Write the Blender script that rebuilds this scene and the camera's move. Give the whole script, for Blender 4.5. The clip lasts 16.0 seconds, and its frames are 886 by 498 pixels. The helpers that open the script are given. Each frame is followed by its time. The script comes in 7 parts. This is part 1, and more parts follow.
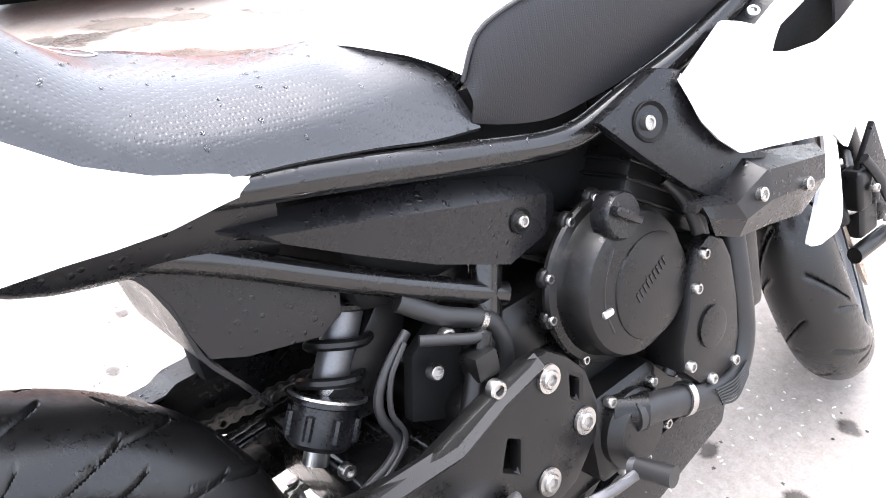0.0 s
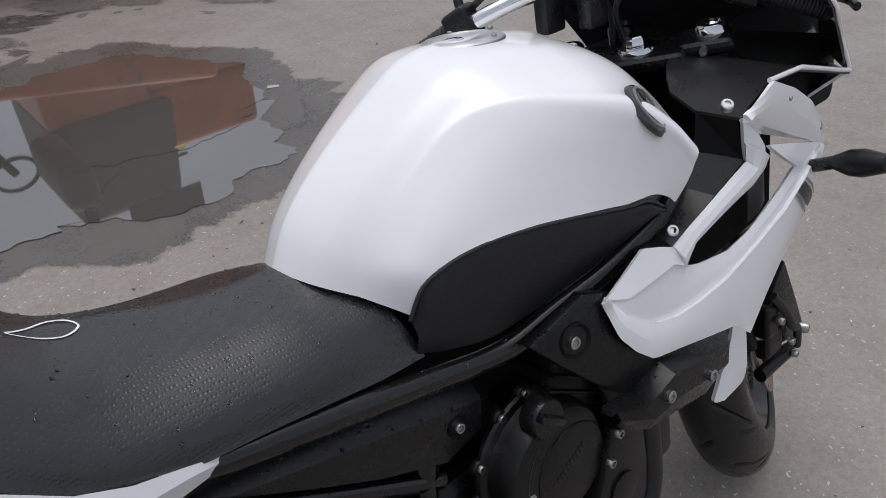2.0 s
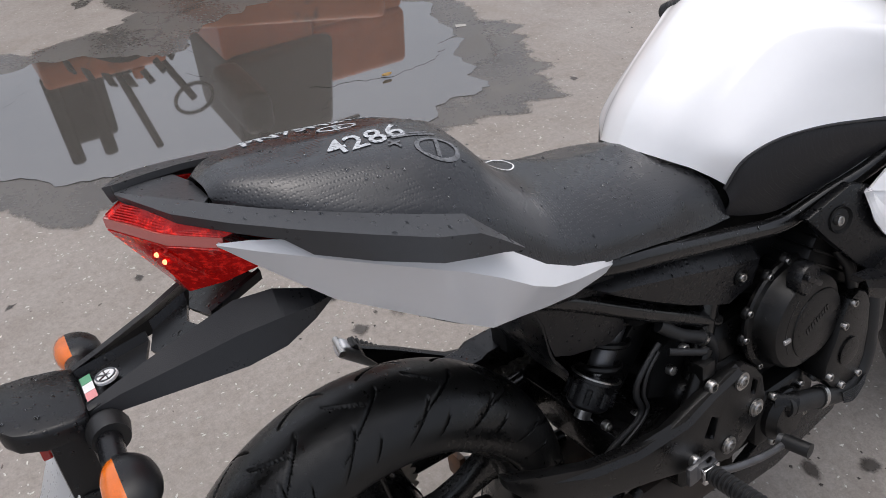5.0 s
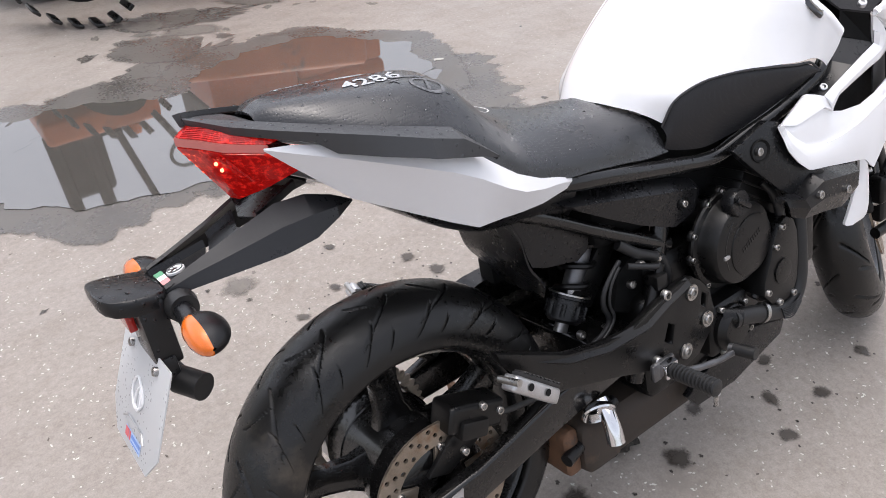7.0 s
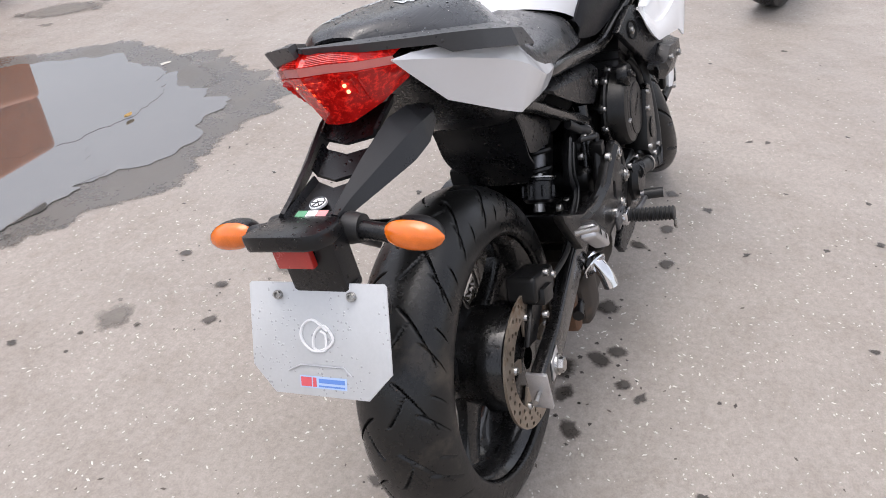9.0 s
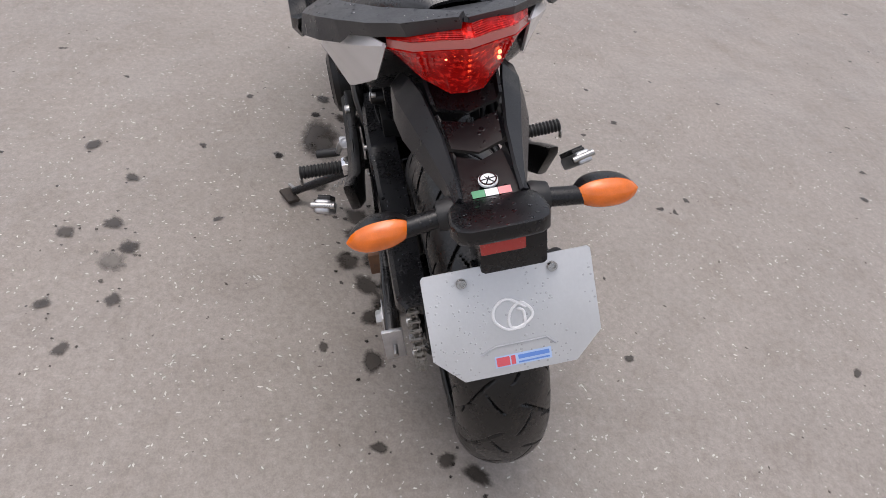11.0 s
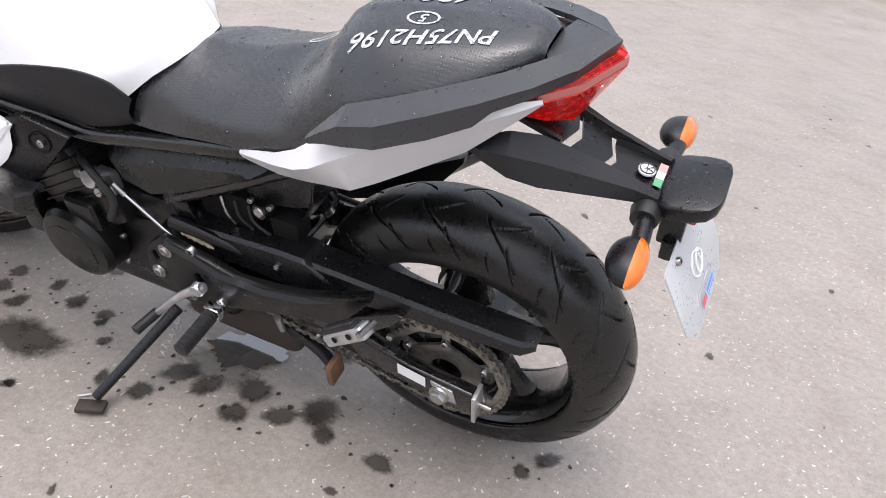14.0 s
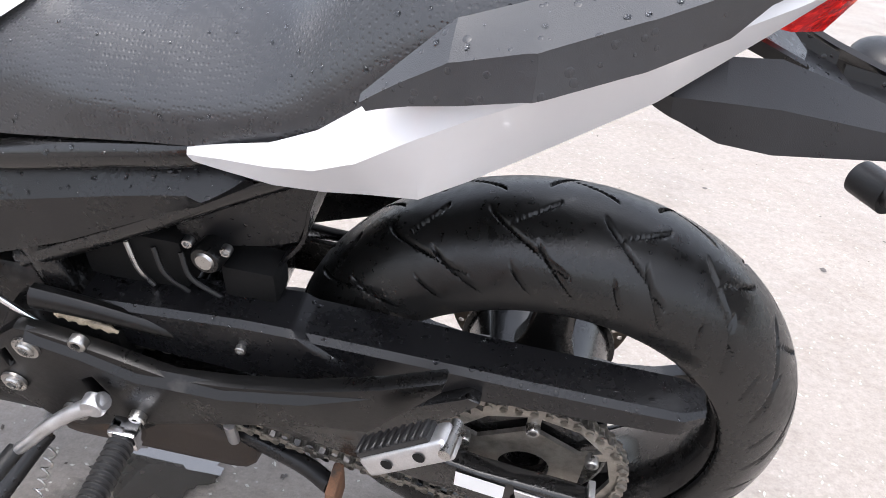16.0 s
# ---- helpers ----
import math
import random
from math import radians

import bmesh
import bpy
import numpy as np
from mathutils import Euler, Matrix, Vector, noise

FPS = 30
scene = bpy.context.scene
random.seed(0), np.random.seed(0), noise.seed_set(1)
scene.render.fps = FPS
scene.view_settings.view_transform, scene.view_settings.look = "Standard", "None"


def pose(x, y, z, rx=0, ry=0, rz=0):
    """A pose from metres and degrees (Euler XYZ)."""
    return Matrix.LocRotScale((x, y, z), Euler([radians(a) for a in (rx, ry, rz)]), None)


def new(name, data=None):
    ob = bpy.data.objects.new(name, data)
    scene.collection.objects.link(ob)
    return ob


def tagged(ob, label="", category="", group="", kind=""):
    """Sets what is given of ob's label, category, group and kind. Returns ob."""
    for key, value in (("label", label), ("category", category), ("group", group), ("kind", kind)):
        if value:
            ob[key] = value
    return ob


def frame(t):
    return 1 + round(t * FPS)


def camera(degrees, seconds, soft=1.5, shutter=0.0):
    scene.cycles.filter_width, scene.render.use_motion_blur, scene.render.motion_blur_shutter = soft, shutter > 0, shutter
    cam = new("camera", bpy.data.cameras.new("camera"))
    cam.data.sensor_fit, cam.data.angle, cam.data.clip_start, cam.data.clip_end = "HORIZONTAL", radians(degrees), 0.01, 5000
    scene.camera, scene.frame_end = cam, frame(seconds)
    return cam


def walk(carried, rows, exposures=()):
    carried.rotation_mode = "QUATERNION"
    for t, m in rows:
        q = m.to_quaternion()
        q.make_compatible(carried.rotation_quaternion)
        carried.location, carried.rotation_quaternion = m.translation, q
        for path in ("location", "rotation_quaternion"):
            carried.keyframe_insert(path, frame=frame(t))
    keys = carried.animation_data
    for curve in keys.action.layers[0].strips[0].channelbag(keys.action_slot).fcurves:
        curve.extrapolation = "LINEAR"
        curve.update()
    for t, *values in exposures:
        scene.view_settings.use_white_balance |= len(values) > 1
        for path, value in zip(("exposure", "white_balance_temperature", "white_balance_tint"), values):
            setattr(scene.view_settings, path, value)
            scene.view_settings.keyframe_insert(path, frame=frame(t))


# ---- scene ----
cam = camera(59.29, 16.0, soft=0.4)
# seconds, eye in metres, turn in degrees
ROWS = [
    (0, 0.1133, -0.4675, 0.9859, 57.98, 4.01, -39.63),
    (0.5, 0.1315, -0.4500, 1.0730, 55.51, 1.92, -42.01),
    (1, 0.1473, -0.4338, 1.1265, 56.96, 1.07, -42.67),
    (1.5, 0.1631, -0.4227, 1.2024, 56.88, 0.36, -42.15),
    (2, 0.1787, -0.4112, 1.2672, 53.71, 0.17, -41.66),
    (2.5, 0.1502, -0.4204, 1.2867, 52.58, -0.02, -41.16),
    (3, 0.0735, -0.4231, 1.3094, 51.86, -0.20, -41.08),
    (3.5, -0.0095, -0.4314, 1.3328, 51.23, 0.15, -39.97),
    (4, -0.1046, -0.4316, 1.3423, 50.96, -0.26, -38.51),
    (4.5, -0.1793, -0.4471, 1.3516, 50.70, 0.04, -36.02),
    (5, -0.2529, -0.4573, 1.3532, 50.60, 0.50, -33.81),
    (5.2, -0.2745, -0.4670, 1.3500, 50.64, 0.94, -32.57),
    (7.3, -0.5150, -0.7044, 1.3346, 55.63, 2.88, -38.91),
    (7.5, -0.6002, -0.7030, 1.3366, 55.87, 2.64, -42.39),
    (8, -0.7458, -0.6361, 1.3000, 56.25, 3.45, -50.24),
    (8.5, -0.8466, -0.4853, 1.2684, 55.67, 3.65, -58.47),
    (9, -0.9678, -0.3133, 1.2797, 54.50, 1.79, -67.17),
    (9.2, -1.0194, -0.2365, 1.2906, 54.01, 0.88, -70.87),
    (11.3, -0.9765, 0.5445, 1.2888, 49.63, -7.80, -105.92),
    (11.5, -0.9539, 0.5966, 1.2737, 49.91, -7.09, -109.75),
    (12, -0.8371, 0.7597, 1.2525, 51.93, -7.18, -118.89),
    (12.5, -0.7365, 0.9182, 1.2641, 55.29, -6.89, -128.38),
    (13, -0.6462, 1.0450, 1.2485, 56.35, -6.10, -137.14),
    (13.5, -0.4892, 1.1398, 1.2293, 56.48, -5.74, -147.23),
    (14, -0.3369, 1.1645, 1.2157, 56.14, -5.13, -155.88),
    (14.5, -0.1989, 1.1510, 1.1866, 56.59, -4.94, -163.19),
    (15, -0.0575, 1.1060, 1.1449, 56.38, -5.87, -169.24),
    (15.5, 0.0323, 1.0135, 1.0712, 56.65, -6.47, -172.01),
    (16, 0.0625, 0.8480, 0.9361, 58.92, -6.18, -171.04),
]
# seconds, stops, white balance
EXPOSURES = [(0.0, 2.25, 6350, 13), (0.6, 1.78, 6350, 13), (1.2, 1.00, 6400, 13), (1.6, 0.12, 6400, 13), (2.0, -0.66, 6350, 11), (2.6, -1.18, 6350, 10), (4.0, -1.08, 6300, 9), (4.6, -0.62, 6400, 11),
             (5.2, -0.16, 6500, 12), (7.3, 0.34, 6550, 13), (9.0, 0.34, 6550, 13), (11.5, -0.18, 6550, 14), (12.5, 0.12, 6500, 14), (13.2, 0.42, 6450, 13), (14.5, 0.58, 6450, 13), (15.2, 0.78, 6400, 13), (16.0, 1.05, 6350, 12)]
walk(cam, [(t, pose(x, y, z, rx, ry, rz)) for t, x, y, z, rx, ry, rz in ROWS], EXPOSURES)

# ---- overcast daylight ----
world = bpy.data.worlds.new("overcast_sky")
scene.world = world
world.use_nodes = True
wn, wl = world.node_tree.nodes, world.node_tree.links
sky = wn.new("ShaderNodeTexSky")
sky.sky_type, sky.sun_disc = "NISHITA", False
sky.sun_elevation, sky.sun_rotation = radians(78), radians(10)
sky.air_density, sky.dust_density, sky.ozone_density = 1.0, 4.0, 1.0
grey = wn.new("ShaderNodeHueSaturation")
grey.inputs["Saturation"].default_value = 0.40
wl.new(sky.outputs["Color"], grey.inputs["Color"])
wl.new(grey.outputs["Color"], wn["Background"].inputs["Color"])
wn["Background"].inputs["Strength"].default_value = 0.25
sun = new("sun", bpy.data.lights.new("sun", "SUN"))
sun.data.energy, sun.data.angle, sun.data.color = 0.55, radians(70), (0.97, 0.99, 1.0)
sun.matrix_world = pose(0, 0, 8, 2, 0, 10)


# ---- materials ----
def material(name, color, rough=0.5, metal=0.0, coat=0.0, ior=1.5, vary=0.15, scale=25.0, bump=0.0, bump_scale=400.0, rough_vary=0.1,
             transmission=0.0, drops=0.0, dimples=0.0, pit=0.9, stain=None, stain_scale=6.0, stain_at=0.55, emit=0.0):
    """A surface with colour and gloss that vary at two scales, fine relief, and, where wanted, rain beads or a dimpled grain."""
    m = bpy.data.materials.new(name)
    m.use_nodes = True
    nt = m.node_tree
    n, l = nt.nodes, nt.links
    b = n["Principled BSDF"]
    at = n.new("ShaderNodeTexCoord").outputs["Object"]

    def tex(kind, s, **k):
        t = n.new(kind)
        t.inputs["Scale"].default_value = s
        for key, value in k.items():
            t.inputs[key].default_value = value
        l.new(at, t.inputs["Vector"])
        return t

    def maths(op, a, c, clamp=False):
        q = n.new("ShaderNodeMath")
        q.operation, q.use_clamp = op, clamp
        for i, v in enumerate((a, c)):
            if isinstance(v, (int, float)):
                q.inputs[i].default_value = v
            else:
                l.new(v, q.inputs[i])
        return q.outputs[0]

    def ranged(v, a, c, lo, hi):
        q = n.new("ShaderNodeMapRange")
        for i, w in enumerate((v, a, c, lo, hi)):
            if isinstance(w, (int, float)):
                q.inputs[i].default_value = w
            else:
                l.new(w, q.inputs[i])
        return q.outputs[0]

    big = tex("ShaderNodeTexNoise", scale, Detail=5.0)
    fine = tex("ShaderNodeTexNoise", scale * 14, Detail=2.0)
    both = maths("ADD", maths("MULTIPLY", big.outputs["Fac"], 0.65), maths("MULTIPLY", fine.outputs["Fac"], 0.35))
    ramp = n.new("ShaderNodeValToRGB")
    ramp.color_ramp.elements[0].position, ramp.color_ramp.elements[1].position = 0.3, 0.7
    ramp.color_ramp.elements[0].color = (*[c * (1 - vary) for c in color], 1)
    ramp.color_ramp.elements[1].color = (*[min(1, c * (1 + vary)) for c in color], 1)
    l.new(both, ramp.inputs["Fac"])
    colour = ramp.outputs["Color"]
    if stain:
        spots = tex("ShaderNodeTexNoise", stain_scale, Detail=6.0, Roughness=0.65)
        mix = n.new("ShaderNodeMix")
        mix.data_type = "RGBA"
        l.new(ranged(spots.outputs["Fac"], stain_at, stain_at + 0.12, 0, 1), mix.inputs[0])
        l.new(colour, mix.inputs[6])
        mix.inputs[7].default_value = (*stain, 1)
        colour = mix.outputs[2]
    l.new(colour, b.inputs["Base Color"])
    roughness = ranged(both, 0.35, 0.65, max(0.02, rough - rough_vary), min(1, rough + rough_vary))
    height = maths("MULTIPLY", tex("ShaderNodeTexNoise", bump_scale, Detail=3.0).outputs["Fac"], bump) if bump else None
    if dimples:
        cell = tex("ShaderNodeTexVoronoi", dimples, Randomness=0.25)
        pits = ranged(cell.outputs["Distance"], 0.12, 0.42, 0, pit)
        height = maths("ADD", height, pits) if height else pits
    if drops:
        bead = tex("ShaderNodeTexVoronoi", drops, Randomness=1.0)
        keep = maths("GREATER_THAN", tex("ShaderNodeTexNoise", drops * 0.11).outputs["Fac"], 0.47)
        size = ranged(tex("ShaderNodeTexNoise", drops * 0.7).outputs["Fac"], 0.35, 0.7, 0.12, 0.34)
        dome = maths("MULTIPLY", ranged(bead.outputs["Distance"], 0.0, size, 1.0, 0.0), keep)
        wet = maths("GREATER_THAN", dome, 0.02)
        height = maths("ADD", height or 0.0, maths("MULTIPLY", maths("POWER", dome, 0.5), 2.2))
        roughness = maths("MULTIPLY", roughness, maths("SUBTRACT", 1.0, maths("MULTIPLY", wet, 0.85)))
    l.new(roughness, b.inputs["Roughness"])
    if height:
        r = n.new("ShaderNodeBump")
        r.inputs["Strength"].default_value, r.inputs["Distance"].default_value = 0.5, 0.0006
        l.new(height, r.inputs["Height"])
        l.new(r.outputs["Normal"], b.inputs["Normal"])
    b.inputs["Metallic"].default_value = metal
    b.inputs["IOR"].default_value = ior
    b.inputs["Coat Weight"].default_value, b.inputs["Coat Roughness"].default_value = coat, 0.06
    b.inputs["Transmission Weight"].default_value = transmission
    if emit:
        b.inputs["Emission Color"].default_value, b.inputs["Emission Strength"].default_value = (*color, 1), emit
    return m


WHITE = material("pearl_white_paint", (0.88, 0.88, 0.89), 0.32, coat=0.9, vary=0.012, scale=6, bump=0.08, bump_scale=900, rough_vary=0.015)
SILVER_WHITE = material("pearl_panel_paint", (0.70, 0.70, 0.715), 0.3, coat=0.9, vary=0.012, scale=8, bump=0.1, bump_scale=1200, rough_vary=0.015)
VINYL = material("wet_seat_vinyl", (0.018, 0.0185, 0.0205), 0.28, ior=1.62, vary=0.3, scale=7, bump=0.3, bump_scale=700, rough_vary=0.08, dimples=235, pit=0.85)
KNEE = material("black_ribbed_rubber", (0.015, 0.015, 0.0168), 0.48, ior=1.40, vary=0.2, scale=20, bump=0.6, bump_scale=900, dimples=420)
RAIL = material("grained_grey_plastic", (0.036, 0.037, 0.040), 0.42, vary=0.15, scale=12, bump=0.7, bump_scale=1100, drops=85)
PLASTIC = material("matt_black_plastic", (0.0065, 0.0065, 0.0073), 0.30, ior=1.42, vary=0.2, scale=14, bump=0.4, bump_scale=1000, drops=85)
GLOSSBLACK = material("black_frame_enamel", (0.006, 0.0057, 0.0057), 0.24, ior=1.42, coat=0.35, vary=0.25, scale=18, bump=0.15, bump_scale=500, drops=95)
ENGINE = material("black_engine_paint", (0.0050, 0.0048, 0.0048), 0.34, ior=1.39, vary=0.3, scale=16, bump=0.5, bump_scale=700, stain=(0.06, 0.055, 0.05), stain_at=0.62)
# Lighter black; on the bracket wings it paints in the sky they catch.
SATIN = material("satin_black_plastic", (0.015, 0.015, 0.0165), 0.34, ior=1.45, vary=0.2, scale=14, bump=0.5, bump_scale=1000)
# Near-black for dark parts and for the shade inside holes and wells.
DARK = material("dark_recess", (0.005, 0.005, 0.005), 0.75, ior=1.3, vary=0.3, scale=20, bump=0.4)
RUBBER = material("tyre_rubber", (0.0075, 0.0072, 0.0069), 0.34, ior=1.45, vary=0.25, scale=9, bump=0.6, bump_scale=500, rough_vary=0.16, stain=(0.055, 0.045, 0.035), stain_scale=7, stain_at=0.6)
HOSE = material("hose_rubber", (0.011, 0.011, 0.0115), 0.5, vary=0.2, scale=30, bump=0.4)
STEEL = material("zinc_steel", (0.42, 0.41, 0.395), 0.32, metal=1.0, vary=0.2, scale=60, bump=0.3, stain=(0.2, 0.17, 0.14), stain_scale=40, stain_at=0.62)
CHROME = material("chrome", (0.75, 0.75, 0.76), 0.1, metal=1.0, vary=0.08, scale=30, rough_vary=0.06)
ALUMINIUM = material("cast_aluminium", (0.52, 0.52, 0.53), 0.38, metal=0.9, vary=0.2, scale=40, bump=0.5, bump_scale=500)
DISC = material("worn_disc_steel", (0.30, 0.25, 0.20), 0.4, metal=0.8, vary=0.3, scale=30, bump=0.3, stain=(0.22, 0.12, 0.06), stain_scale=14, stain_at=0.55)
CHAIN = material("oily_chain_steel", (0.30, 0.28, 0.25), 0.4, metal=0.85, vary=0.4, scale=80, bump=0.5)
RUST = material("rusty_steel", (0.13, 0.065, 0.035), 0.75, vary=0.4, scale=30, bump=1.0, bump_scale=250, stain=(0.05, 0.04, 0.035), stain_scale=18)
# The bright red flecks (stain) paint the lens's sparkle into its colour.
REDLENS = material("red_lens", (0.36, 0.003, 0.002), 0.14, coat=0.3, vary=0.5, scale=45, stain=(0.85, 0.02, 0.012), stain_scale=120, stain_at=0.5, ior=1.3, bump=1.0, bump_scale=130, emit=0.12, dimples=260)
GLOWRED = material("lit_red_lens", (0.95, 0.07, 0.02), 0.2, coat=0.3, vary=0.4, scale=60, ior=1.3, emit=1.5)
PINKLENS = material("pale_red_ridge", (0.60, 0.16, 0.14), 0.15, coat=1.0, vary=0.05, transmission=0.2)
OLDIRON = material("sooty_iron", (0.035, 0.026, 0.020), 0.7, vary=0.4, scale=20, bump=0.8, bump_scale=200, stain=(0.07, 0.045, 0.03), stain_scale=12)
DULLALLOY = material("dull_alloy", (0.15, 0.15, 0.155), 0.4, metal=0.8, vary=0.3, scale=40, bump=0.5)
TORN = material("torn_pale_plastic", (0.34, 0.28, 0.20), 0.7, vary=0.4, scale=60, bump=0.8, stain=(0.10, 0.08, 0.06), stain_scale=50)
BULB = material("lit_tail_lamp", (1.0, 0.22, 0.10), 0.4, emit=4.5)
AMBER = material("amber_lens", (0.82, 0.17, 0.008), 0.15, coat=0.6, vary=0.2, scale=60, transmission=0.15, bump=0.5, bump_scale=220)
PLATE = material("frosted_silver_plate", (0.54, 0.55, 0.56), 0.42, metal=0.25, vary=0.06, scale=14, bump=0.2, drops=150)
FAINT = material("rubbed_chalk", (0.16, 0.165, 0.175), 0.9, vary=0.3, scale=140, stain=(0.06, 0.062, 0.066), stain_scale=240, stain_at=0.50)
CHALK = material("white_chalk", (0.50, 0.52, 0.54), 0.9, vary=0.25, scale=160, stain=(0.16, 0.165, 0.175), stain_scale=260, stain_at=0.50)
STICKER = material("white_sticker", (0.78, 0.78, 0.78), 0.4, vary=0.04)
BLUE = material("blue_print", (0.12, 0.25, 0.62), 0.4, vary=0.05)
PALEBLUE = material("pale_blue_print", (0.45, 0.58, 0.80), 0.4, vary=0.05)
REDPRINT = material("red_print", (0.65, 0.10, 0.12), 0.4, vary=0.05)
PINK = material("faded_red_print", (0.72, 0.28, 0.28), 0.4, vary=0.1)
GREEN = material("green_print", (0.10, 0.32, 0.17), 0.4, vary=0.1)
GLASS = material("smoked_windscreen", (0.02, 0.02, 0.022), 0.06, coat=1.0, vary=0.1)
WATER = material("rain_bead", (0.9, 0.92, 0.95), 0.02, ior=1.33, vary=0.0, transmission=1.0)
REDDISH = material("red_reflector", (0.42, 0.02, 0.015), 0.2, coat=0.6, vary=0.1)


# ---- mesh helpers ----
def place_mesh(name, bm, mat, parent=None, label="", crisp=38, flat=False):
    bmesh.ops.recalc_face_normals(bm, faces=bm.faces)
    for f in bm.faces:
        f.smooth = not flat
    for e in bm.edges:
        if len(e.link_faces) == 2 and e.calc_face_angle(0) > radians(crisp):
            e.smooth = False
    me = bpy.data.meshes.new(name)
    bm.to_mesh(me)
    bm.free()
    me.materials.append(mat)
    ob = new(name, me)
    if parent:
        ob.parent = parent
    return tagged(ob, label)


BODY = Matrix.Translation((0, 0, 0.005)) @ Matrix.Diagonal((0.987, 0.95, 0.983, 1))
AS_BUILT = {"rear_wheel", "front_wheel", "chain", "chalk_writing", "chalk_stroke", "rain_film", "fork_leg", "front_mudguard", "handlebar", "top_yoke", "fuel_tank", "filler_cap", "tank_badge", "grab_rail", "tail_cover", "tail_slot", "tail_panel", "tail_light", "bottom_yoke", "upper_fork_tube",
            "string_loop", "muffler_tip", "tip_shield", "shift_rod", "rod_end", "side_stand", "gear_lever", "gear_toe", "frame_cover", "side_cover", "bracket_wing", "side_shield", "fairing_side", "fairing_inner", "fairing_nose", "windscreen", "screen_rim", "inner_shroud", "turn_signal_stem", "lower_strip"}

EXACT = {"seat", "grab_rail", "tail_cover", "tail_slot", "tail_panel", "tail_light", "fork_leg", "front_mudguard", "rear_wheel", "front_wheel", "chain", "registration_plate", "dealer_sticker", "chalk_writing", "chalk_stroke", "rain_film", "string_loop", "muffler_tip", "tip_shield", "shift_rod", "rod_end", "side_stand", "gear_lever", "gear_toe", "lower_strip", "frame_cover", "side_cover"}


def settled(p):
    """The machine's proportions along its length and height."""
    x = p.x + between(p.x, (-0.35, 0.10, 0.30, 0.57, 0.85, 0.95, 1.20, 1.30), (-0.005, -0.010, -0.014, -0.020, -0.031, -0.037, -0.057, -0.065))
    y = p.y * between(p.x, (-0.30, -0.10, 0.10, 0.30, 0.57, 1.30), (1.06, 1.02, 0.957, 0.915, 0.867, 0.85))
    z = p.z + between(p.z, (0.20, 0.45, 0.75, 0.95), (0.0, -0.003, -0.0145, -0.020)) + between(p.x, (0.6, 1.2), (0.0, 0.008))
    return Vector((x, y, z))


def part(name, bm, mat, parent, label="", crisp=38):
    """One mesh object under a thing or under a part; the machine's bodywork takes its final proportions here."""
    kin = {name, parent.name.split(".")[0]}
    if (parent.name == "motorcycle" or parent.parent) and not kin & AS_BUILT:
        bmesh.ops.transform(bm, matrix=BODY, verts=bm.verts)
    if (parent.name == "motorcycle" or parent.parent) and not kin & EXACT:
        for v in bm.verts:
            v.co = settled(v.co)
    return place_mesh(name, bm, mat, parent, label, crisp)


def join(*bms):
    out = bms[0]
    for b in bms[1:]:
        me = bpy.data.meshes.new("tmp")
        b.to_mesh(me)
        out.from_mesh(me)
        bpy.data.meshes.remove(me)
        b.free()
    return out


def flip(bm):
    """A mirror image across the machine's middle plane."""
    out = bm.copy()
    for v in out.verts:
        v.co.y = -v.co.y
    bmesh.ops.reverse_faces(out, faces=out.faces)
    return out


def turned(bm, m):
    bmesh.ops.transform(bm, matrix=m, verts=bm.verts)
    return bm


def spline(points, n):
    """n + 1 points along a smooth curve through the given ones."""
    p = [Vector(q) for q in points]
    p = [2 * p[0] - p[1]] + p + [2 * p[-1] - p[-2]]
    out = []
    for i in range(n + 1):
        u = i / n * (len(p) - 3)
        k = min(int(u), len(p) - 4)
        t = u - k
        a, b, c, d = p[k : k + 4]
        out.append(0.5 * (2 * b + (c - a) * t + (2 * a - 5 * b + 4 * c - d) * t * t + (3 * b - a - 3 * c + d) * t * t * t))
    return out


def straight(points, n):
    p = [Vector(q) for q in points]
    out = []
    for i in range(n + 1):
        u = i / n * (len(p) - 1)
        k = min(int(u), len(p) - 2)
        out.append(p[k].lerp(p[k + 1], u - k))
    return out


def skin(stations, nu, nv, across=spline, along=spline):
    """A grid of points through stations of control points."""
    rows = [across(s, nv) for s in stations]
    cols = [along([r[j] for r in rows], nu) for j in range(nv + 1)]
    return [[cols[j][i] for j in range(nv + 1)] for i in range(nu + 1)]


def sheet(grid, close=False):
    bm = bmesh.new()
    vs = [[bm.verts.new(p) for p in row] for row in grid]
    for i in range(len(vs) - 1):
        m = len(vs[i])
        for j in range(m if close else m - 1):
            bm.faces.new((vs[i][j], vs[i + 1][j], vs[i + 1][(j + 1) % m], vs[i][(j + 1) % m]))
    return bm


def thick(bm, depth):
    """Gives a sheet a thickness."""
    bmesh.ops.recalc_face_normals(bm, faces=bm.faces)
    bmesh.ops.solidify(bm, geom=bm.faces[:], thickness=depth)
    return bm


def mirrored_grid(grid, left=None):
    """Joins a half (from the middle outwards) and its mirror image into one grid; left moves the left half's points."""
    return [[Vector((p.x, -p.y, p.z)) for p in row[:0:-1]] + ([left(p) for p in row] if left else row) for row in grid]


def between(x, xs, ys):
    """A value read off a table by straight lines."""
    if x <= xs[0]:
        return ys[0]
    for a, c, u, v in zip(xs, xs[1:], ys, ys[1:]):
        if x <= c:
            return u + (v - u) * (x - a) / (c - a)
    return ys[-1]


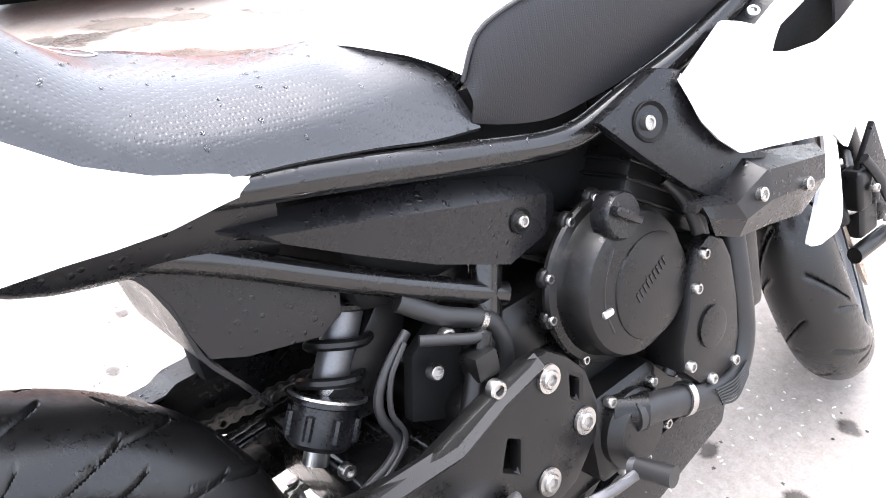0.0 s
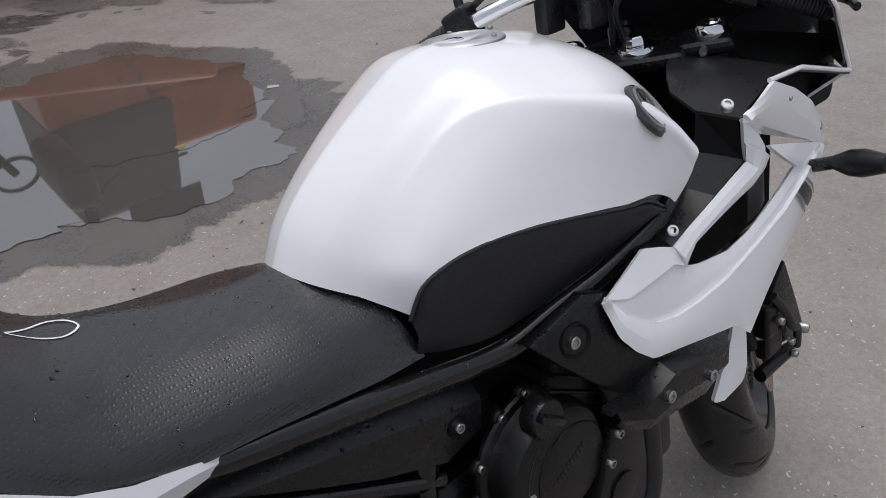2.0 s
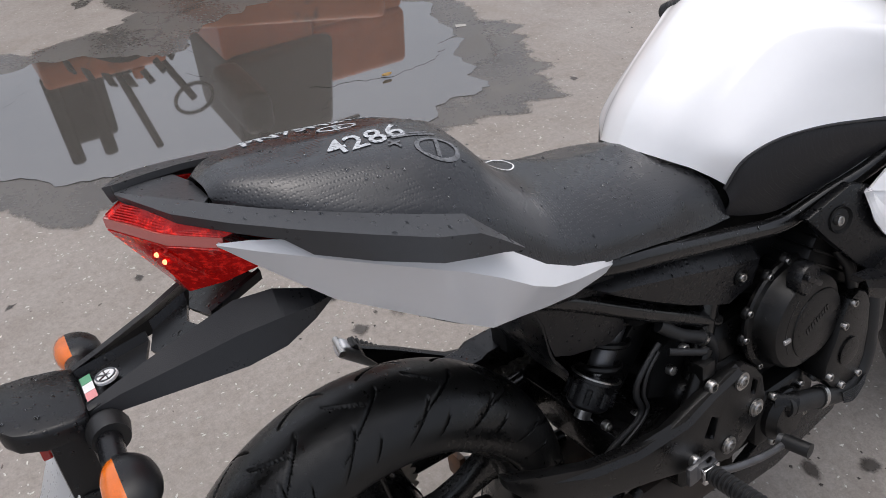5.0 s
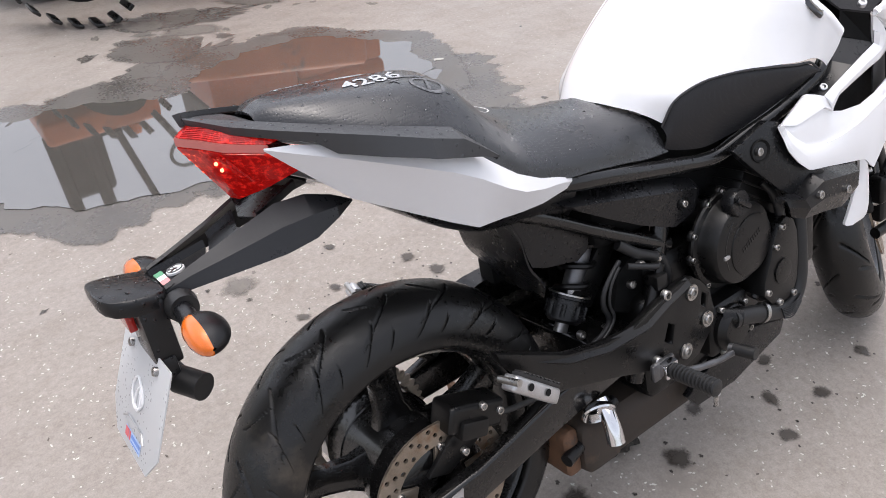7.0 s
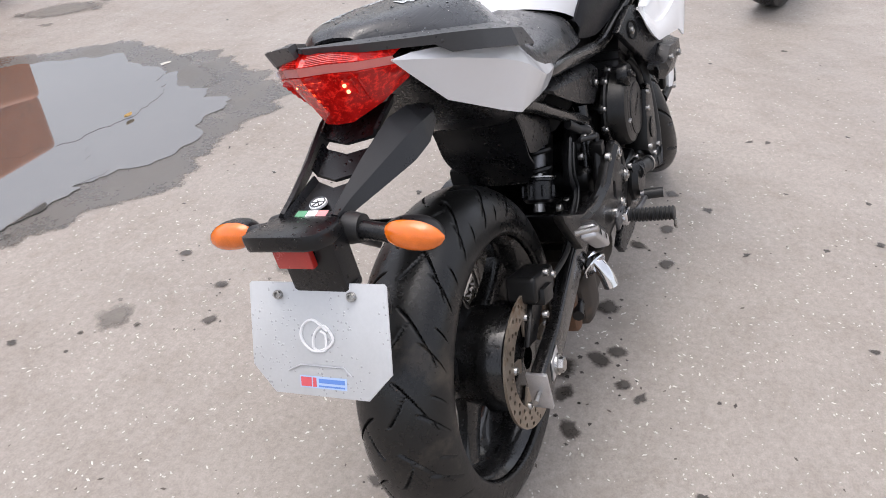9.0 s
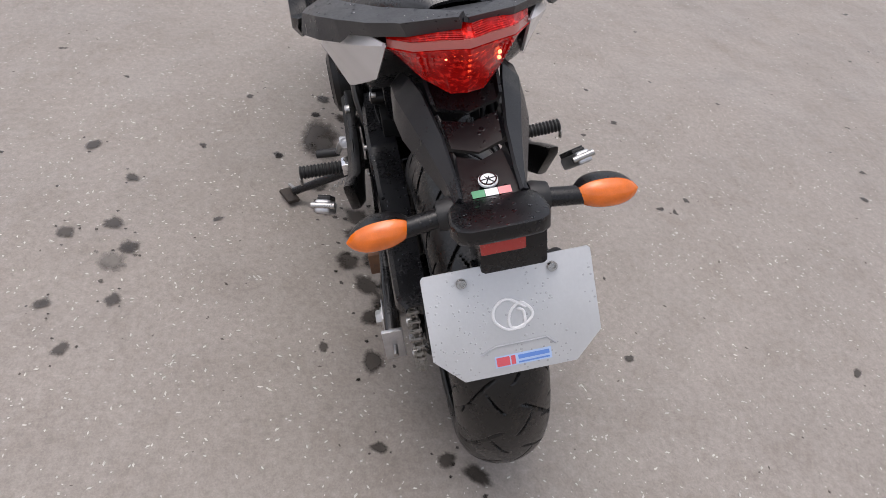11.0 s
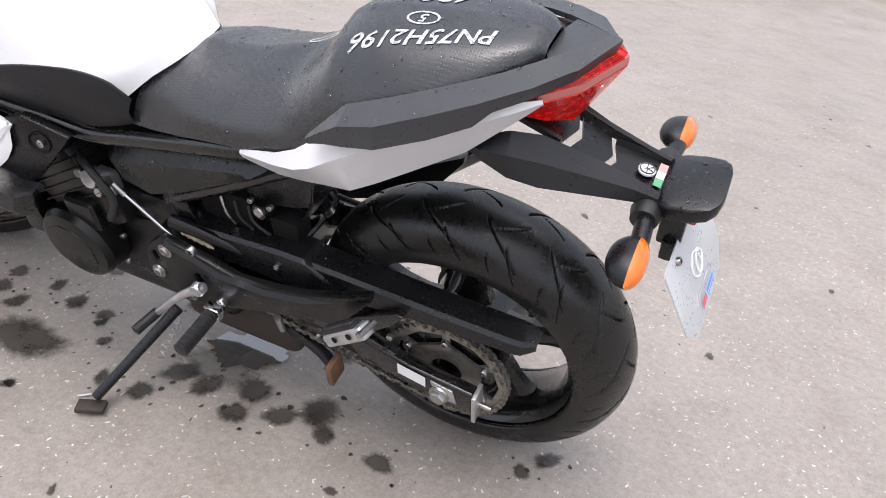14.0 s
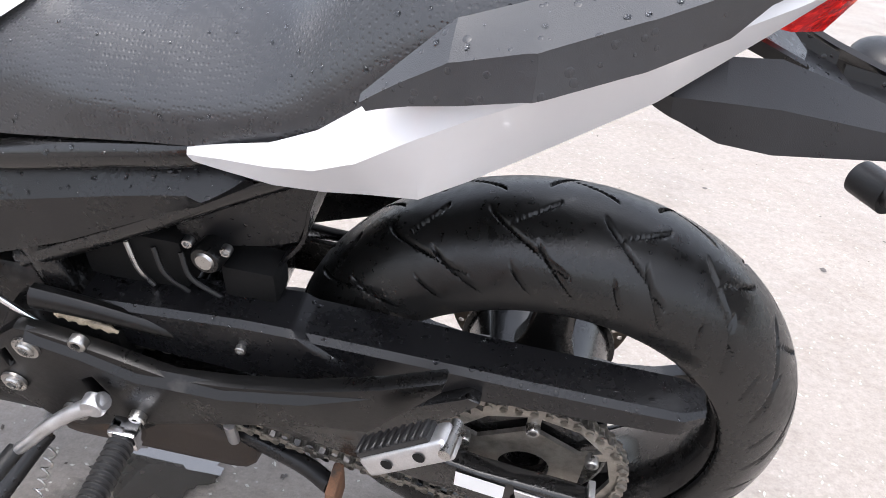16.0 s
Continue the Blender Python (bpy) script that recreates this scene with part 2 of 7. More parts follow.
def tube(points, r, seg=12, n=40, curve=spline, caps=True):
    pts = curve(points, n)
    bm = bmesh.new()
    rings, up = [], None
    for i, p in enumerate(pts):
        d = (pts[min(i + 1, n)] - pts[max(i - 1, 0)]).normalized()
        if up is None:
            up = d.orthogonal().normalized()
        up = (up - d * up.dot(d)).normalized()
        side = d.cross(up)
        rr = r(i / n) if callable(r) else r
        rings.append([bm.verts.new(p + rr * (math.cos(a) * up + math.sin(a) * side)) for a in (2 * math.pi * k / seg for k in range(seg))])
    for a, b in zip(rings, rings[1:]):
        for k in range(seg):
            bm.faces.new((a[k], a[(k + 1) % seg], b[(k + 1) % seg], b[k]))
    if caps:
        bm.faces.new(rings[0][::-1])
        bm.faces.new(rings[-1])
    return bm


def rod(a, b, r, seg=14, r2=None):
    a, b = Vector(a), Vector(b)
    return tube([a, b], (lambda u: r + ((r2 if r2 is not None else r) - r) * u), seg, 1, straight)


def lathe(profile, centre, axis, seg=40, closed=False):
    """Turns a profile of (radius, along) round an axis through centre."""
    axis = Vector(axis).normalized()
    up = axis.orthogonal().normalized()
    side = axis.cross(up)
    grid = []
    for k in range(seg + 1):
        a = 2 * math.pi * k / seg
        d = math.cos(a) * up + math.sin(a) * side
        grid.append([Vector(centre) + r * d + h * axis for r, h in profile])
    bm = sheet(grid, closed)
    bmesh.ops.remove_doubles(bm, verts=bm.verts, dist=1e-5)
    return bm


def block(x0, x1, y0, y1, z0, z1, bevel=0.004, seg=2):
    bm = bmesh.new()
    bmesh.ops.create_cube(bm, size=1)
    for v in bm.verts:
        v.co = ((x0 + x1) / 2 + v.co.x * (x1 - x0), (y0 + y1) / 2 + v.co.y * (y1 - y0), (z0 + z1) / 2 + v.co.z * (z1 - z0))
    if bevel:
        bmesh.ops.bevel(bm, geom=bm.edges[:], offset=bevel, segments=seg, affect="EDGES", profile=0.6)
    return bm


def slab(outline, y, depth, bevel=0.003, holes=()):
    """A plate with an outline in x and z, its outer face at y (a number or a function of x and z), depth metres deep towards the middle plane."""
    at = y if callable(y) else (lambda x, z: y)
    bm = bmesh.new()
    loops = []
    for ring in (outline, *holes):
        vs = [bm.verts.new((x, 0, z)) for x, z in ring]
        loops += [bm.edges.new((a, b)) for a, b in zip(vs, vs[1:] + vs[:1])]
    bmesh.ops.triangle_fill(bm, use_beauty=True, edges=loops)
    front = list(bm.verts)
    made = bmesh.ops.extrude_face_region(bm, geom=bm.faces[:])
    back = {v for v in made["geom"] if isinstance(v, bmesh.types.BMVert)}
    for v in bm.verts:
        yy = at(v.co.x, v.co.z)
        s = 1 if yy >= 0 else -1
        v.co.y = yy - s * depth if v in back else yy
    bmesh.ops.recalc_face_normals(bm, faces=bm.faces)
    if bevel:
        rim = [e for e in bm.edges if len(e.link_faces) == 2 and e.calc_face_angle(0) > radians(50)]
        bmesh.ops.bevel(bm, geom=rim, offset=bevel, segments=2, affect="EDGES", profile=0.6, clamp_overlap=True)
    return bm


def bolt(at, axis, r=0.006, head=0.006):
    """A socket-head screw: a round head with a recess."""
    return lathe([(0, head * 0.45), (r * 0.5, head * 0.45), (r * 0.55, head), (r * 0.85, head), (r, head * 0.75), (r, -0.004)], at, axis, 12)


def bolts(parent, spots, axis, r=0.006, head=0.006, name="bolt", mat=None):
    for p in spots:
        part(name, bolt(p, axis, r, head), mat or STEEL, parent)


def ring_points(cx, cz, r, n, start=0.0):
    return [(cx + r * math.cos(start + 2 * math.pi * k / n), cz + r * math.sin(start + 2 * math.pi * k / n)) for k in range(n)]

# ---- the yard ----
def ground_material():
    m = bpy.data.materials.new("worn_wet_concrete")
    m.use_nodes = True
    n, l = m.node_tree.nodes, m.node_tree.links
    b = n["Principled BSDF"]
    at = n.new("ShaderNodeTexCoord").outputs["Object"]

    def noise_at(s, detail=6.0, rough=0.6):
        t = n.new("ShaderNodeTexNoise")
        t.inputs["Scale"].default_value, t.inputs["Detail"].default_value, t.inputs["Roughness"].default_value = s, detail, rough
        l.new(at, t.inputs["Vector"])
        return t.outputs["Fac"]

    def ramp(v, stops):
        r = n.new("ShaderNodeValToRGB")
        while len(r.color_ramp.elements) < len(stops):
            r.color_ramp.elements.new(0.5)
        for e, (p, c) in zip(r.color_ramp.elements, stops):
            e.position, e.color = p, (*c, 1)
        l.new(v, r.inputs["Fac"])
        return r.outputs["Color"]

    def mix(kind, f, a, c):
        x = n.new("ShaderNodeMix")
        x.data_type, x.blend_type = "RGBA", kind
        if isinstance(f, float):
            x.inputs[0].default_value = f
        else:
            l.new(f, x.inputs[0])
        l.new(a, x.inputs[6])
        l.new(c, x.inputs[7]) if not isinstance(c, tuple) else setattr(x.inputs[7], "default_value", (*c, 1))
        return x.outputs[2]

    base = ramp(noise_at(0.9, 8, 0.62), [(0.30, (0.255, 0.227, 0.201)), (0.5, (0.274, 0.244, 0.218)), (0.72, (0.307, 0.276, 0.248))])
    grain = ramp(noise_at(60, 6, 0.8), [(0.3, (0.70, 0.70, 0.70)), (0.7, (1.20, 1.19, 1.18))])
    colour = mix("MULTIPLY", 0.85, base, grain)
    sand = ramp(noise_at(210, 3, 0.8), [(0.32, (0.78, 0.77, 0.76)), (0.68, (1.20, 1.20, 1.20))])
    colour = mix("MULTIPLY", 0.5, colour, sand)
    blotch = ramp(noise_at(6.5, 6, 0.7), [(0.34, (0.86, 0.84, 0.82)), (0.5, (1.0, 1.0, 1.0)), (0.66, (1.08, 1.08, 1.085))])
    colour = mix("MULTIPLY", 0.9, colour, blotch)
    patches = ramp(noise_at(2.6, 7, 0.68), [(0.60, (0, 0, 0)), (0.74, (1, 1, 1))])
    colour = mix("MIX", patches, colour, (0.215, 0.190, 0.167))
    specks = n.new("ShaderNodeTexVoronoi")
    specks.inputs["Scale"].default_value = 42
    l.new(at, specks.inputs["Vector"])
    pale = n.new("ShaderNodeMapRange")
    pale.inputs[1].default_value, pale.inputs[2].default_value, pale.inputs[3].default_value, pale.inputs[4].default_value = 0.05, 0.13, 1.0, 0.0
    l.new(specks.outputs["Distance"], pale.inputs[0])
    some = n.new("ShaderNodeMath")
    some.operation = "MULTIPLY"
    l.new(pale.outputs[0], some.inputs[0])
    l.new(ramp(noise_at(9, 2), [(0.5, (0, 0, 0)), (0.62, (1, 1, 1))]), some.inputs[1])
    colour = mix("MIX", some.outputs[0], colour, (0.52, 0.50, 0.46))
    l.new(colour, b.inputs["Base Color"])
    l.new(ramp(noise_at(3.2, 5), [(0.35, (0.42, 0.42, 0.42)), (0.7, (0.8, 0.8, 0.8))]), b.inputs["Roughness"])
    bump = n.new("ShaderNodeBump")
    bump.inputs["Strength"].default_value, bump.inputs["Distance"].default_value = 0.35, 0.003
    l.new(noise_at(70, 6, 0.75), bump.inputs["Height"])
    l.new(bump.outputs["Normal"], b.inputs["Normal"])
    return m


GROUND = ground_material()
bm = bmesh.new()
step = [-160, -60, -25, -12, -8] + [-6 + 0.3 * k for k in range(41)] + [8, 12, 25, 60, 160]
grid = [[Vector((x, y, -0.006 * noise.noise(Vector((x * 0.6, y * 0.6, 3))) ** 2 if max(abs(x), abs(y)) < 7 else -0.002)) for y in step] for x in step]
place_mesh("ground", sheet(grid), GROUND)
tagged(bpy.data.objects["ground"], "worn damp concrete yard with stains and grit", "ground", kind="structure")

MUD = material("wet_dark_mud", (0.120, 0.111, 0.101), 0.32, vary=0.25, scale=5, bump=1.0, bump_scale=60, rough_vary=0.2, stain=(0.165, 0.150, 0.130), stain_scale=3.5, stain_at=0.58)
OIL = material("dark_wet_stain", (0.050, 0.042, 0.035), 0.35, vary=0.4, scale=14, bump=0.8, bump_scale=90, rough_vary=0.2)
DAMP = material("damp_concrete", (0.165, 0.148, 0.130), 0.6, vary=0.25, scale=10, bump=0.9, bump_scale=120, stain=(0.10, 0.09, 0.08), stain_scale=12, stain_at=0.55)
POOL = material("muddy_puddle_water", (0.080, 0.074, 0.066), 0.025, ior=2.45, vary=0.25, scale=1.3, rough_vary=0.012)


def blot(cx, cy, rx, ry, turn, z, seed, rough=0.22, n=72, fine=2.4, solid=0.45):
    """An uneven patch that lies on the ground."""
    bm = bmesh.new()
    body = bm.verts.layers.float.new("body")
    c, s = math.cos(radians(turn)), math.sin(radians(turn))
    ring = []
    for k in range(n):
        a = 2 * math.pi * k / n
        d = Vector((math.cos(a) * fine, math.sin(a) * fine, seed * 7.3))
        r = 1 + rough * (noise.noise(d) * 1.6 + noise.noise(d * 3.1) * 0.9 + noise.noise(d * 8.0) * 0.45)
        x, y = rx * r * math.cos(a), ry * r * math.sin(a)
        ring.append(bm.verts.new((cx + x * c - y * s, cy + x * s + y * c, z)))
    mid = bm.verts.new((cx, cy, z))
    core = []
    for v in ring:
        w = bm.verts.new(v.co.lerp(mid.co, 1 - solid))
        w[body] = 1.0
        core.append(w)
    mid[body] = 1.0
    for k in range(n):
        q = (k + 1) % n
        bm.faces.new((ring[k], ring[q], core[q], core[k]))
        bm.faces.new((core[k], core[q], mid))
    return bm


def soaked(m, soft):
    """Lets a stain soak into the concrete: it breaks up in grains towards its edge."""
    n, l = m.node_tree.nodes, m.node_tree.links
    layer = n.new("ShaderNodeAttribute")
    layer.attribute_name = "body"
    grains = n.new("ShaderNodeTexNoise")
    grains.inputs["Scale"].default_value, grains.inputs["Detail"].default_value, grains.inputs["Roughness"].default_value = 55, 6, 0.75
    l.new(n.new("ShaderNodeTexCoord").outputs["Object"], grains.inputs["Vector"])
    total = n.new("ShaderNodeMath")
    l.new(layer.outputs["Fac"], total.inputs[0])
    l.new(grains.outputs["Fac"], total.inputs[1])
    fade = n.new("ShaderNodeMapRange")
    for k, v in enumerate((0.0, 0.62, 0.62 + soft, 0.0, 0.80)):
        if k:
            fade.inputs[k].default_value = v
    l.new(total.outputs[0], fade.inputs[0])
    l.new(fade.outputs[0], n["Principled BSDF"].inputs["Alpha"])


rim = place_mesh("puddle_rim", join(blot(0.669, 2.110, 1.045, 0.662, -20, 0.0020, 1, 0.14, 200, solid=0.86), blot(-0.111, 2.380, 0.684, 0.534, -10, 0.0022, 8, 0.16, 120, solid=0.86), blot(0.573, 2.848, 0.399, 0.221, 35, 0.0018, 4, 0.3, 110, solid=0.86), blot(0.832, 3.549, 0.399, 0.147, -20, 0.0019, 6, 0.3, 90, solid=0.86), blot(-0.769, 2.601, 0.665, 0.644, 0, 0.0024, 9, 0.2, 90, solid=0.86), blot(-0.056, 2.068, 0.589, 0.405, -24, 0.0026, 15, 0.16, 120, solid=0.86), blot(1.06, 2.36, 0.70, 0.60, -32, 0.0028, 19, 0.10, 150, solid=0.86)), MUD, flat=True)
tagged(rim, "dark wet mud round the puddle", "mud", kind="structure")
water = place_mesh("puddle", join(blot(0.52, 0.075, 0.085, 0.06, 20, 0.0040, 12, 0.2, 60), blot(0.811, 2.034, 0.646, 0.432, -30, 0.0040, 2, 0.10, 160), blot(0.049, 2.314, 0.760, 0.368, -14, 0.0043, 5, 0.15, 140), blot(-0.766, 2.514, 0.570, 0.386, 10, 0.0046, 7, 0.2, 110), blot(0.177, 2.073, 0.627, 0.350, -24, 0.0049, 17, 0.13, 130), blot(1.00, 2.34, 0.52, 0.46, -30, 0.0052, 23, 0.09, 150)), POOL, flat=True)
tagged(water, "still brown puddle that mirrors the sky and a vehicle", "puddle", kind="structure")

for stain_kind, softness in ((OIL, 0.75), (DAMP, 0.9), (MUD, 0.28)):
    soaked(stain_kind, softness)
spots = [(0.971, 0.285, 0.115), (1.198, 0.258, 0.030), (1.256, 0.186, 0.026), (1.159, 0.172, 0.034), (1.172, 0.111, 0.030), (1.085, 0.201, 0.036), (1.052, 0.107, 0.030), (0.965, 0.133, 0.034), (0.876, 0.137, 0.030), (0.812, 0.208, 0.024),
         (0.734, 0.297, 0.032), (0.639, 0.290, 0.036), (0.600, 0.205, 0.050), (0.530, 0.215, 0.048), (0.429, 0.179, 0.044), (0.430, 0.249, 0.040), (0.341, 0.211, 0.050), (0.280, 0.162, 0.052), (0.237, 0.214, 0.032), (0.105, 0.222, 0.040),
         (-0.193, 0.053, 0.040), (-0.114, 0.236, 0.020), (-0.152, 0.107, 0.026), (0.153, 0.325, 0.018), (0.549, 0.906, 0.026), (0.582, 0.805, 0.032), (0.919, 0.897, 0.030), (0.491, 0.759, 0.030), (0.441, 0.793, 0.044), (0.310, 0.917, 0.024),
         (0.176, 0.858, 0.026), (0.317, 0.776, 0.024), (0.771, 0.781, 0.024), (0.395, 1.102, 0.026), (0.097, 1.095, 0.062), (0.330, -0.020, 0.050), (0.386, -0.097, 0.038), (0.579, -0.071, 0.036), (0.813, -0.177, 0.028), (0.719, 0.000, 0.030),
         (0.878, -0.088, 0.030), (0.984, -0.150, 0.026), (0.251, -0.048, 0.036), (0.154, -0.089, 0.036), (0.424, -0.130, 0.026), (0.325, -0.166, 0.024), (0.974, -0.005, 0.026), (1.183, -0.129, 0.024)]
soak = place_mesh("damp_patch", blot(0.535, 0.135, 0.125, 0.095, 25, 0.0022, 33, 0.25, 110, 1.8), DAMP, flat=True)
tagged(soak, "wet soaked patch under the engine", "stain", "damp patches on the ground", "structure")
for k, (x, y, r) in enumerate(spots):
    ob = place_mesh("oil_stain", join(blot(x, y, r, r * (0.62 + 0.38 * ((k * 37) % 10) / 10), k * 47, 0.0024 + 0.00002 * k, k + 11, 0.20, 80, 1.1), *[blot(x + r * (1.15 + 0.35 * ((q * 7 + k) % 3)) * math.cos(q * 2.1 + k), y + r * 1.2 * math.sin(q * 2.1 + k), r * 0.16, r * 0.13, q * 30, 0.0024, q + k, 0.4, 14) for q in range(5)]), OIL if k not in (28, 34) else DAMP, flat=True)
    tagged(ob, "dark oily wet stain on the concrete", "stain", "stains on the ground", "structure")
for k, (x, y, rx, ry, turn, kind_of) in enumerate(((0.636, 3.571, 0.209, 0.110, -50, DAMP), (0.583, 3.161, 0.285, 0.184, -60, MUD), (0.823, 3.300, 0.190, 0.100, -30, DAMP), (1.300, 3.560, 0.250, 0.130, -40, DAMP), (1.560, 3.400, 0.160, 0.090, -40, DAMP), (1.960, 3.120, 0.230, 0.120, -45, DAMP), (2.250, 3.050, 0.130, 0.080, -40, DAMP))):
    ob = place_mesh("damp_patch", join(blot(x, y, rx, ry, turn, 0.0026 + 0.0001 * k, k + 70, 0.16, 110, 1.2, 0.6), *[blot(x + rx * 1.2 * math.cos(q * 1.7 + k), y + ry * 1.4 * math.sin(q * 1.7 + k), rx * 0.2, ry * 0.2, q * 40, 0.0026 + 0.0001 * k, q + k + 90, 0.4, 30) for q in range(5)]), kind_of, flat=True)
    tagged(ob, "damp dark patch on the concrete", "stain", "damp patches on the ground", "structure")
rnd = random.Random(9)
bm = bmesh.new()
for k in range(150):
    x, y = rnd.uniform(-1.6, 2.6), rnd.uniform(-2.5, 3.2)
    r = rnd.uniform(0.005, 0.02)
    b2 = blot(x, y, r, r * rnd.uniform(0.5, 1), rnd.uniform(0, 180), 0.0018, k + 60, 0.5, 12, 1.2)
    me = bpy.data.meshes.new("tmp")
    b2.to_mesh(me)
    b2.free()
    bm.from_mesh(me)
    bpy.data.meshes.remove(me)
tagged(place_mesh("small_spots", bm, OIL, flat=True), "small dark wet spots scattered on concrete", "stain", kind="stuff")


def crumbs(name, n, lo, hi, mat, seed, label):
    rnd = random.Random(seed)
    verts, faces = [], []
    for _ in range(n):
        x, y = rnd.gauss(0.2, 1.6), rnd.gauss(0.2, 1.7)
        r = rnd.uniform(lo, hi)
        t, e = rnd.uniform(0, 6.3), rnd.uniform(1, 2.8)
        k = len(verts)
        for a in (0.3, 1.9, 3.5, 5.0):
            u, v = r * e * math.cos(a), r * math.sin(a)
            verts.append((x + u * math.cos(t) - v * math.sin(t), y + u * math.sin(t) + v * math.cos(t), 0.0005))
        verts.append((x + r * 0.2, y, r * 0.6))
        faces += [(k, k + 1, k + 4), (k + 1, k + 2, k + 4), (k + 2, k + 3, k + 4), (k + 3, k, k + 4)]
    me = bpy.data.meshes.new(name)
    me.from_pydata(verts, [], faces)
    me.materials.append(mat)
    return tagged(new(name, me), label, "grit", kind="stuff")


PALE = material("pale_grit", (0.52, 0.50, 0.455), 0.8, vary=0.3, scale=3)
DIRT = material("dark_grit", (0.10, 0.085, 0.07), 0.8, vary=0.4, scale=3)
crumbs("pale_grit", 14000, 0.0008, 0.0028, PALE, 21, "pale grit scattered over the yard")
crumbs("dark_grit", 700, 0.0012, 0.0032, DIRT, 22, "dark crumbs scattered over the yard")
LEAF = material("dead_leaf", (0.35, 0.22, 0.07), 0.7, vary=0.3, scale=60)
leaf = place_mesh("leaf", thick(sheet([[(1.040 + 0.02 * u, 1.870 + 0.012 * v * (1 - u * u * 0.8), 0.012 + 0.004 * u * u + 0.006 * abs(v)) for v in (-1, 0, 1)] for u in (-1, -0.5, 0, 0.5, 1)]), 0.001), LEAF)
tagged(leaf, "small dead yellow leaf afloat on the puddle", "leaf", kind="thing")
chip = place_mesh("paper_scrap", thick(sheet([[(1.51, 2.10, 0.004), (1.55, 2.08, 0.006)], [(1.52, 2.12, 0.005), (1.56, 2.10, 0.004)]]), 0.001), PALE)
tagged(chip, "small pale scrap lying on wet mud", "litter", kind="thing")

# orange yard tractor beyond the puddle
ORANGE = material("faded_orange_paint", (0.62, 0.145, 0.022), 0.4, coat=0.3, vary=0.2, scale=4, bump=0.2, stain=(0.30, 0.10, 0.04), stain_scale=5, stain_at=0.6)
CABGREY = material("dull_grey_cab", (0.075, 0.065, 0.054), 0.5, vary=0.2, scale=3, bump=0.2)
PANE = material("dark_cab_glass", (0.03, 0.035, 0.035), 0.05, coat=0.5, vary=0.1)
tractor = new("tractor")
tagged(tractor, "orange yard tractor with a grey cab parked beyond the puddle", "tractor", kind="thing")


def big_wheel(x, y, r, w):
    bm = lathe([(r * 0.55, -w * 0.5), (r * 0.85, -w * 0.55), (r * 0.97, -w * 0.45), (r, -w * 0.3), (r, w * 0.3), (r * 0.97, w * 0.45), (r * 0.85, w * 0.55), (r * 0.55, w * 0.5)], (x, y, r), (0, 1, 0), 40, True)
    t = part("tyre", bm, RUBBER, tractor, "big black ribbed tyre")
    for k in range(22):
        a = 2 * math.pi * k / 22
        part("tread_lug", turned(block(r * 0.97, r * 1.03, -w * 0.48, w * 0.48, -0.02, 0.02, 0.004, 1), Matrix.Translation((x, y, r * 1.02)) @ Matrix.Rotation(a, 4, "Y")), RUBBER, t)
    part("rim", lathe([(0, -w * 0.2), (r * 0.3, -w * 0.25), (r * 0.5, -w * 0.5), (r * 0.57, -w * 0.5), (r * 0.57, w * 0.5), (0, w * 0.3)], (x, y, r), (0, 1, 0), 28), DARK, t)


big_wheel(0.45, 4.49, 0.33, 0.20)
big_wheel(0.51, 5.35, 0.33, 0.20)
big_wheel(2.35, 5.35, 0.33, 0.20)
part("chassis", join(block(-0.1, 2.6, 4.61, 5.25, 0.34, 0.50, 0.03), block(0.75, 2.5, 4.45, 4.60, 0.30, 0.42, 0.02)), DARK, tractor, "dark chassis")
part("hood", block(1.85, 2.62, 4.36, 5.25, 0.935, 1.37, 0.07, 4), ORANGE, tractor, "faded orange hood")
part("rear_cowl", block(0.10, 0.85, 4.42, 5.2, 0.74, 0.90, 0.04, 3), ORANGE, tractor, "faded orange rear cowl")
part("side_panel", block(1.87, 2.60, 4.38, 5.2, 0.46, 0.930, 0.04, 3), ORANGE, tractor, "faded orange side panel")
part("engine_cover", block(1.20, 1.866, 4.37, 5.2, 0.60, 0.99, 0.04, 3), ORANGE, tractor, "faded orange engine cover")
cab_bm = block(-0.40, 0.40, 0.0, 0.9, 0.0, 0.72, 0.09, 4)
for v in cab_bm.verts:
    v.co.x = v.co.x * (1.0 - 0.16 * v.co.z) - 0.04 * v.co.z
cab = part("cab", turned(cab_bm, Matrix.Translation((1.60, 4.30, 0.96))), CABGREY, tractor, "dull grey cab")
part("cab_bulge", block(1.06, 1.26, 4.34, 5.0, 0.84, 1.12, 0.08, 4), CABGREY, cab)
part("pane", block(1.36, 1.80, 4.280, 4.298, 1.14, 1.46, 0.01), PANE, cab)
part("cab_post", rod((1.17, 4.36, 1.10), (1.13, 4.36, 1.72), 0.035, 12), DARK, cab)
part("cab_post_trim", rod((1.225, 4.31, 1.30), (1.195, 4.31, 1.62), 0.014, 10), DULLALLOY, cab)
for x in (0.13, 0.34):
    part("roll_bar", rod((x, 4.5, 0.85), (x + 0.02, 4.5, 1.45), 0.045, 12), DARK, tractor)
part("control_lever", rod((0.53, 4.42, 0.90), (0.66, 4.42, 1.47), 0.026, 10), DARK, tractor)
part("steering_wheel", tube([(0.96 + 0.13 * math.cos(a), 4.42 + 0.05 * math.sin(a), 1.20 + 0.13 * math.sin(a)) for a in (k * 0.3 for k in range(22))], 0.013, 8, 60), DARK, tractor)
part("steering_column", rod((0.80, 4.5, 0.86), (0.96, 4.42, 1.20), 0.025, 10), DARK, tractor)
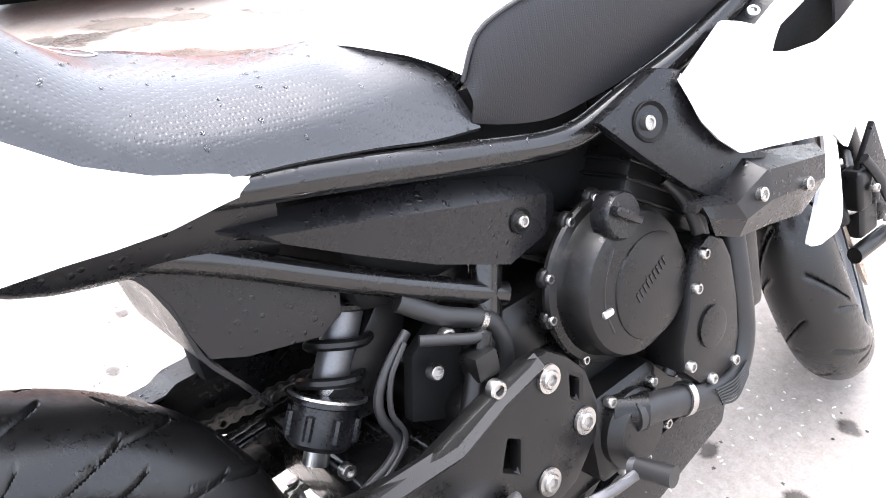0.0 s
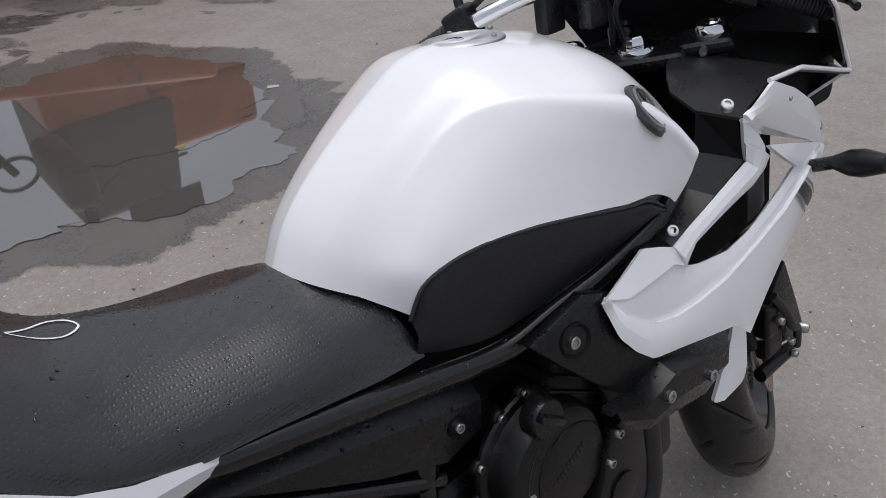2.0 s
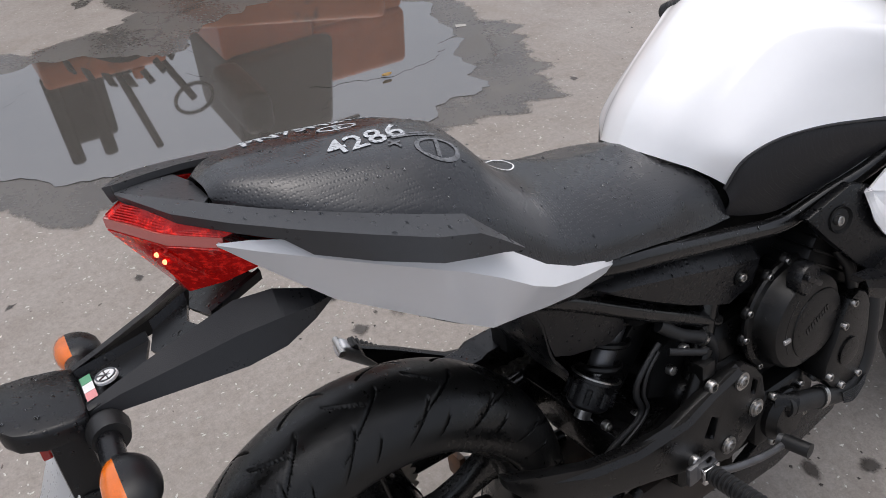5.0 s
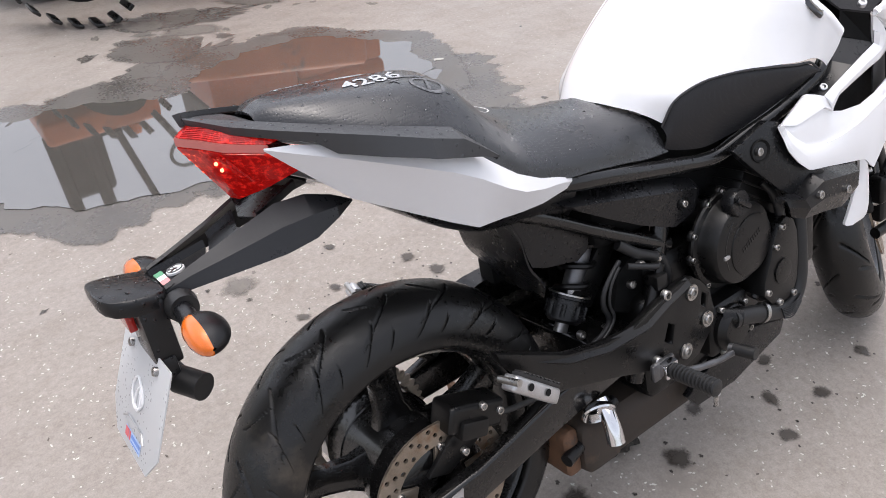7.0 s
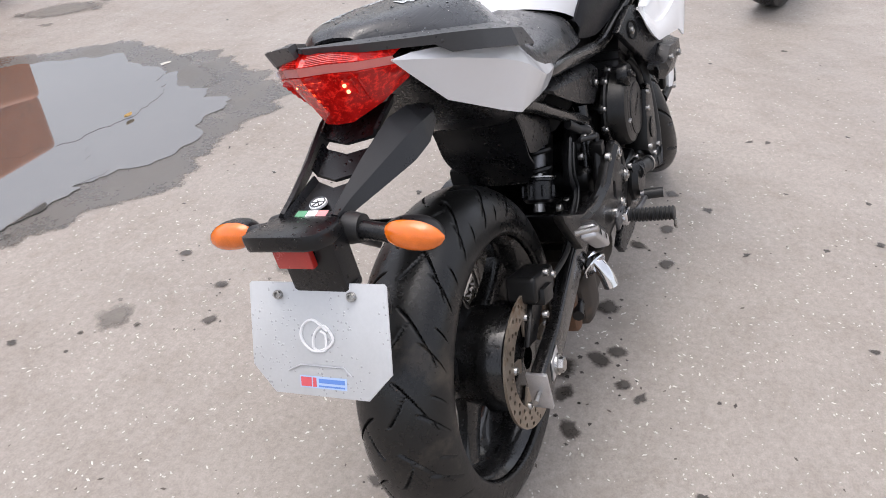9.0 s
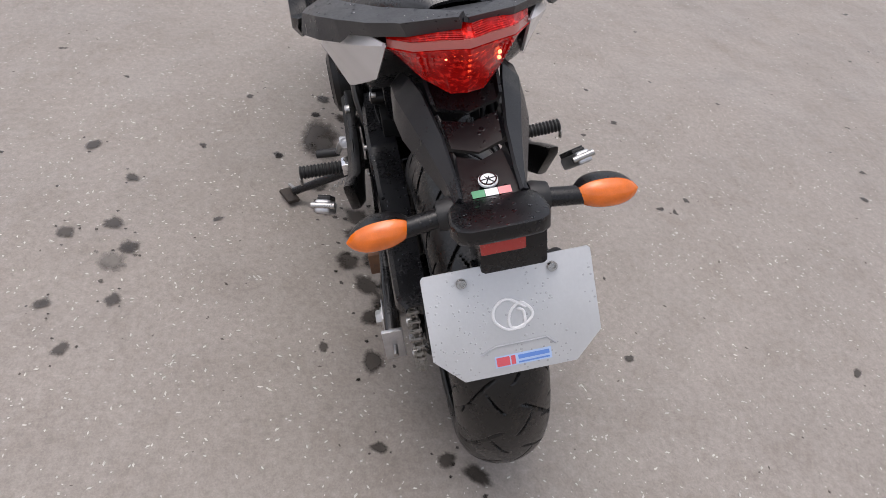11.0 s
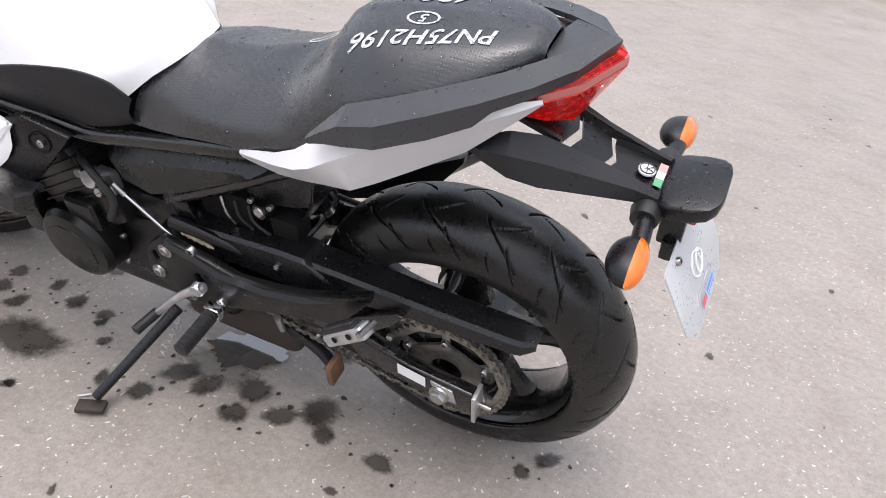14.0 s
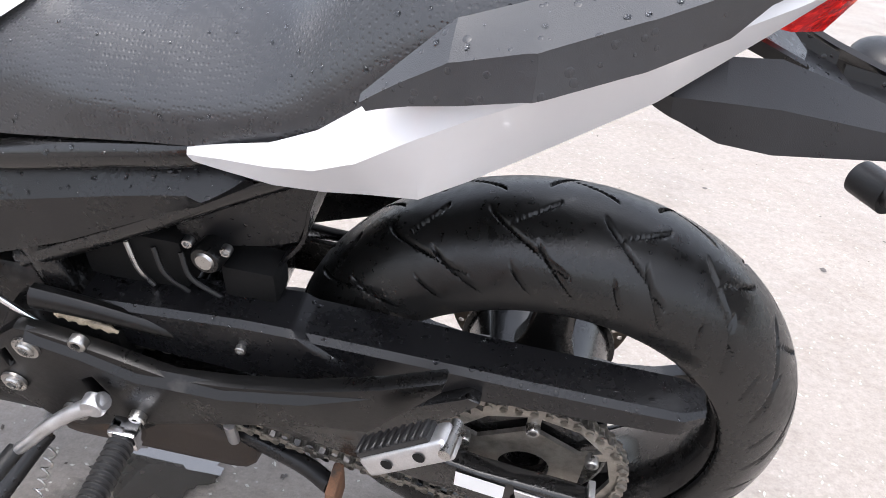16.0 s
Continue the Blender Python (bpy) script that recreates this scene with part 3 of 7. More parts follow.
part("driver_seat", join(block(0.40, 0.66, 4.55, 5.0, 0.90, 0.98, 0.03), block(0.14, 0.46, 4.55, 5.0, 0.90, 1.38, 0.06, 3)), DARK, tractor)
part("beacon", lathe([(0, 0.08), (0.035, 0.07), (0.045, 0.0)], (0.66, 4.46, 0.90), (0, 0, 1), 16), AMBER, tractor)

# low orange front of the tractor, turned towards the yard
NOSEM = Matrix.Translation((1.10, 3.900, 0)) @ Matrix.Rotation(radians(-25.5), 4, "Z")
# Dark block stands in for the shade on the ground below the tractor.
part("underbody", turned(block(-0.40, 0.88, 0.50, 0.85, 0.015, 0.19, 0.01), NOSEM), DARK, tractor, "dark block in place of the shade under the tractor")
part("front_skirt", turned(block(-0.46, 0.95, 0.0, 0.90, 0.200, 0.56, 0.05, 3), NOSEM), ORANGE, tractor, "orange lower body")
part("front_tyre", turned(lathe([(0.12, -0.09), (0.22, -0.10), (0.26, -0.07), (0.26, 0.07), (0.22, 0.10), (0.12, 0.09)], (0.66, 0.36, 0.26), (0, 1, 0), 32, True), NOSEM), RUBBER, tractor, "black rubber tyre")

# timber and steel by the other side of the yard
WOOD = material("pale_sawn_timber", (0.55, 0.45, 0.30), 0.7, vary=0.2, scale=10, bump=0.8, bump_scale=120)
beam = place_mesh("timber_beam", turned(join(block(-0.55, 0.55, -0.055, 0.0, 0.003, 0.075, 0.004), block(-0.60, 0.50, 0.004, 0.06, 0.003, 0.07, 0.004)), Matrix.Translation((0.66, -3.70, 0)) @ Matrix.Rotation(radians(74), 4, "Z")), WOOD)
tagged(beam, "pale sawn timber beam lying on concrete", "timber", kind="thing")
STEELDARK = material("dark_stacked_steel", (0.12, 0.10, 0.085), 0.6, metal=0.3, vary=0.4, scale=5, bump=0.6, stain=(0.16, 0.085, 0.05), stain_scale=6)
stack = new("steel_stack")
stack.matrix_world = pose(0.05, -5.0, 0, 0, 0, 22)
tagged(stack, "stack of dark steel profiles on the ground", "steel stack", kind="thing")
for k in range(4):
    for h in range(2):
        part("steel_profile", block(-1.6 + 0.05 * k, 1.25 - 0.07 * h, -0.10 + 0.16 * k, 0.04 + 0.16 * k, 0.08 + 0.09 * h, 0.16 + 0.09 * h, 0.01), STEELDARK, stack)
for x in (-1.2, 0.0, 0.9):
    part("bearer", block(x - 0.05, x + 0.05, -0.12, 0.55, 0.0, 0.08, 0.005), WOOD, stack)
# Only this wheel of another parked vehicle is built.
far_wheel = place_mesh("loose_wheel", lathe([(0.14, -0.06), (0.22, -0.075), (0.275, -0.055), (0.285, 0), (0.275, 0.055), (0.22, 0.075), (0.14, 0.06)], (3.12, -0.29, 0.285), (0.3, 1, 0), 36, True), RUBBER)
tagged(far_wheel, "black rubber wheel standing on the yard", "wheel", kind="thing")

# ---- the motorcycle: x ahead, y to its left, z up in its own middle plane ----
LEAN = 13.85
bike = new("motorcycle")
bike.empty_display_size = 0.2
bike.matrix_world = pose(0, 0, 0, -LEAN, 0, 0)
tagged(bike, "wet white and black sport motorcycle parked leaning on its side stand", "motorcycle", kind="thing")
AXLE = 0.3105


# -- wheels --
def tyre_mesh(radius, half, inner, period, seg, grooves, lean=1.0):
    """A tyre with its grooves cut into the tread. grooves: (from, to, shift, width, phase) across one side of the crown."""
    nv = 112
    bm = bmesh.new()
    rings = []
    deep = 0.0075
    high = (radius - inner) * 0.83
    for i in range(seg):
        a = 2 * math.pi * i / seg
        ring = []
        for j in range(nv + 1):
            s = 2 * j / nv - 1
            phi = s * radians(112)
            y = half * math.sin(phi) if abs(phi) < radians(95) else half * math.sin(phi)
            r = radius - high + high * math.cos(phi)
            if abs(s) > 0.9:
                k = (abs(s) - 0.9) / 0.1
                r = r + (inner - r) * k
                y = y * (1 - 0.12 * k)
            cut = 0.0
            side = 1 if s >= 0 else -1
            u = abs(s)
            if u < 0.74:
                for lo, hi, shift, width, phase in grooves:
                    if lo <= u <= hi:
                        w = (u - lo) / (hi - lo)
                        mid = shift * (w ** 1.4) + phase + (0.5 if side > 0 else 0.0)
                        d = ((a / (2 * math.pi) * period - mid + 0.5) % 1.0) - 0.5
                        taper = min(1, (u - lo) / 0.06, (hi - u) / 0.06)
                        c = max(0.0, 1 - (abs(d) / (width * (0.4 + 0.6 * taper))) ** 2)
                        cut = max(cut, c * min(1, taper + 0.3))
            r -= deep * cut * (1.0 if u < 0.7 else (0.74 - u) / 0.04)
            ring.append(bm.verts.new((r * math.cos(a), y, r * math.sin(a))))
        rings.append(ring)
    for i in range(seg):
        p, q = rings[i], rings[(i + 1) % seg]
        for j in range(nv):
            bm.faces.new((p[j], q[j], q[j + 1], p[j + 1]))
    return bm


def rim_mesh(r, half, hub, spokes, hub_half, width):
    ring = lathe([(r + 0.006, -half), (r + 0.008, -half - 0.004), (r - 0.002, -half - 0.006), (r - 0.012, -half + 0.004), (r - 0.02, -half * 0.4),
                  (r - 0.022, half * 0.4), (r - 0.012, half - 0.004), (r - 0.002, half + 0.006), (r + 0.008, half + 0.004), (r + 0.006, half), (r - 0.004, half * 0.5), (r - 0.004, -half * 0.5)],
                 (0, 0, 0), (0, 1, 0), 72, True)
    core = lathe([(0.016, -hub_half), (hub * 0.8, -hub_half), (hub, -hub_half * 0.85), (hub * 0.92, 0), (hub, hub_half * 0.85), (hub * 0.8, hub_half), (0.016, hub_half)], (0, 0, 0), (0, 1, 0), 40, True)
    arms = []
    for k in range(spokes):
        a = 2 * math.pi * k / spokes + 0.35
        sections = []
        for u, w, t in ((0.0, 1.35, 1.25), (0.25, 0.95, 1.0), (0.6, 0.85, 0.85), (0.9, 1.05, 0.85), (1.0, 1.5, 1.1)):
            rad = hub * 0.8 + (r - 0.016 - hub * 0.8) * u
            hw, ht = width * w, 0.017 * t
            sections.append([(rad, s * 0.5 * hw + 0.0, 0, y * ht) for s, y in ((-1, -0.55), (-0.6, -1), (0.6, -1), (1, -0.55), (1, 0.55), (0.6, 1), (-0.6, 1), (-1, 0.55))])
        grid = [[Vector((q * math.cos(a) - s * math.sin(a), y, q * math.sin(a) + s * math.cos(a))) for q, s, _, y in sec] for sec in sections]
        arms.append(sheet(grid, True))
    return join(ring, core), arms


def disc_mesh(outer, inner, n, y, holes=3):
    rings = [ring_points(0, 0, inner, 40)]
    for k in range(n):
        for h in range(holes):
            rr = inner + (outer - inner) * (h + 0.7) / (holes + 0.4)
            a = 2 * math.pi * (k + 0.33 * h) / n
            rings.append(ring_points(rr * math.cos(a), rr * math.sin(a), 0.0042, 7))
    bm = slab(ring_points(0, 0, outer, 72), y, 0.005, 0.0, rings)
    return bm


REAR = (0.0, 0.0, AXLE)
rear_tread = [(0.10, 0.58, 0.80, 0.029, 0.0), (0.34, 0.72, 0.45, 0.026, 0.45), (0.04, 0.24, -0.45, 0.027, 0.62), (0.50, 0.73, 0.22, 0.022, 0.2)]
rim_bm, arm_bms = rim_mesh(0.216, 0.060, 0.094, 5, 0.078, 0.056)
rear_wheel = part("rear_wheel", turned(rim_bm, Matrix.Translation(REAR)), GLOSSBLACK, bike, "gloss black five-spoke cast rear wheel")
for arm_bm in arm_bms:
    part("spoke", turned(arm_bm, Matrix.Translation(REAR)), GLOSSBLACK, rear_wheel)
part("tyre", turned(tyre_mesh(0.3065, 0.080, 0.219, 17, 1224, rear_tread), Matrix.Translation(REAR)), RUBBER, rear_wheel, "wide wet grooved tyre", crisp=60)
part("cush_drum", lathe([(0.02, 0.045), (0.088, 0.045), (0.094, 0.05), (0.094, 0.098), (0.085, 0.105), (0.02, 0.108)], REAR, (0, 1, 0), 40, True), GLOSSBLACK, rear_wheel)
part("disc_carrier", lathe([(0.02, -0.06), (0.100, -0.06), (0.098, -0.075), (0.090, -0.100), (0.072, -0.112), (0.02, -0.113)], REAR, (0, 1, 0), 40, True), GLOSSBLACK, rear_wheel)
part("brake_disc", turned(disc_mesh(0.1225, 0.086, 22, -0.122), Matrix.Translation(REAR)), DISC, rear_wheel, "drilled brake disc with surface rust")
for k in range(5):
    a = 2 * math.pi * k / 5 + 0.2
    arm = slab([(0.05, -0.012), (0.09, -0.008), (0.09, 0.008), (0.05, 0.012)], -0.121, 0.006, 0.001)
    part("disc_arm", turned(turned(arm, Matrix.Rotation(-a, 4, "Y")), Matrix.Translation(REAR)), DISC, rear_wheel)
    part("disc_bolt", bolt((REAR[0] + 0.082 * math.cos(a), -0.121, AXLE + 0.082 * math.sin(a)), (0, -1, 0), 0.007), STEEL, rear_wheel)
part("valve", rod((REAR[0] + 0.12, 0.01, AXLE + 0.155), (REAR[0] + 0.105, 0.012, AXLE + 0.14), 0.004), DARK, rear_wheel)

# sprocket, chain
TEETH, SPR = 46, 0.113
outline = []
for k in range(TEETH * 4):
    a = 2 * math.pi * k / (TEETH * 4)
    rr = SPR + (0.005, 0.002, -0.005, 0.002)[k % 4]
    outline.append((rr * math.cos(a), rr * math.sin(a)))
windows = [[(rr * math.cos(a), rr * math.sin(a)) for rr, a in ((0.072, c - 0.42), (0.098, c - 0.45), (0.1, c), (0.098, c + 0.45), (0.072, c + 0.42))] for c in (2 * math.pi * k / 6 for k in range(6))]
part("sprocket", turned(slab(outline, 0.120, 0.006, 0.0, windows + [ring_points(0, 0, 0.03, 20)]), Matrix.Translation(REAR)), CHAIN, rear_wheel, "oily toothed rear sprocket")
for k in range(6):
    a = 2 * math.pi * (k + 0.5) / 6
    part("sprocket_nut", bolt((REAR[0] + 0.083 * math.cos(a), 0.121, AXLE + 0.083 * math.sin(a)), (0, 1, 0), 0.008, 0.009), STEEL, rear_wheel)

FRONT_SPR = (0.505, 0.375, 0.036)
chain = part("chain", rod((0.45, 0.114, 0.36), (0.47, 0.114, 0.36), 0.004), CHAIN, bike, "oily drive chain")


def chain_path(step):
    (x1, z1, r1), (x2, z2, r2) = (REAR[0], AXLE, SPR), FRONT_SPR
    d = math.hypot(x2 - x1, z2 - z1)
    base = math.atan2(z2 - z1, x2 - x1)
    off = math.acos((r1 - r2) / d)
    out = []
    t1 = (x1 + r1 * math.cos(base + off), z1 + r1 * math.sin(base + off))
    t2 = (x2 + r2 * math.cos(base + off), z2 + r2 * math.sin(base + off))
    b1 = (x1 + r1 * math.cos(base - off), z1 + r1 * math.sin(base - off))
    b2 = (x2 + r2 * math.cos(base - off), z2 + r2 * math.sin(base - off))
    run = math.hypot(t2[0] - t1[0], t2[1] - t1[1])
    n = int(run / step)
    out += [(t2[0] + (t1[0] - t2[0]) * k / n, t2[1] + (t1[1] - t2[1]) * k / n) for k in range(n)]
    sweep = 2 * math.pi - 2 * off
    m = round(r1 * sweep / step)
    out += [(x1 + r1 * math.cos(base + off + sweep * k / m), z1 + r1 * math.sin(base + off + sweep * k / m)) for k in range(m)]
    out += [(b1[0] + (b2[0] - b1[0]) * k / n, b1[1] + (b2[1] - b1[1]) * k / n - 0.012 * math.sin(math.pi * k / n)) for k in range(n + 1)]
    return out


def link_mesh(wide):
    bm = bmesh.new()
    o = 0.0085 if wide else 0.0058
    for y in (o, -o + 0.0016):
        p = [(-0.0115, 0), (-0.0098, 0.0062), (-0.0058, 0.0066), (0, 0.0042), (0.0058, 0.0066), (0.0098, 0.0062), (0.0115, 0), (0.0098, -0.0062), (0.0058, -0.0066), (0, -0.0042), (-0.0058, -0.0066), (-0.0098, -0.0062)]
        f = [bm.verts.new((x, y, z)) for x, z in p]
        b = [bm.verts.new((x, y - 0.0016, z)) for x, z in p]
        bm.faces.new(f)
        bm.faces.new(b[::-1])
        for k in range(12):
            bm.faces.new((f[k], b[k], b[(k + 1) % 12], f[(k + 1) % 12]))
    me = bpy.data.meshes.new("link")
    bm2 = join(bm, rod((0.008, -0.0105, 0), (0.008, 0.0105, 0), 0.0042, 8), rod((-0.008, -0.0105, 0), (-0.008, 0.0105, 0), 0.0042, 8))
    bmesh.ops.recalc_face_normals(bm2, faces=bm2.faces)
    bm2.to_mesh(me)
    bm2.free()
    me.materials.append(CHAIN)
    return me


links = (link_mesh(True), link_mesh(False))
path = chain_path(0.0159)
for k, (a, b) in enumerate(zip(path, path[1:])):
    link = new("chain_link", links[k % 2])
    link.parent = chain
    link.matrix_local = Matrix.Translation(((a[0] + b[0]) / 2  , 0.117, (a[1] + b[1]) / 2)) @ Matrix.Rotation(-math.atan2(b[1] - a[1], b[0] - a[0]), 4, "Y")

# -- front end, turned to the left lock --
TURN = Matrix.Rotation(radians(-25), 4, "Y") @ Matrix.Rotation(radians(33), 4, "Z") @ Matrix.Rotation(radians(25), 4, "Y")
STEER = Matrix.Translation((1.316, 0.020, 0.285)) @ TURN @ Matrix.Translation((-1.435, 0, -0.302))
FRONT = (1.435, 0.0, 0.302)
front_tread = [(0.06, 0.58, 0.55, 0.034, 0.0), (0.30, 0.72, 0.30, 0.030, 0.5)]
rim_bm, arm_bms = rim_mesh(0.214, 0.045, 0.05, 5, 0.06, 0.04)
front_wheel = part("front_wheel", turned(rim_bm, STEER @ Matrix.Translation(FRONT)), GLOSSBLACK, bike, "gloss black five-spoke cast front wheel")
for arm_bm in arm_bms:
    part("spoke", turned(arm_bm, STEER @ Matrix.Translation(FRONT)), GLOSSBLACK, front_wheel)
part("tyre", turned(tyre_mesh(0.294, 0.060, 0.217, 12, 480, front_tread), STEER @ Matrix.Translation(FRONT)), RUBBER, front_wheel, "wet grooved front tyre", crisp=60)
for s in (-1, 1):
    part("brake_disc", turned(disc_mesh(0.149, 0.105, 20, 0.075 * s), STEER @ Matrix.Translation(FRONT)), DISC, front_wheel, "drilled brake disc")
    fork = part("fork_leg", turned(join(rod((1.435, 0.1 * s, 0.302), (1.33, 0.1 * s, 0.52), 0.029, 16), lathe([(0.0, -0.02), (0.03, -0.02), (0.03, 0.02), (0, 0.02)], (1.435, 0.1 * s, 0.302), (0, 1, 0), 16)), STEER), ENGINE, bike, "black fork slider")
    part("fork_tube", turned(rod((1.33, 0.1 * s, 0.52), (1.21, 0.1 * s, 0.745), 0.0215, 16), STEER), STEEL, fork, "bright steel stanchion")
    part("brake_caliper", turned(join(block(1.27, 1.35, 0.062 * s - 0.022, 0.062 * s + 0.022, 0.31, 0.41, 0.012, 3), rod((1.30, 0.095 * s, 0.36), (1.36, 0.1 * s, 0.40), 0.012)), STEER), ENGINE, fork)
    bolts(fork, [STEER @ Vector((1.29, 0.088 * s, 0.33)), STEER @ Vector((1.31, 0.088 * s, 0.40))], STEER.to_3x3() @ Vector((0, s, 0)), 0.008, 0.01)
# added side shield with the brake hose and caliper behind the fairing
shield = part("side_shield", slab([(1.352, 0.462), (1.392, 0.375), (1.424, 0.300), (1.398, 0.285), (1.330, 0.300), (1.300, 0.400)], -0.155, 0.012, 0.003), PLASTIC, bike, "black triangular side shield")
part("shield_bolt", bolt((1.412, -0.158, 0.297), (0.3, -1, 0), 0.010, 0.016), STEEL, shield)
part("front_caliper", join(block(1.295, 1.350, -0.160, -0.128, 0.285, 0.345, 0.012, 3), block(1.285, 1.325, -0.166, -0.125, 0.335, 0.400, 0.010, 3), block(1.325, 1.362, -0.158, -0.132, 0.325, 0.368, 0.008, 2), rod((1.285, -0.150, 0.262), (1.385, -0.150, 0.262), 0.014, 14)), ENGINE, shield, "black front brake caliper")
part("caliper_hose", tube([(1.30, -0.165, 0.42), (1.33, -0.172, 0.38), (1.35, -0.176, 0.34), (1.375, -0.172, 0.32), (1.38, -0.17, 0.28)], 0.008, 10, 30), HOSE, shield)
for p in ((1.31, -0.175, 0.37), (1.36, -0.168, 0.30), (1.375, -0.168, 0.265)):
    part("caliper_bolt", bolt(p, (0.1, -1, 0), 0.007, 0.008), STEEL, shield)
# black front mudguard: an arch over the tyre
arch = []
for k in range(9):
    a = radians(48 + 110 * k / 8)
    c = (FRONT[0] + 0.312 * math.cos(a), FRONT[2] + 0.312 * math.sin(a))
    w = 0.068 if 1 < k < 8 else 0.045
    arch.append([(c[0] - 0.05 * math.cos(a), -w * 1.08, c[1] - 0.05 * math.sin(a)), (c[0] - 0.012 * math.cos(a), -w, c[1] - 0.012 * math.sin(a)), (c[0], -w * 0.5, c[1]), (c[0], w * 0.5, c[1]),
                 (c[0] - 0.012 * math.cos(a), w, c[1] - 0.012 * math.sin(a)), (c[0] - 0.05 * math.cos(a), w * 1.08, c[1] - 0.05 * math.sin(a))])
part("front_mudguard", turned(thick(sheet(skin(arch, 32, 14)), 0.003), STEER), PLASTIC, bike, "black front mudguard")

# yokes, handlebar, grips
YOKE = Matrix.Translation((1.118, -0.030, 0.872)) @ Matrix.Rotation(radians(-6), 4, "Y") @ Matrix.Rotation(radians(32), 4, "Z")
yoke = part("top_yoke", turned(join(block(-0.045, 0.05, -0.075, 0.075, -0.014, 0.008, 0.012, 3), block(-0.02, 0.055, -0.145, -0.06, -0.014, 0.010, 0.012, 3), block(-0.02, 0.055, 0.06, 0.145, -0.014, 0.010, 0.012, 3)), YOKE), PLASTIC, bike, "black fork yoke", crisp=30)
part("steering_nut", turned(join(lathe([(0, 0.024), (0.013, 0.024), (0.017, 0.020), (0.017, 0.006)], (0, 0, 0.006), (0, 0, 1), 6), lathe([(0.017, 0.009), (0.027, 0.009), (0.030, 0.004), (0.030, 0.0)], (0, 0, 0.006), (0, 0, 1), 28)), YOKE), CHROME, yoke, "chromed steering stem nut")
for s in (-1, 1):
    part("fork_cap", turned(join(lathe([(0, 0.010), (0.012, 0.010), (0.015, 0.014), (0.022, 0.014), (0.025, 0.010), (0.025, -0.002)], (0.022, 0.112 * s, 0.010), (0, 0, 1), 24)), YOKE), CHROME, yoke, "chromed fork top cap")
    part("pinch_bolt", turned(bolt((-0.02, 0.1 * s, -0.002), (-1, 0, 0), 0.007, 0.008), YOKE), STEEL, yoke)
part("ignition_switch", turned(join(lathe([(0, 0.016), (0.011, 0.016), (0.013, 0.020), (0.020, 0.020), (0.022, 0.016), (0.022, -0.03)], (0.058, 0.03, 0.012), (0, 0, 1), 24)), YOKE), PLASTIC, yoke, "black ignition switch")
part("bottom_yoke", turned(block(0.03, 0.11, -0.13, 0.13, -0.17, -0.14, 0.012, 3), YOKE), PLASTIC, bike, "black lower fork yoke")
for s in (-1, 1):
    part("upper_fork_tube", turned(rod((0.022, 0.112 * s, 0.0), (0.115, 0.112 * s, -0.22), 0.021, 16), YOKE), STEEL, bike, "bright upper fork tube")
BAR = [(0.842, 0.240, 0.904), (0.872, 0.165, 0.938), (0.905, 0.095, 0.966), (0.955, 0.045, 0.986), (1.005, 0.000, 0.992), (1.060, -0.055, 0.990), (1.130, -0.110, 0.972), (1.210, -0.170, 0.944), (1.290, -0.225, 0.908)]
bar = part("handlebar", tube(BAR, 0.0115, 12, 70), CHROME, bike, "bright tubular handlebar")
for end, inner, s in (((0.836, 0.251, 0.898), (0.888, 0.128, 0.955), 1), ((1.305, -0.235, 0.900), (1.220, -0.175, 0.940), -1)):
    a, b = Vector(end), Vector(inner)
    d = (b - a).normalized()
    part("grip", join(tube([a, b], (lambda u: 0.0165 + 0.0008 * math.cos(u * 110)), 14, 60, straight), lathe([(0, -0.014), (0.013, -0.014), (0.0175, -0.008), (0.0175, 0.004), (0, 0.004)], a, d, 16)), HOSE, bar, "black rubber grip")
    c = b + d * 0.022
    part("switch_block", turned(join(block(-0.022, 0.022, -0.020, 0.020, -0.024, 0.024, 0.009, 3), rod((0.0, 0.012, 0.02), (0.0, 0.018, 0.034), 0.007)), Matrix.Translation(c) @ d.to_track_quat("X", "Z").to_matrix().to_4x4()), PLASTIC, bar, "black switch block")
    part("lever", tube([c + Vector((0.035, 0.012 * s, 0.0)), c + Vector((0.055, 0.05 * s, -0.012)), a + Vector((0.055, 0.0, 0.0)), a + Vector((0.040, 0.03 * s, -0.008))], 0.0065, 10, 24), PLASTIC, bar)
    part("cable", tube([c + Vector((0.02, 0, 0.02)), c + Vector((0.07, -0.05 * s, 0.05)), Vector((1.10, 0.02 * s, 0.96)), Vector((1.12, 0.02 * s, 0.86))], 0.005, 8, 30), HOSE, bar)
for k, (x, y) in enumerate(((0.985, 0.02), (1.022, -0.03))):
    part("bar_clamp", block(x - 0.02, x + 0.02, y - 0.014, y + 0.014, 0.935, 1.012, 0.008, 2), PLASTIC, bar)
dash = part("instrument_panel", turned(block(1.13, 1.19, -0.12, 0.12, 0.98, 1.08, 0.02, 3), Matrix.Translation((0, 0, 0))), PLASTIC, bike, "black instrument cluster")
part("dial", lathe([(0, 0.006), (0.036, 0.006), (0.042, 0.0), (0.042, -0.02)], (1.128, 0.03, 1.035), (-1, 0, 0.3), 28), GLASS, dash)

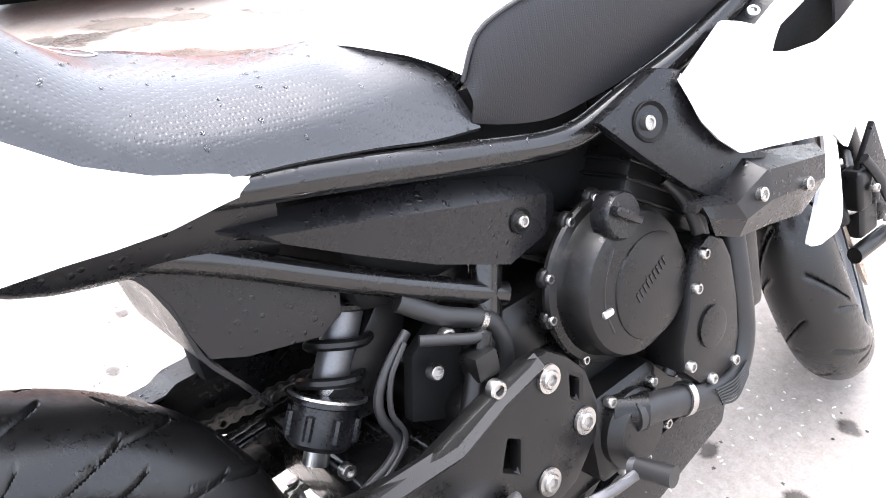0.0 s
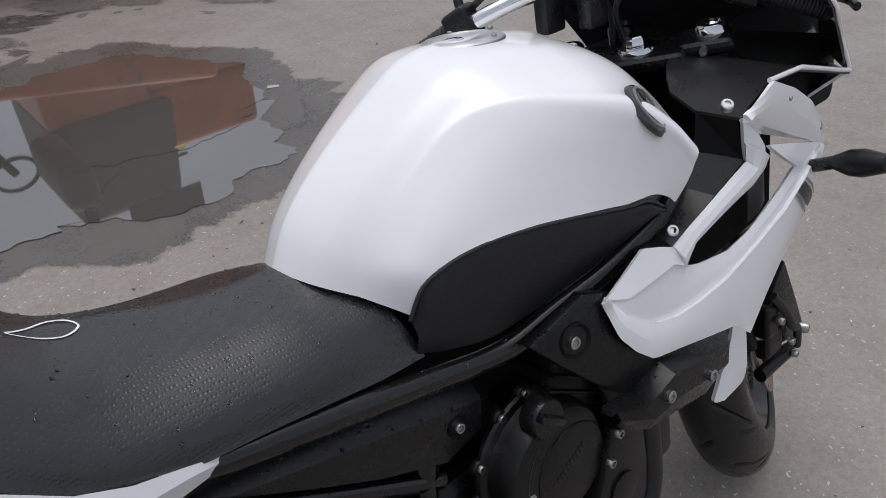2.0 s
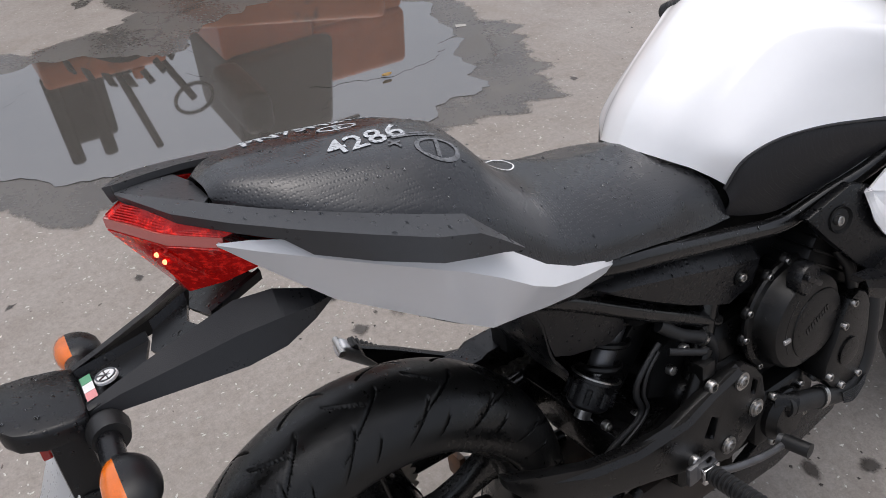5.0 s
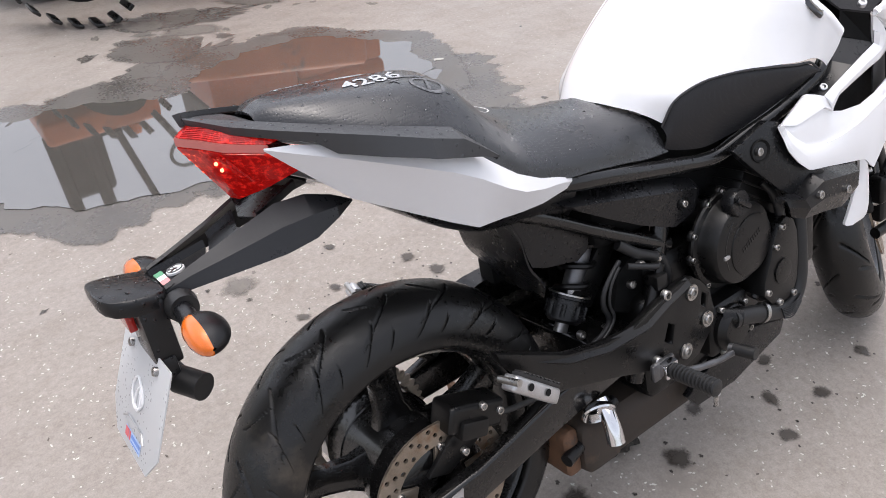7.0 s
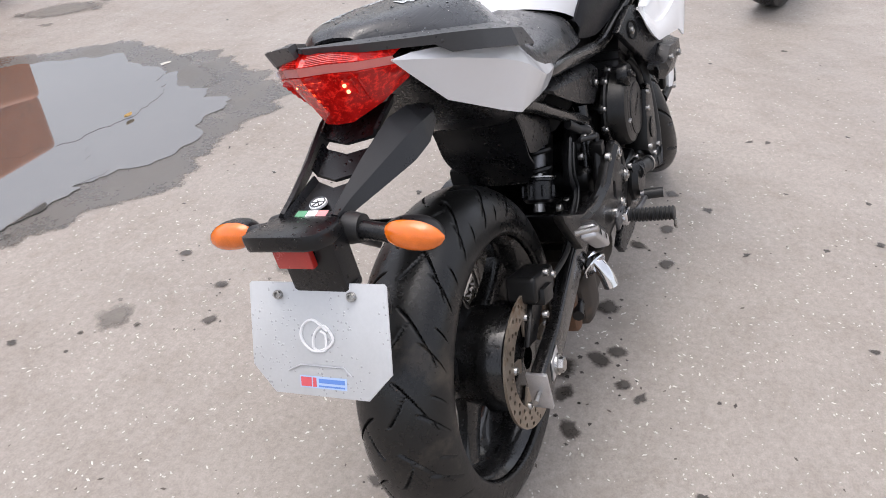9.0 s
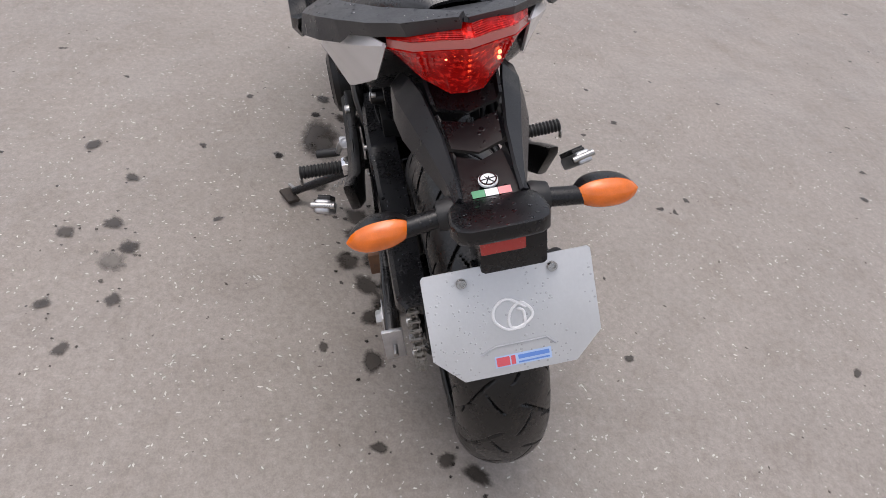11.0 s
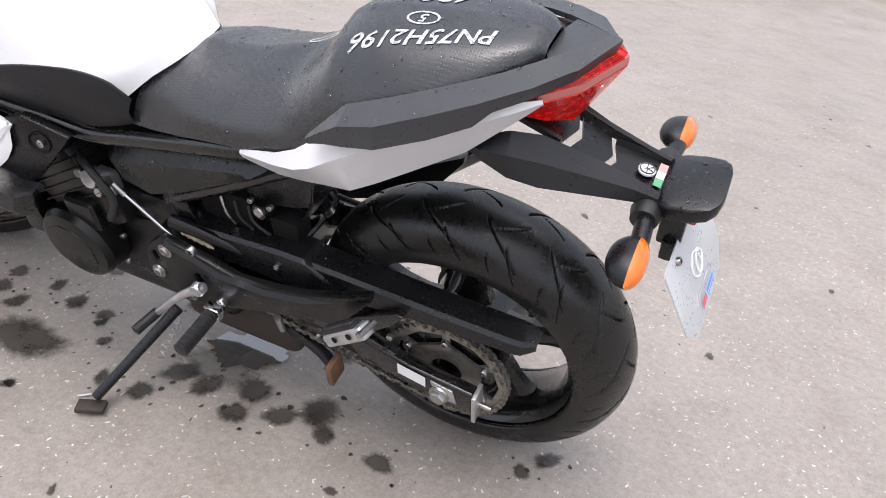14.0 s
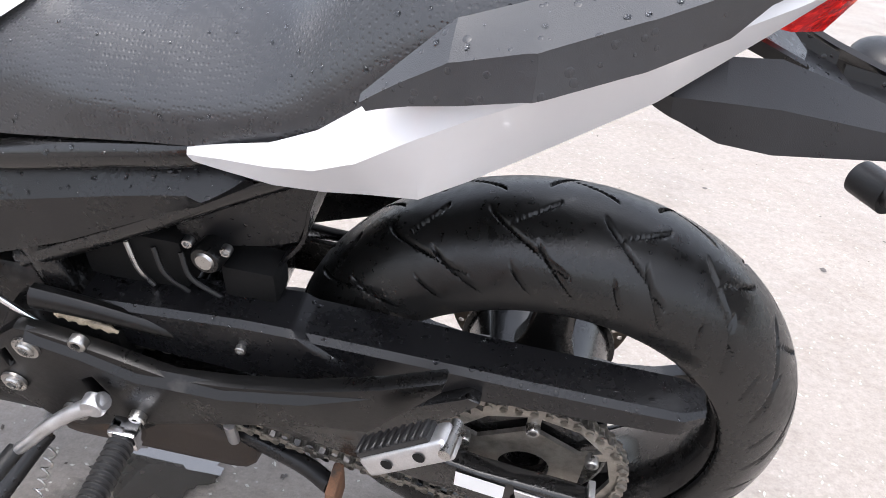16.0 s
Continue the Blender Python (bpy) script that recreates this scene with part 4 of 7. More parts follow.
# -- fuel tank --
half = [
    [(0.494, 0, 0.804), (0.508, 0.055, 0.796), (0.540, 0.100, 0.778), (0.556, 0.120, 0.766), (0.567, 0.130, 0.757), (0.576, 0.137, 0.749)],
    [(0.519, 0, 0.845), (0.531, 0.058, 0.833), (0.556, 0.106, 0.812), (0.568, 0.131, 0.803), (0.577, 0.145, 0.795), (0.586, 0.153, 0.786)],
    [(0.554, 0, 0.880), (0.565, 0.061, 0.867), (0.588, 0.112, 0.846), (0.597, 0.141, 0.827), (0.606, 0.156, 0.815), (0.614, 0.167, 0.799)],
    [(0.602, 0, 0.914), (0.612, 0.065, 0.902), (0.631, 0.116, 0.881), (0.639, 0.150, 0.853), (0.648, 0.169, 0.832), (0.655, 0.182, 0.808)],
    [(0.665, 0, 0.950), (0.672, 0.069, 0.939), (0.689, 0.127, 0.916), (0.698, 0.163, 0.881), (0.707, 0.184, 0.846), (0.715, 0.198, 0.806)],
    [(0.725, 0, 0.973), (0.730, 0.080, 0.962), (0.748, 0.161, 0.925), (0.760, 0.188, 0.891), (0.770, 0.203, 0.848), (0.780, 0.216, 0.797)],
    [(0.800, 0, 0.972), (0.802, 0.095, 0.959), (0.818, 0.208, 0.909), (0.822, 0.218, 0.876), (0.828, 0.224, 0.836), (0.836, 0.231, 0.789)],
    [(0.880, 0, 0.960), (0.876, 0.110, 0.944), (0.866, 0.235, 0.892), (0.868, 0.240, 0.860), (0.870, 0.241, 0.825), (0.872, 0.241, 0.788)],
    [(0.935, 0, 0.944), (0.925, 0.130, 0.921), (0.901, 0.256, 0.860), (0.901, 0.256, 0.838), (0.899, 0.251, 0.808), (0.896, 0.245, 0.777)],
    [(0.985, 0, 0.915), (0.965, 0.140, 0.886), (0.924, 0.270, 0.826), (0.922, 0.267, 0.808), (0.916, 0.258, 0.786), (0.909, 0.246, 0.766)],
]
def tank_section(points, n):
    """Across the tank: a smooth curve that turns quickly at the shoulder."""
    return spline([points[0], points[1], Vector(points[1]).lerp(Vector(points[2]), 0.72), points[2], *points[3:]], n)


tank_sheet = sheet(mirrored_grid(skin(half, 64, 40, tank_section)))
tank = part("fuel_tank", thick(tank_sheet, -0.004), WHITE, bike, "pearl white creased fuel tank", crisp=50)
cap_at, cap_up = Vector((0.806, 0, 0.9725)), Vector((0.06, 0, 1)).normalized()
cap = part("filler_cap", lathe([(0, 0.001), (0.038, 0.001), (0.041, 0.003), (0.050, 0.0025), (0.055, -0.001), (0.056, -0.008)], cap_at, cap_up, 40), ALUMINIUM, bike, "round brushed filler cap")
part("lock_cover", lathe([(0, 0.004), (0.012, 0.004), (0.014, 0.003), (0.014, 0.000)], cap_at + Vector((-0.015, 0, 0)), cap_up, 20), CHROME, cap)
for k in range(5):
    a = 2 * math.pi * k / 5
    part("cap_screw", bolt(cap_at + 0.0475 * Vector((math.cos(a), math.sin(a), 0)) + cap_up * 0.002, cap_up, 0.0035, 0.002), STEEL, cap)
for s in (-1, 1):
    at = Vector((0.876, 0.2365 * s, 0.886))
    out = Vector((0.25, 0.75 * s, 0.60)).normalized()
    badge = part("tank_badge", turned(lathe([(0, 0.004), (0.030, 0.004), (0.034, 0.002), (0.036, -0.004)], (0, 0, 0), (0, 0, 1), 32), Matrix.Translation(at) @ out.to_track_quat("Z", "Y").to_matrix().to_4x4() @ Matrix.Diagonal((0.55, 1, 1, 1))), GLASS, bike, "oval dark emblem")
    part("emblem_ring", turned(lathe([(0.026, 0.004), (0.026, 0.006), (0.029, 0.006), (0.029, 0.004)], (0, 0, 0), (0, 0, 1), 32), Matrix.Translation(at) @ out.to_track_quat("Z", "Y").to_matrix().to_4x4() @ Matrix.Diagonal((0.55, 1, 1, 1))), STEEL, badge)


def knee_grid(s):
    top = spline([(0.578, 0.141, 0.752), (0.592, 0.161, 0.790), (0.620, 0.1755, 0.8065), (0.662, 0.191, 0.8145), (0.720, 0.207, 0.8115), (0.788, 0.226, 0.8015), (0.846, 0.2415, 0.791), (0.880, 0.248, 0.786), (0.908, 0.248, 0.768)], 30)
    low = spline([(0.575, 0.150, 0.712), (0.610, 0.158, 0.700), (0.660, 0.170, 0.690), (0.710, 0.180, 0.694), (0.760, 0.190, 0.702), (0.815, 0.204, 0.718), (0.862, 0.224, 0.738), (0.890, 0.238, 0.754), (0.911, 0.247, 0.763)], 30)
    out = []
    for a, b in zip(top, low):
        m = (a + b) / 2 + Vector((0, 0.012, 0))
        out.append([Vector((p.x, p.y * s, p.z)) for p in spline([a, a.lerp(m, 0.25) + Vector((0, 0.004, 0)), m, b], 8)])
    return out


for s in (-1, 1):
    part("knee_panel", thick(sheet(knee_grid(s)), 0.004 * -s), KNEE, bike, "matt black knee panel below the tank", crisp=60)
    edge = [(0.577, 0.146, 0.753), (0.591, 0.164, 0.792), (0.620, 0.178, 0.809), (0.662, 0.1935, 0.817), (0.720, 0.2095, 0.814), (0.788, 0.2285, 0.804), (0.846, 0.2440, 0.793), (0.882, 0.2510, 0.788), (0.910, 0.250, 0.769)]
    part("knee_trim", tube([(x, y * s, z) for x, y, z in edge], 0.0024, 8, 50), RAIL, bike, "thin grey trim line")

# -- seat --
half = [
    [(0.500, 0, 0.786), (0.515, 0.045, 0.775), (0.545, 0.103, 0.745), (0.562, 0.126, 0.690)],
    [(0.470, 0, 0.797), (0.476, 0.058, 0.784), (0.490, 0.110, 0.752), (0.500, 0.133, 0.698)],
    [(0.430, 0, 0.799), (0.432, 0.080, 0.785), (0.436, 0.127, 0.752), (0.440, 0.141, 0.712)],
    [(0.370, 0, 0.809), (0.370, 0.085, 0.790), (0.368, 0.133, 0.757), (0.368, 0.146, 0.725)],
    [(0.310, 0, 0.828), (0.306, 0.085, 0.802), (0.300, 0.137, 0.768), (0.300, 0.149, 0.735)],
    [(0.262, 0, 0.842), (0.255, 0.085, 0.822), (0.247, 0.139, 0.785), (0.247, 0.152, 0.751)],
    [(0.226, 0, 0.860), (0.220, 0.085, 0.852), (0.210, 0.140, 0.812), (0.208, 0.154, 0.776)],
    [(0.204, 0, 0.888), (0.197, 0.085, 0.876), (0.186, 0.140, 0.832), (0.183, 0.156, 0.796)],
    [(0.176, 0, 0.920), (0.168, 0.085, 0.905), (0.158, 0.138, 0.856), (0.155, 0.155, 0.822)],
    [(0.130, 0, 0.936), (0.125, 0.085, 0.922), (0.118, 0.136, 0.880), (0.116, 0.152, 0.852)],
    [(0.080, 0, 0.942), (0.076, 0.085, 0.930), (0.070, 0.128, 0.898), (0.068, 0.144, 0.872)],
    [(0.020, 0, 0.948), (0.018, 0.076, 0.939), (0.014, 0.112, 0.914), (0.012, 0.127, 0.892)],
    [(-0.035, 0, 0.952), (-0.036, 0.060, 0.946), (-0.038, 0.088, 0.930), (-0.038, 0.101, 0.908)],
    [(-0.078, 0, 0.953), (-0.078, 0.040, 0.948), (-0.078, 0.056, 0.938), (-0.078, 0.066, 0.922)],
    [(-0.100, 0, 0.944), (-0.099, 0.026, 0.941), (-0.097, 0.036, 0.934), (-0.096, 0.040, 0.926)],
]
seat_grid = mirrored_grid(skin(half, 96, 24))
seat = part("seat", thick(sheet(seat_grid), -0.006), VINYL, bike, "black dimpled vinyl dual seat, wet with rain", crisp=60)
piping = [(x, y + 0.001, z + 0.002) for x, y, z in (row[3] for row in half)]
for s in (-1, 1):
    part("seat_piping", tube([(x, y * s, z) for x, y, z in piping], 0.0028, 8, 60), HOSE, seat)

# -- tail cover rails, white tail panels --
rail = [
    [(-0.178, 0.000, 0.952), (-0.179, 0.004, 0.951), (-0.176, 0.004, 0.942)],
    [(-0.140, 0.034, 0.942), (-0.146, 0.066, 0.938), (-0.142, 0.064, 0.926)],
    [(-0.100, 0.066, 0.931), (-0.104, 0.104, 0.925), (-0.100, 0.102, 0.912)],
    [(-0.066, 0.089, 0.921), (-0.066, 0.130, 0.914), (-0.066, 0.128, 0.901)],
    [(-0.052, 0.096, 0.917), (-0.052, 0.140, 0.910), (-0.046, 0.141, 0.882)],
    [(0.000, 0.120, 0.902), (0.000, 0.166, 0.894), (0.002, 0.170, 0.866)],
    [(0.062, 0.143, 0.884), (0.062, 0.186, 0.873), (0.062, 0.192, 0.847)],
    [(0.113, 0.155, 0.869), (0.113, 0.182, 0.856), (0.106, 0.186, 0.833)],
    [(0.140, 0.163, 0.843), (0.142, 0.178, 0.835), (0.138, 0.180, 0.823)],
    [(0.170, 0.172, 0.814), (0.170, 0.174, 0.813), (0.168, 0.174, 0.811)],
]
rail_grid = skin(rail, 90, 8, straight, straight)
for s in (-1, 1):
    part("grab_rail", thick(sheet([[(p.x, p.y * s, p.z) for p in row] for row in rail_grid]), 0.007 * -s), RAIL, bike, "grained dark grey tail rail beside the seat", crisp=16)
part("tail_cover", thick(sheet([[(-0.177, 0.002 * u, 0.9515), (-0.140, 0.035 * u, 0.9415), (-0.112, 0.056 * u, 0.933), (-0.100, 0.030 * u, 0.928)] for u in (-1, -0.6, -0.2, 0.2, 0.6, 1)]), 0.006), RAIL, bike, "grained dark grey pointed tail tip", crisp=30)
# Black block fills the gap; its colour stands in for the shade there.
part("tail_slot", block(-0.108, -0.060, -0.062, 0.062, 0.905, 0.922, 0.003), GLOSSBLACK, bike, "black block in place of the shaded gap behind the seat")
panel = [
    [(-0.119, 0.0915, 0.905), (-0.119, 0.0925, 0.9035), (-0.119, 0.0910, 0.902)],
    [(-0.090, 0.104, 0.902), (-0.090, 0.109, 0.892), (-0.090, 0.095, 0.872)],
    [(-0.024, 0.128, 0.886), (-0.024, 0.138, 0.866), (-0.024, 0.104, 0.807)],
    [(0.050, 0.150, 0.860), (0.050, 0.160, 0.834), (0.050, 0.123, 0.762)],
    [(0.100, 0.158, 0.842), (0.100, 0.168, 0.811), (0.100, 0.135, 0.732)],
    [(0.137, 0.158, 0.828), (0.137, 0.173, 0.790), (0.137, 0.143, 0.712)],
    [(0.172, 0.155, 0.799), (0.178, 0.174, 0.762), (0.178, 0.146, 0.711)],
    [(0.209, 0.156, 0.770), (0.211, 0.168, 0.744), (0.211, 0.149, 0.709)],
    [(0.250, 0.154, 0.749), (0.251, 0.160, 0.733), (0.251, 0.150, 0.708)],
    [(0.290, 0.149, 0.736), (0.290, 0.153, 0.727), (0.290, 0.147, 0.711)],
    [(0.321, 0.1425, 0.723), (0.322, 0.1438, 0.718), (0.321, 0.1425, 0.712)],
]
panel_grid = [[*straight(r, 6)] for r in zip(*[straight(col, 50) for col in zip(*panel)])]
for s in (-1, 1):
    part("tail_panel", thick(sheet([[Vector((p.x, p.y * s, p.z)) for p in row] for row in panel_grid]), 0.004 * -s), SILVER_WHITE, bike, "faceted pearl white tail panel", crisp=12)
# dark under-tray between the panels
tray = [
    [(-0.10, 0.085, 0.945), (-0.10, 0.06, 0.93), (-0.10, 0, 0.925)],
    [(-0.03, 0.125, 0.895), (-0.03, 0.10, 0.87), (-0.03, 0, 0.865)],
    [(0.06, 0.140, 0.82), (0.06, 0.11, 0.785), (0.06, 0, 0.78)],
    [(0.16, 0.145, 0.745), (0.16, 0.11, 0.715), (0.16, 0, 0.71)],
    [(0.26, 0.150, 0.735), (0.26, 0.11, 0.69), (0.26, 0, 0.685)],
    [(0.36, 0.150, 0.735), (0.36, 0.11, 0.66), (0.36, 0, 0.655)],
]
part("under_tray", thick(sheet(mirrored_grid([r[::-1] for r in skin(tray, 20, 6)])), 0.004), PLASTIC, bike, "black under-tail tray", crisp=50)
# rear wheel well: the sheet between the tray and the swingarm
well = [[(0.15, 0, 0.73), (0.15, 0.085, 0.73), (0.15, 0.102, 0.725)], [(0.235, 0, 0.70), (0.235, 0.085, 0.70), (0.235, 0.102, 0.697)], [(0.262, 0, 0.655), (0.262, 0.085, 0.655), (0.262, 0.102, 0.652)], [(0.272, 0, 0.60), (0.272, 0.08, 0.60), (0.274, 0.10, 0.595)], [(0.30, 0, 0.55), (0.30, 0.08, 0.55), (0.302, 0.095, 0.55)], [(0.328, 0, 0.50), (0.328, 0.045, 0.50), (0.328, 0.055, 0.50)]]
part("inner_mudguard", thick(sheet(mirrored_grid(skin(well, 20, 8))), 0.004), PLASTIC, bike, "black inner mudguard", crisp=50)
for s in (-1, 1):
    part("mudguard_side", slab([(0.150, 0.742), (0.215, 0.730), (0.41, 0.60), (0.405, 0.575), (0.378, 0.563), (0.306, 0.580), (0.276, 0.594), (0.268, 0.618), (0.262, 0.652), (0.243, 0.694), (0.20, 0.716)], 0.103 * s, 0.004, 0.0015), PLASTIC, bike, "black mudguard side sheet")
# -- tail light --
ridge = [(-0.196, 0, 0.926), (-0.180, 0.030, 0.922), (-0.158, 0.062, 0.914), (-0.112, 0.090, 0.902)]
above = [(-0.170, 0, 0.944), (-0.155, 0.034, 0.940), (-0.130, 0.066, 0.931), (-0.085, 0.097, 0.914)]
below = [(-0.146, 0, 0.836), (-0.142, 0.020, 0.836), (-0.112, 0.050, 0.847), (-0.064, 0.080, 0.866)]


def lens_grid(a, b, n):
    rows = [straight(a, 9), straight(b, 9)]
    g = [[p.lerp(q, k / n) for k in range(n + 1)] for p, q in zip(*rows)]
    return [[(p.x, -p.y, p.z) for p in row] for row in g[:0:-1]] + g


tail_light = part("tail_light", thick(sheet(lens_grid([(x + 0.003, y, z - 0.006) for x, y, z in ridge], below, 6)), 0.003), REDLENS, bike, "pointed red tail light, lit", crisp=20)
part("upper_lens", thick(sheet(lens_grid(above, [(x + 0.003, y, z + 0.006) for x, y, z in ridge], 5)), 0.003), REDLENS, tail_light, crisp=20)
part("lens_ridge", thick(sheet(lens_grid([(x, y, z + 0.0055) for x, y, z in ridge], [(x, y, z - 0.0055) for x, y, z in ridge], 1)), 0.006), PINKLENS, tail_light, "pale red ridge")
for k in range(15):
    y = -0.058 + 0.0083 * k
    q = abs(y) / 0.058
    top = Vector((-0.191 + 0.030 * q, y, 0.915 - 0.010 * q))
    foot = Vector((-0.1475 + 0.028 * q, y * 0.8, 0.841 + 0.008 * q))
    part("lens_flute", tube([top.lerp(foot, 0.06), top.lerp(foot, 0.5) + Vector((-0.001, 0, 0)), foot], (lambda u: 0.0024 + 0.0008 * math.cos(u * 40)), 6, 24), GLOWRED if 4 < k < 10 else REDLENS, tail_light)
# Glowing domes on the lens face stand in for the lit lamp's bright spots.
for x, y, z in ((-0.165, -0.040, 0.893), (-0.160, -0.040, 0.883), (-0.172, 0.026, 0.900), (-0.166, 0.026, 0.890)):
    part("bulb", lathe([(0, 0.003), (0.002, 0.0022), (0.0028, 0.0)], (x, y, z), (-0.9, 0.35 * (1 if y > 0 else -1), 0.3), 8), BULB, tail_light, "small glowing spot on the face of the lit lens")
for s in (-1, 1):
    for k in range(9):
        part("upper_flute", tube(list(((-0.191 + 0.0026 * k, 0.006 * s, 0.9315 + 0.0014 * k), (-0.175 + 0.0026 * k, 0.032 * s, 0.928 + 0.0014 * k), (-0.152 + 0.0026 * k, 0.062 * s, 0.919 + 0.0014 * k), (-0.112 + 0.0026 * k, 0.088 * s, 0.908 + 0.0011 * k))), 0.0013, 6, 24), REDLENS, tail_light)
part("reflector_bowl", thick(sheet(lens_grid([(-0.128, 0, 0.915), (-0.120, 0.03, 0.912), (-0.100, 0.06, 0.904), (-0.060, 0.085, 0.890)], [(-0.112, 0, 0.842), (-0.10, 0.025, 0.845), (-0.085, 0.045, 0.856), (-0.045, 0.075, 0.874)], 4)), 0.003), REDDISH, tail_light)

# -- plate bracket --
def step_plate(x0, z0, x1, z1, w0, w1):
    """A stepped plate with turned-up sides."""
    return thick(sheet([[(x, -w - 0.004, z + 0.010), (x, -w, z), (x - 0.012, 0, z - 0.004), (x, w, z), (x, w + 0.004, z + 0.010)] for x, z, w in ((x0, z0, w0), ((x0 + x1) / 2, (z0 + z1) / 2, (w0 + w1) / 2), (x1, z1, w1))]), 0.005)


bracket = part("plate_bracket", step_plate(-0.190, 0.797, -0.272, 0.781, 0.030, 0.036), PLASTIC, bike, "long black tail bracket that carries the plate", crisp=25)
part("upper_step", step_plate(-0.070, 0.862, -0.130, 0.836, 0.046, 0.040), PLASTIC, bracket, crisp=25)
part("middle_step", step_plate(-0.137, 0.822, -0.182, 0.805, 0.038, 0.034), PLASTIC, bracket, crisp=25)
for s in (-1, 1):
    wing = [
        [(-0.003, 0.073, 0.813), (-0.003, 0.074, 0.812), (-0.003, 0.074, 0.810)],
        [(-0.030, 0.070, 0.829), (-0.032, 0.085, 0.815), (-0.034, 0.087, 0.800)],
        [(-0.065, 0.062, 0.841), (-0.068, 0.083, 0.816), (-0.072, 0.089, 0.785)],
        [(-0.105, 0.052, 0.840), (-0.110, 0.074, 0.812), (-0.115, 0.083, 0.778)],
        [(-0.175, 0.040, 0.815), (-0.178, 0.057, 0.797), (-0.182, 0.064, 0.773)],
        [(-0.235, 0.036, 0.795), (-0.235, 0.045, 0.786), (-0.237, 0.048, 0.769)],
        [(-0.268, 0.036, 0.784), (-0.268, 0.041, 0.778), (-0.268, 0.042, 0.765)],
    ]
    part("bracket_wing", thick(sheet([[Vector((p.x, p.y * s, p.z)) for p in row] for row in skin(wing, 36, 8, straight, straight)]), 0.005 * -s), SATIN, bracket, crisp=12)
round_badge = part("round_badge", lathe([(0, 0.002), (0.0115, 0.002), (0.0125, 0.001), (0.0125, -0.002)], (-0.244, 0, 0.7925), (-0.15, 0, 1), 24), STICKER, bracket, "small round silver emblem")
part("badge_mark", join(*[rod((-0.244 - 0.0095 * math.cos(a), 0.0095 * math.sin(a), 0.7945), (-0.244 + 0.0095 * math.cos(a), -0.0095 * math.sin(a), 0.7945), 0.0009, 6) for a in (0.4, 0.4 + math.pi / 3, 0.4 + 2 * math.pi / 3)], lathe([(0.0095, 0.0015), (0.0095, 0.0026), (0.0112, 0.0026), (0.0112, 0.0015)], (-0.244, 0, 0.793), (-0.15, 0, 1), 24)), GLASS, round_badge)
for k, m in enumerate((GREEN, STICKER, PINK)):
    y = 0.0165 - 0.0165 * k
    part("tricolour_sticker", sheet([[(-0.258, y - 0.008, 0.7898), (-0.258, y + 0.008, 0.7898)], [(-0.2695, y - 0.008, 0.7876), (-0.2695, y + 0.008, 0.7876)]]), m, bracket, "green, white and red sticker")
plan = [(-0.272, 0.050), (-0.288, 0.058), (-0.318, 0.060), (-0.340, 0.054), (-0.350, 0.042), (-0.354, 0.024)]
plan = plan + [(x, -y) for x, y in plan[::-1]]
shelf_bm = turned(slab(plan, 0.0, 0.024, 0.007), Matrix.Rotation(radians(90), 4, "X"))
top = max(v.co.z for v in shelf_bm.verts)
for v in shelf_bm.verts:
    v.co.y += 0.002
    v.co.z += 0.809 - top - 0.2 * (v.co.x + 0.35) - 0.006 * (v.co.y / 0.06) ** 2
shelf = part("plate_lamp_cover", shelf_bm, PLASTIC, bike, "black rounded plate lamp cover", crisp=50)
part("rear_reflector", block(-0.328, -0.317, -0.026, 0.030, 0.742, 0.772, 0.003), REDDISH, bike, "red rectangular reflector")
part("plate_arm", join(block(-0.316, -0.280, -0.056, 0.030, 0.690, 0.785, 0.006), block(-0.310, -0.290, -0.06, 0.04, 0.668, 0.705, 0.006)), PLASTIC, bike, "black plate arm")
part("plate_knob", join(rod((-0.295, -0.045, 0.662), (-0.275, -0.082, 0.655), 0.019, 18), rod((-0.300, -0.02, 0.68), (-0.292, -0.05, 0.664), 0.014, 14)), HOSE, bike, "black rubber plug behind the plate")

for s in (-1, 1):
    stalk = part("indicator", tube([(-0.262, 0.03 * s, 0.766), (-0.264, 0.06 * s, 0.764), (-0.267, 0.10 * s, 0.760), (-0.268, 0.115 * s, 0.758)], (lambda u: 0.0135 - 0.001 * u), 16, 20), PLASTIC, bike, "black stalked turn signal with an amber lens")
    shell, lens = [], []
    for k in range(13):
        u = -1 + 2 * k / 12
        w = max(0.02, (1 - abs(u) ** 2.4)) ** 0.62
        y = (0.142 + 0.042 * u) * s
        c = Vector((-0.268, y, 0.757 - 0.004 * u))
        shell.append([c + Vector((0.034 * w * math.cos(a), 0, 0.022 * w * math.sin(a))) for a in (radians(-90 + 180 * q / 10) for q in range(11))])
        lens.append([c + Vector((-0.020 * w * math.cos(a), 0.001 * s, 0.0215 * w * math.sin(a))) for a in (radians(-90 + 180 * q / 8) for q in range(9))])
    part("housing", sheet(shell), PLASTIC, stalk)
    part("lens", sheet(lens), AMBER, stalk, "faceted amber lens", crisp=40)
    part("stalk_collar", lathe([(0.0, 0.0), (0.021, 0.0), (0.0225, 0.006), (0.019, 0.024), (0, 0.024)], (-0.262, 0.046 * s, 0.765), (0, s, -0.05), 20), HOSE, stalk)

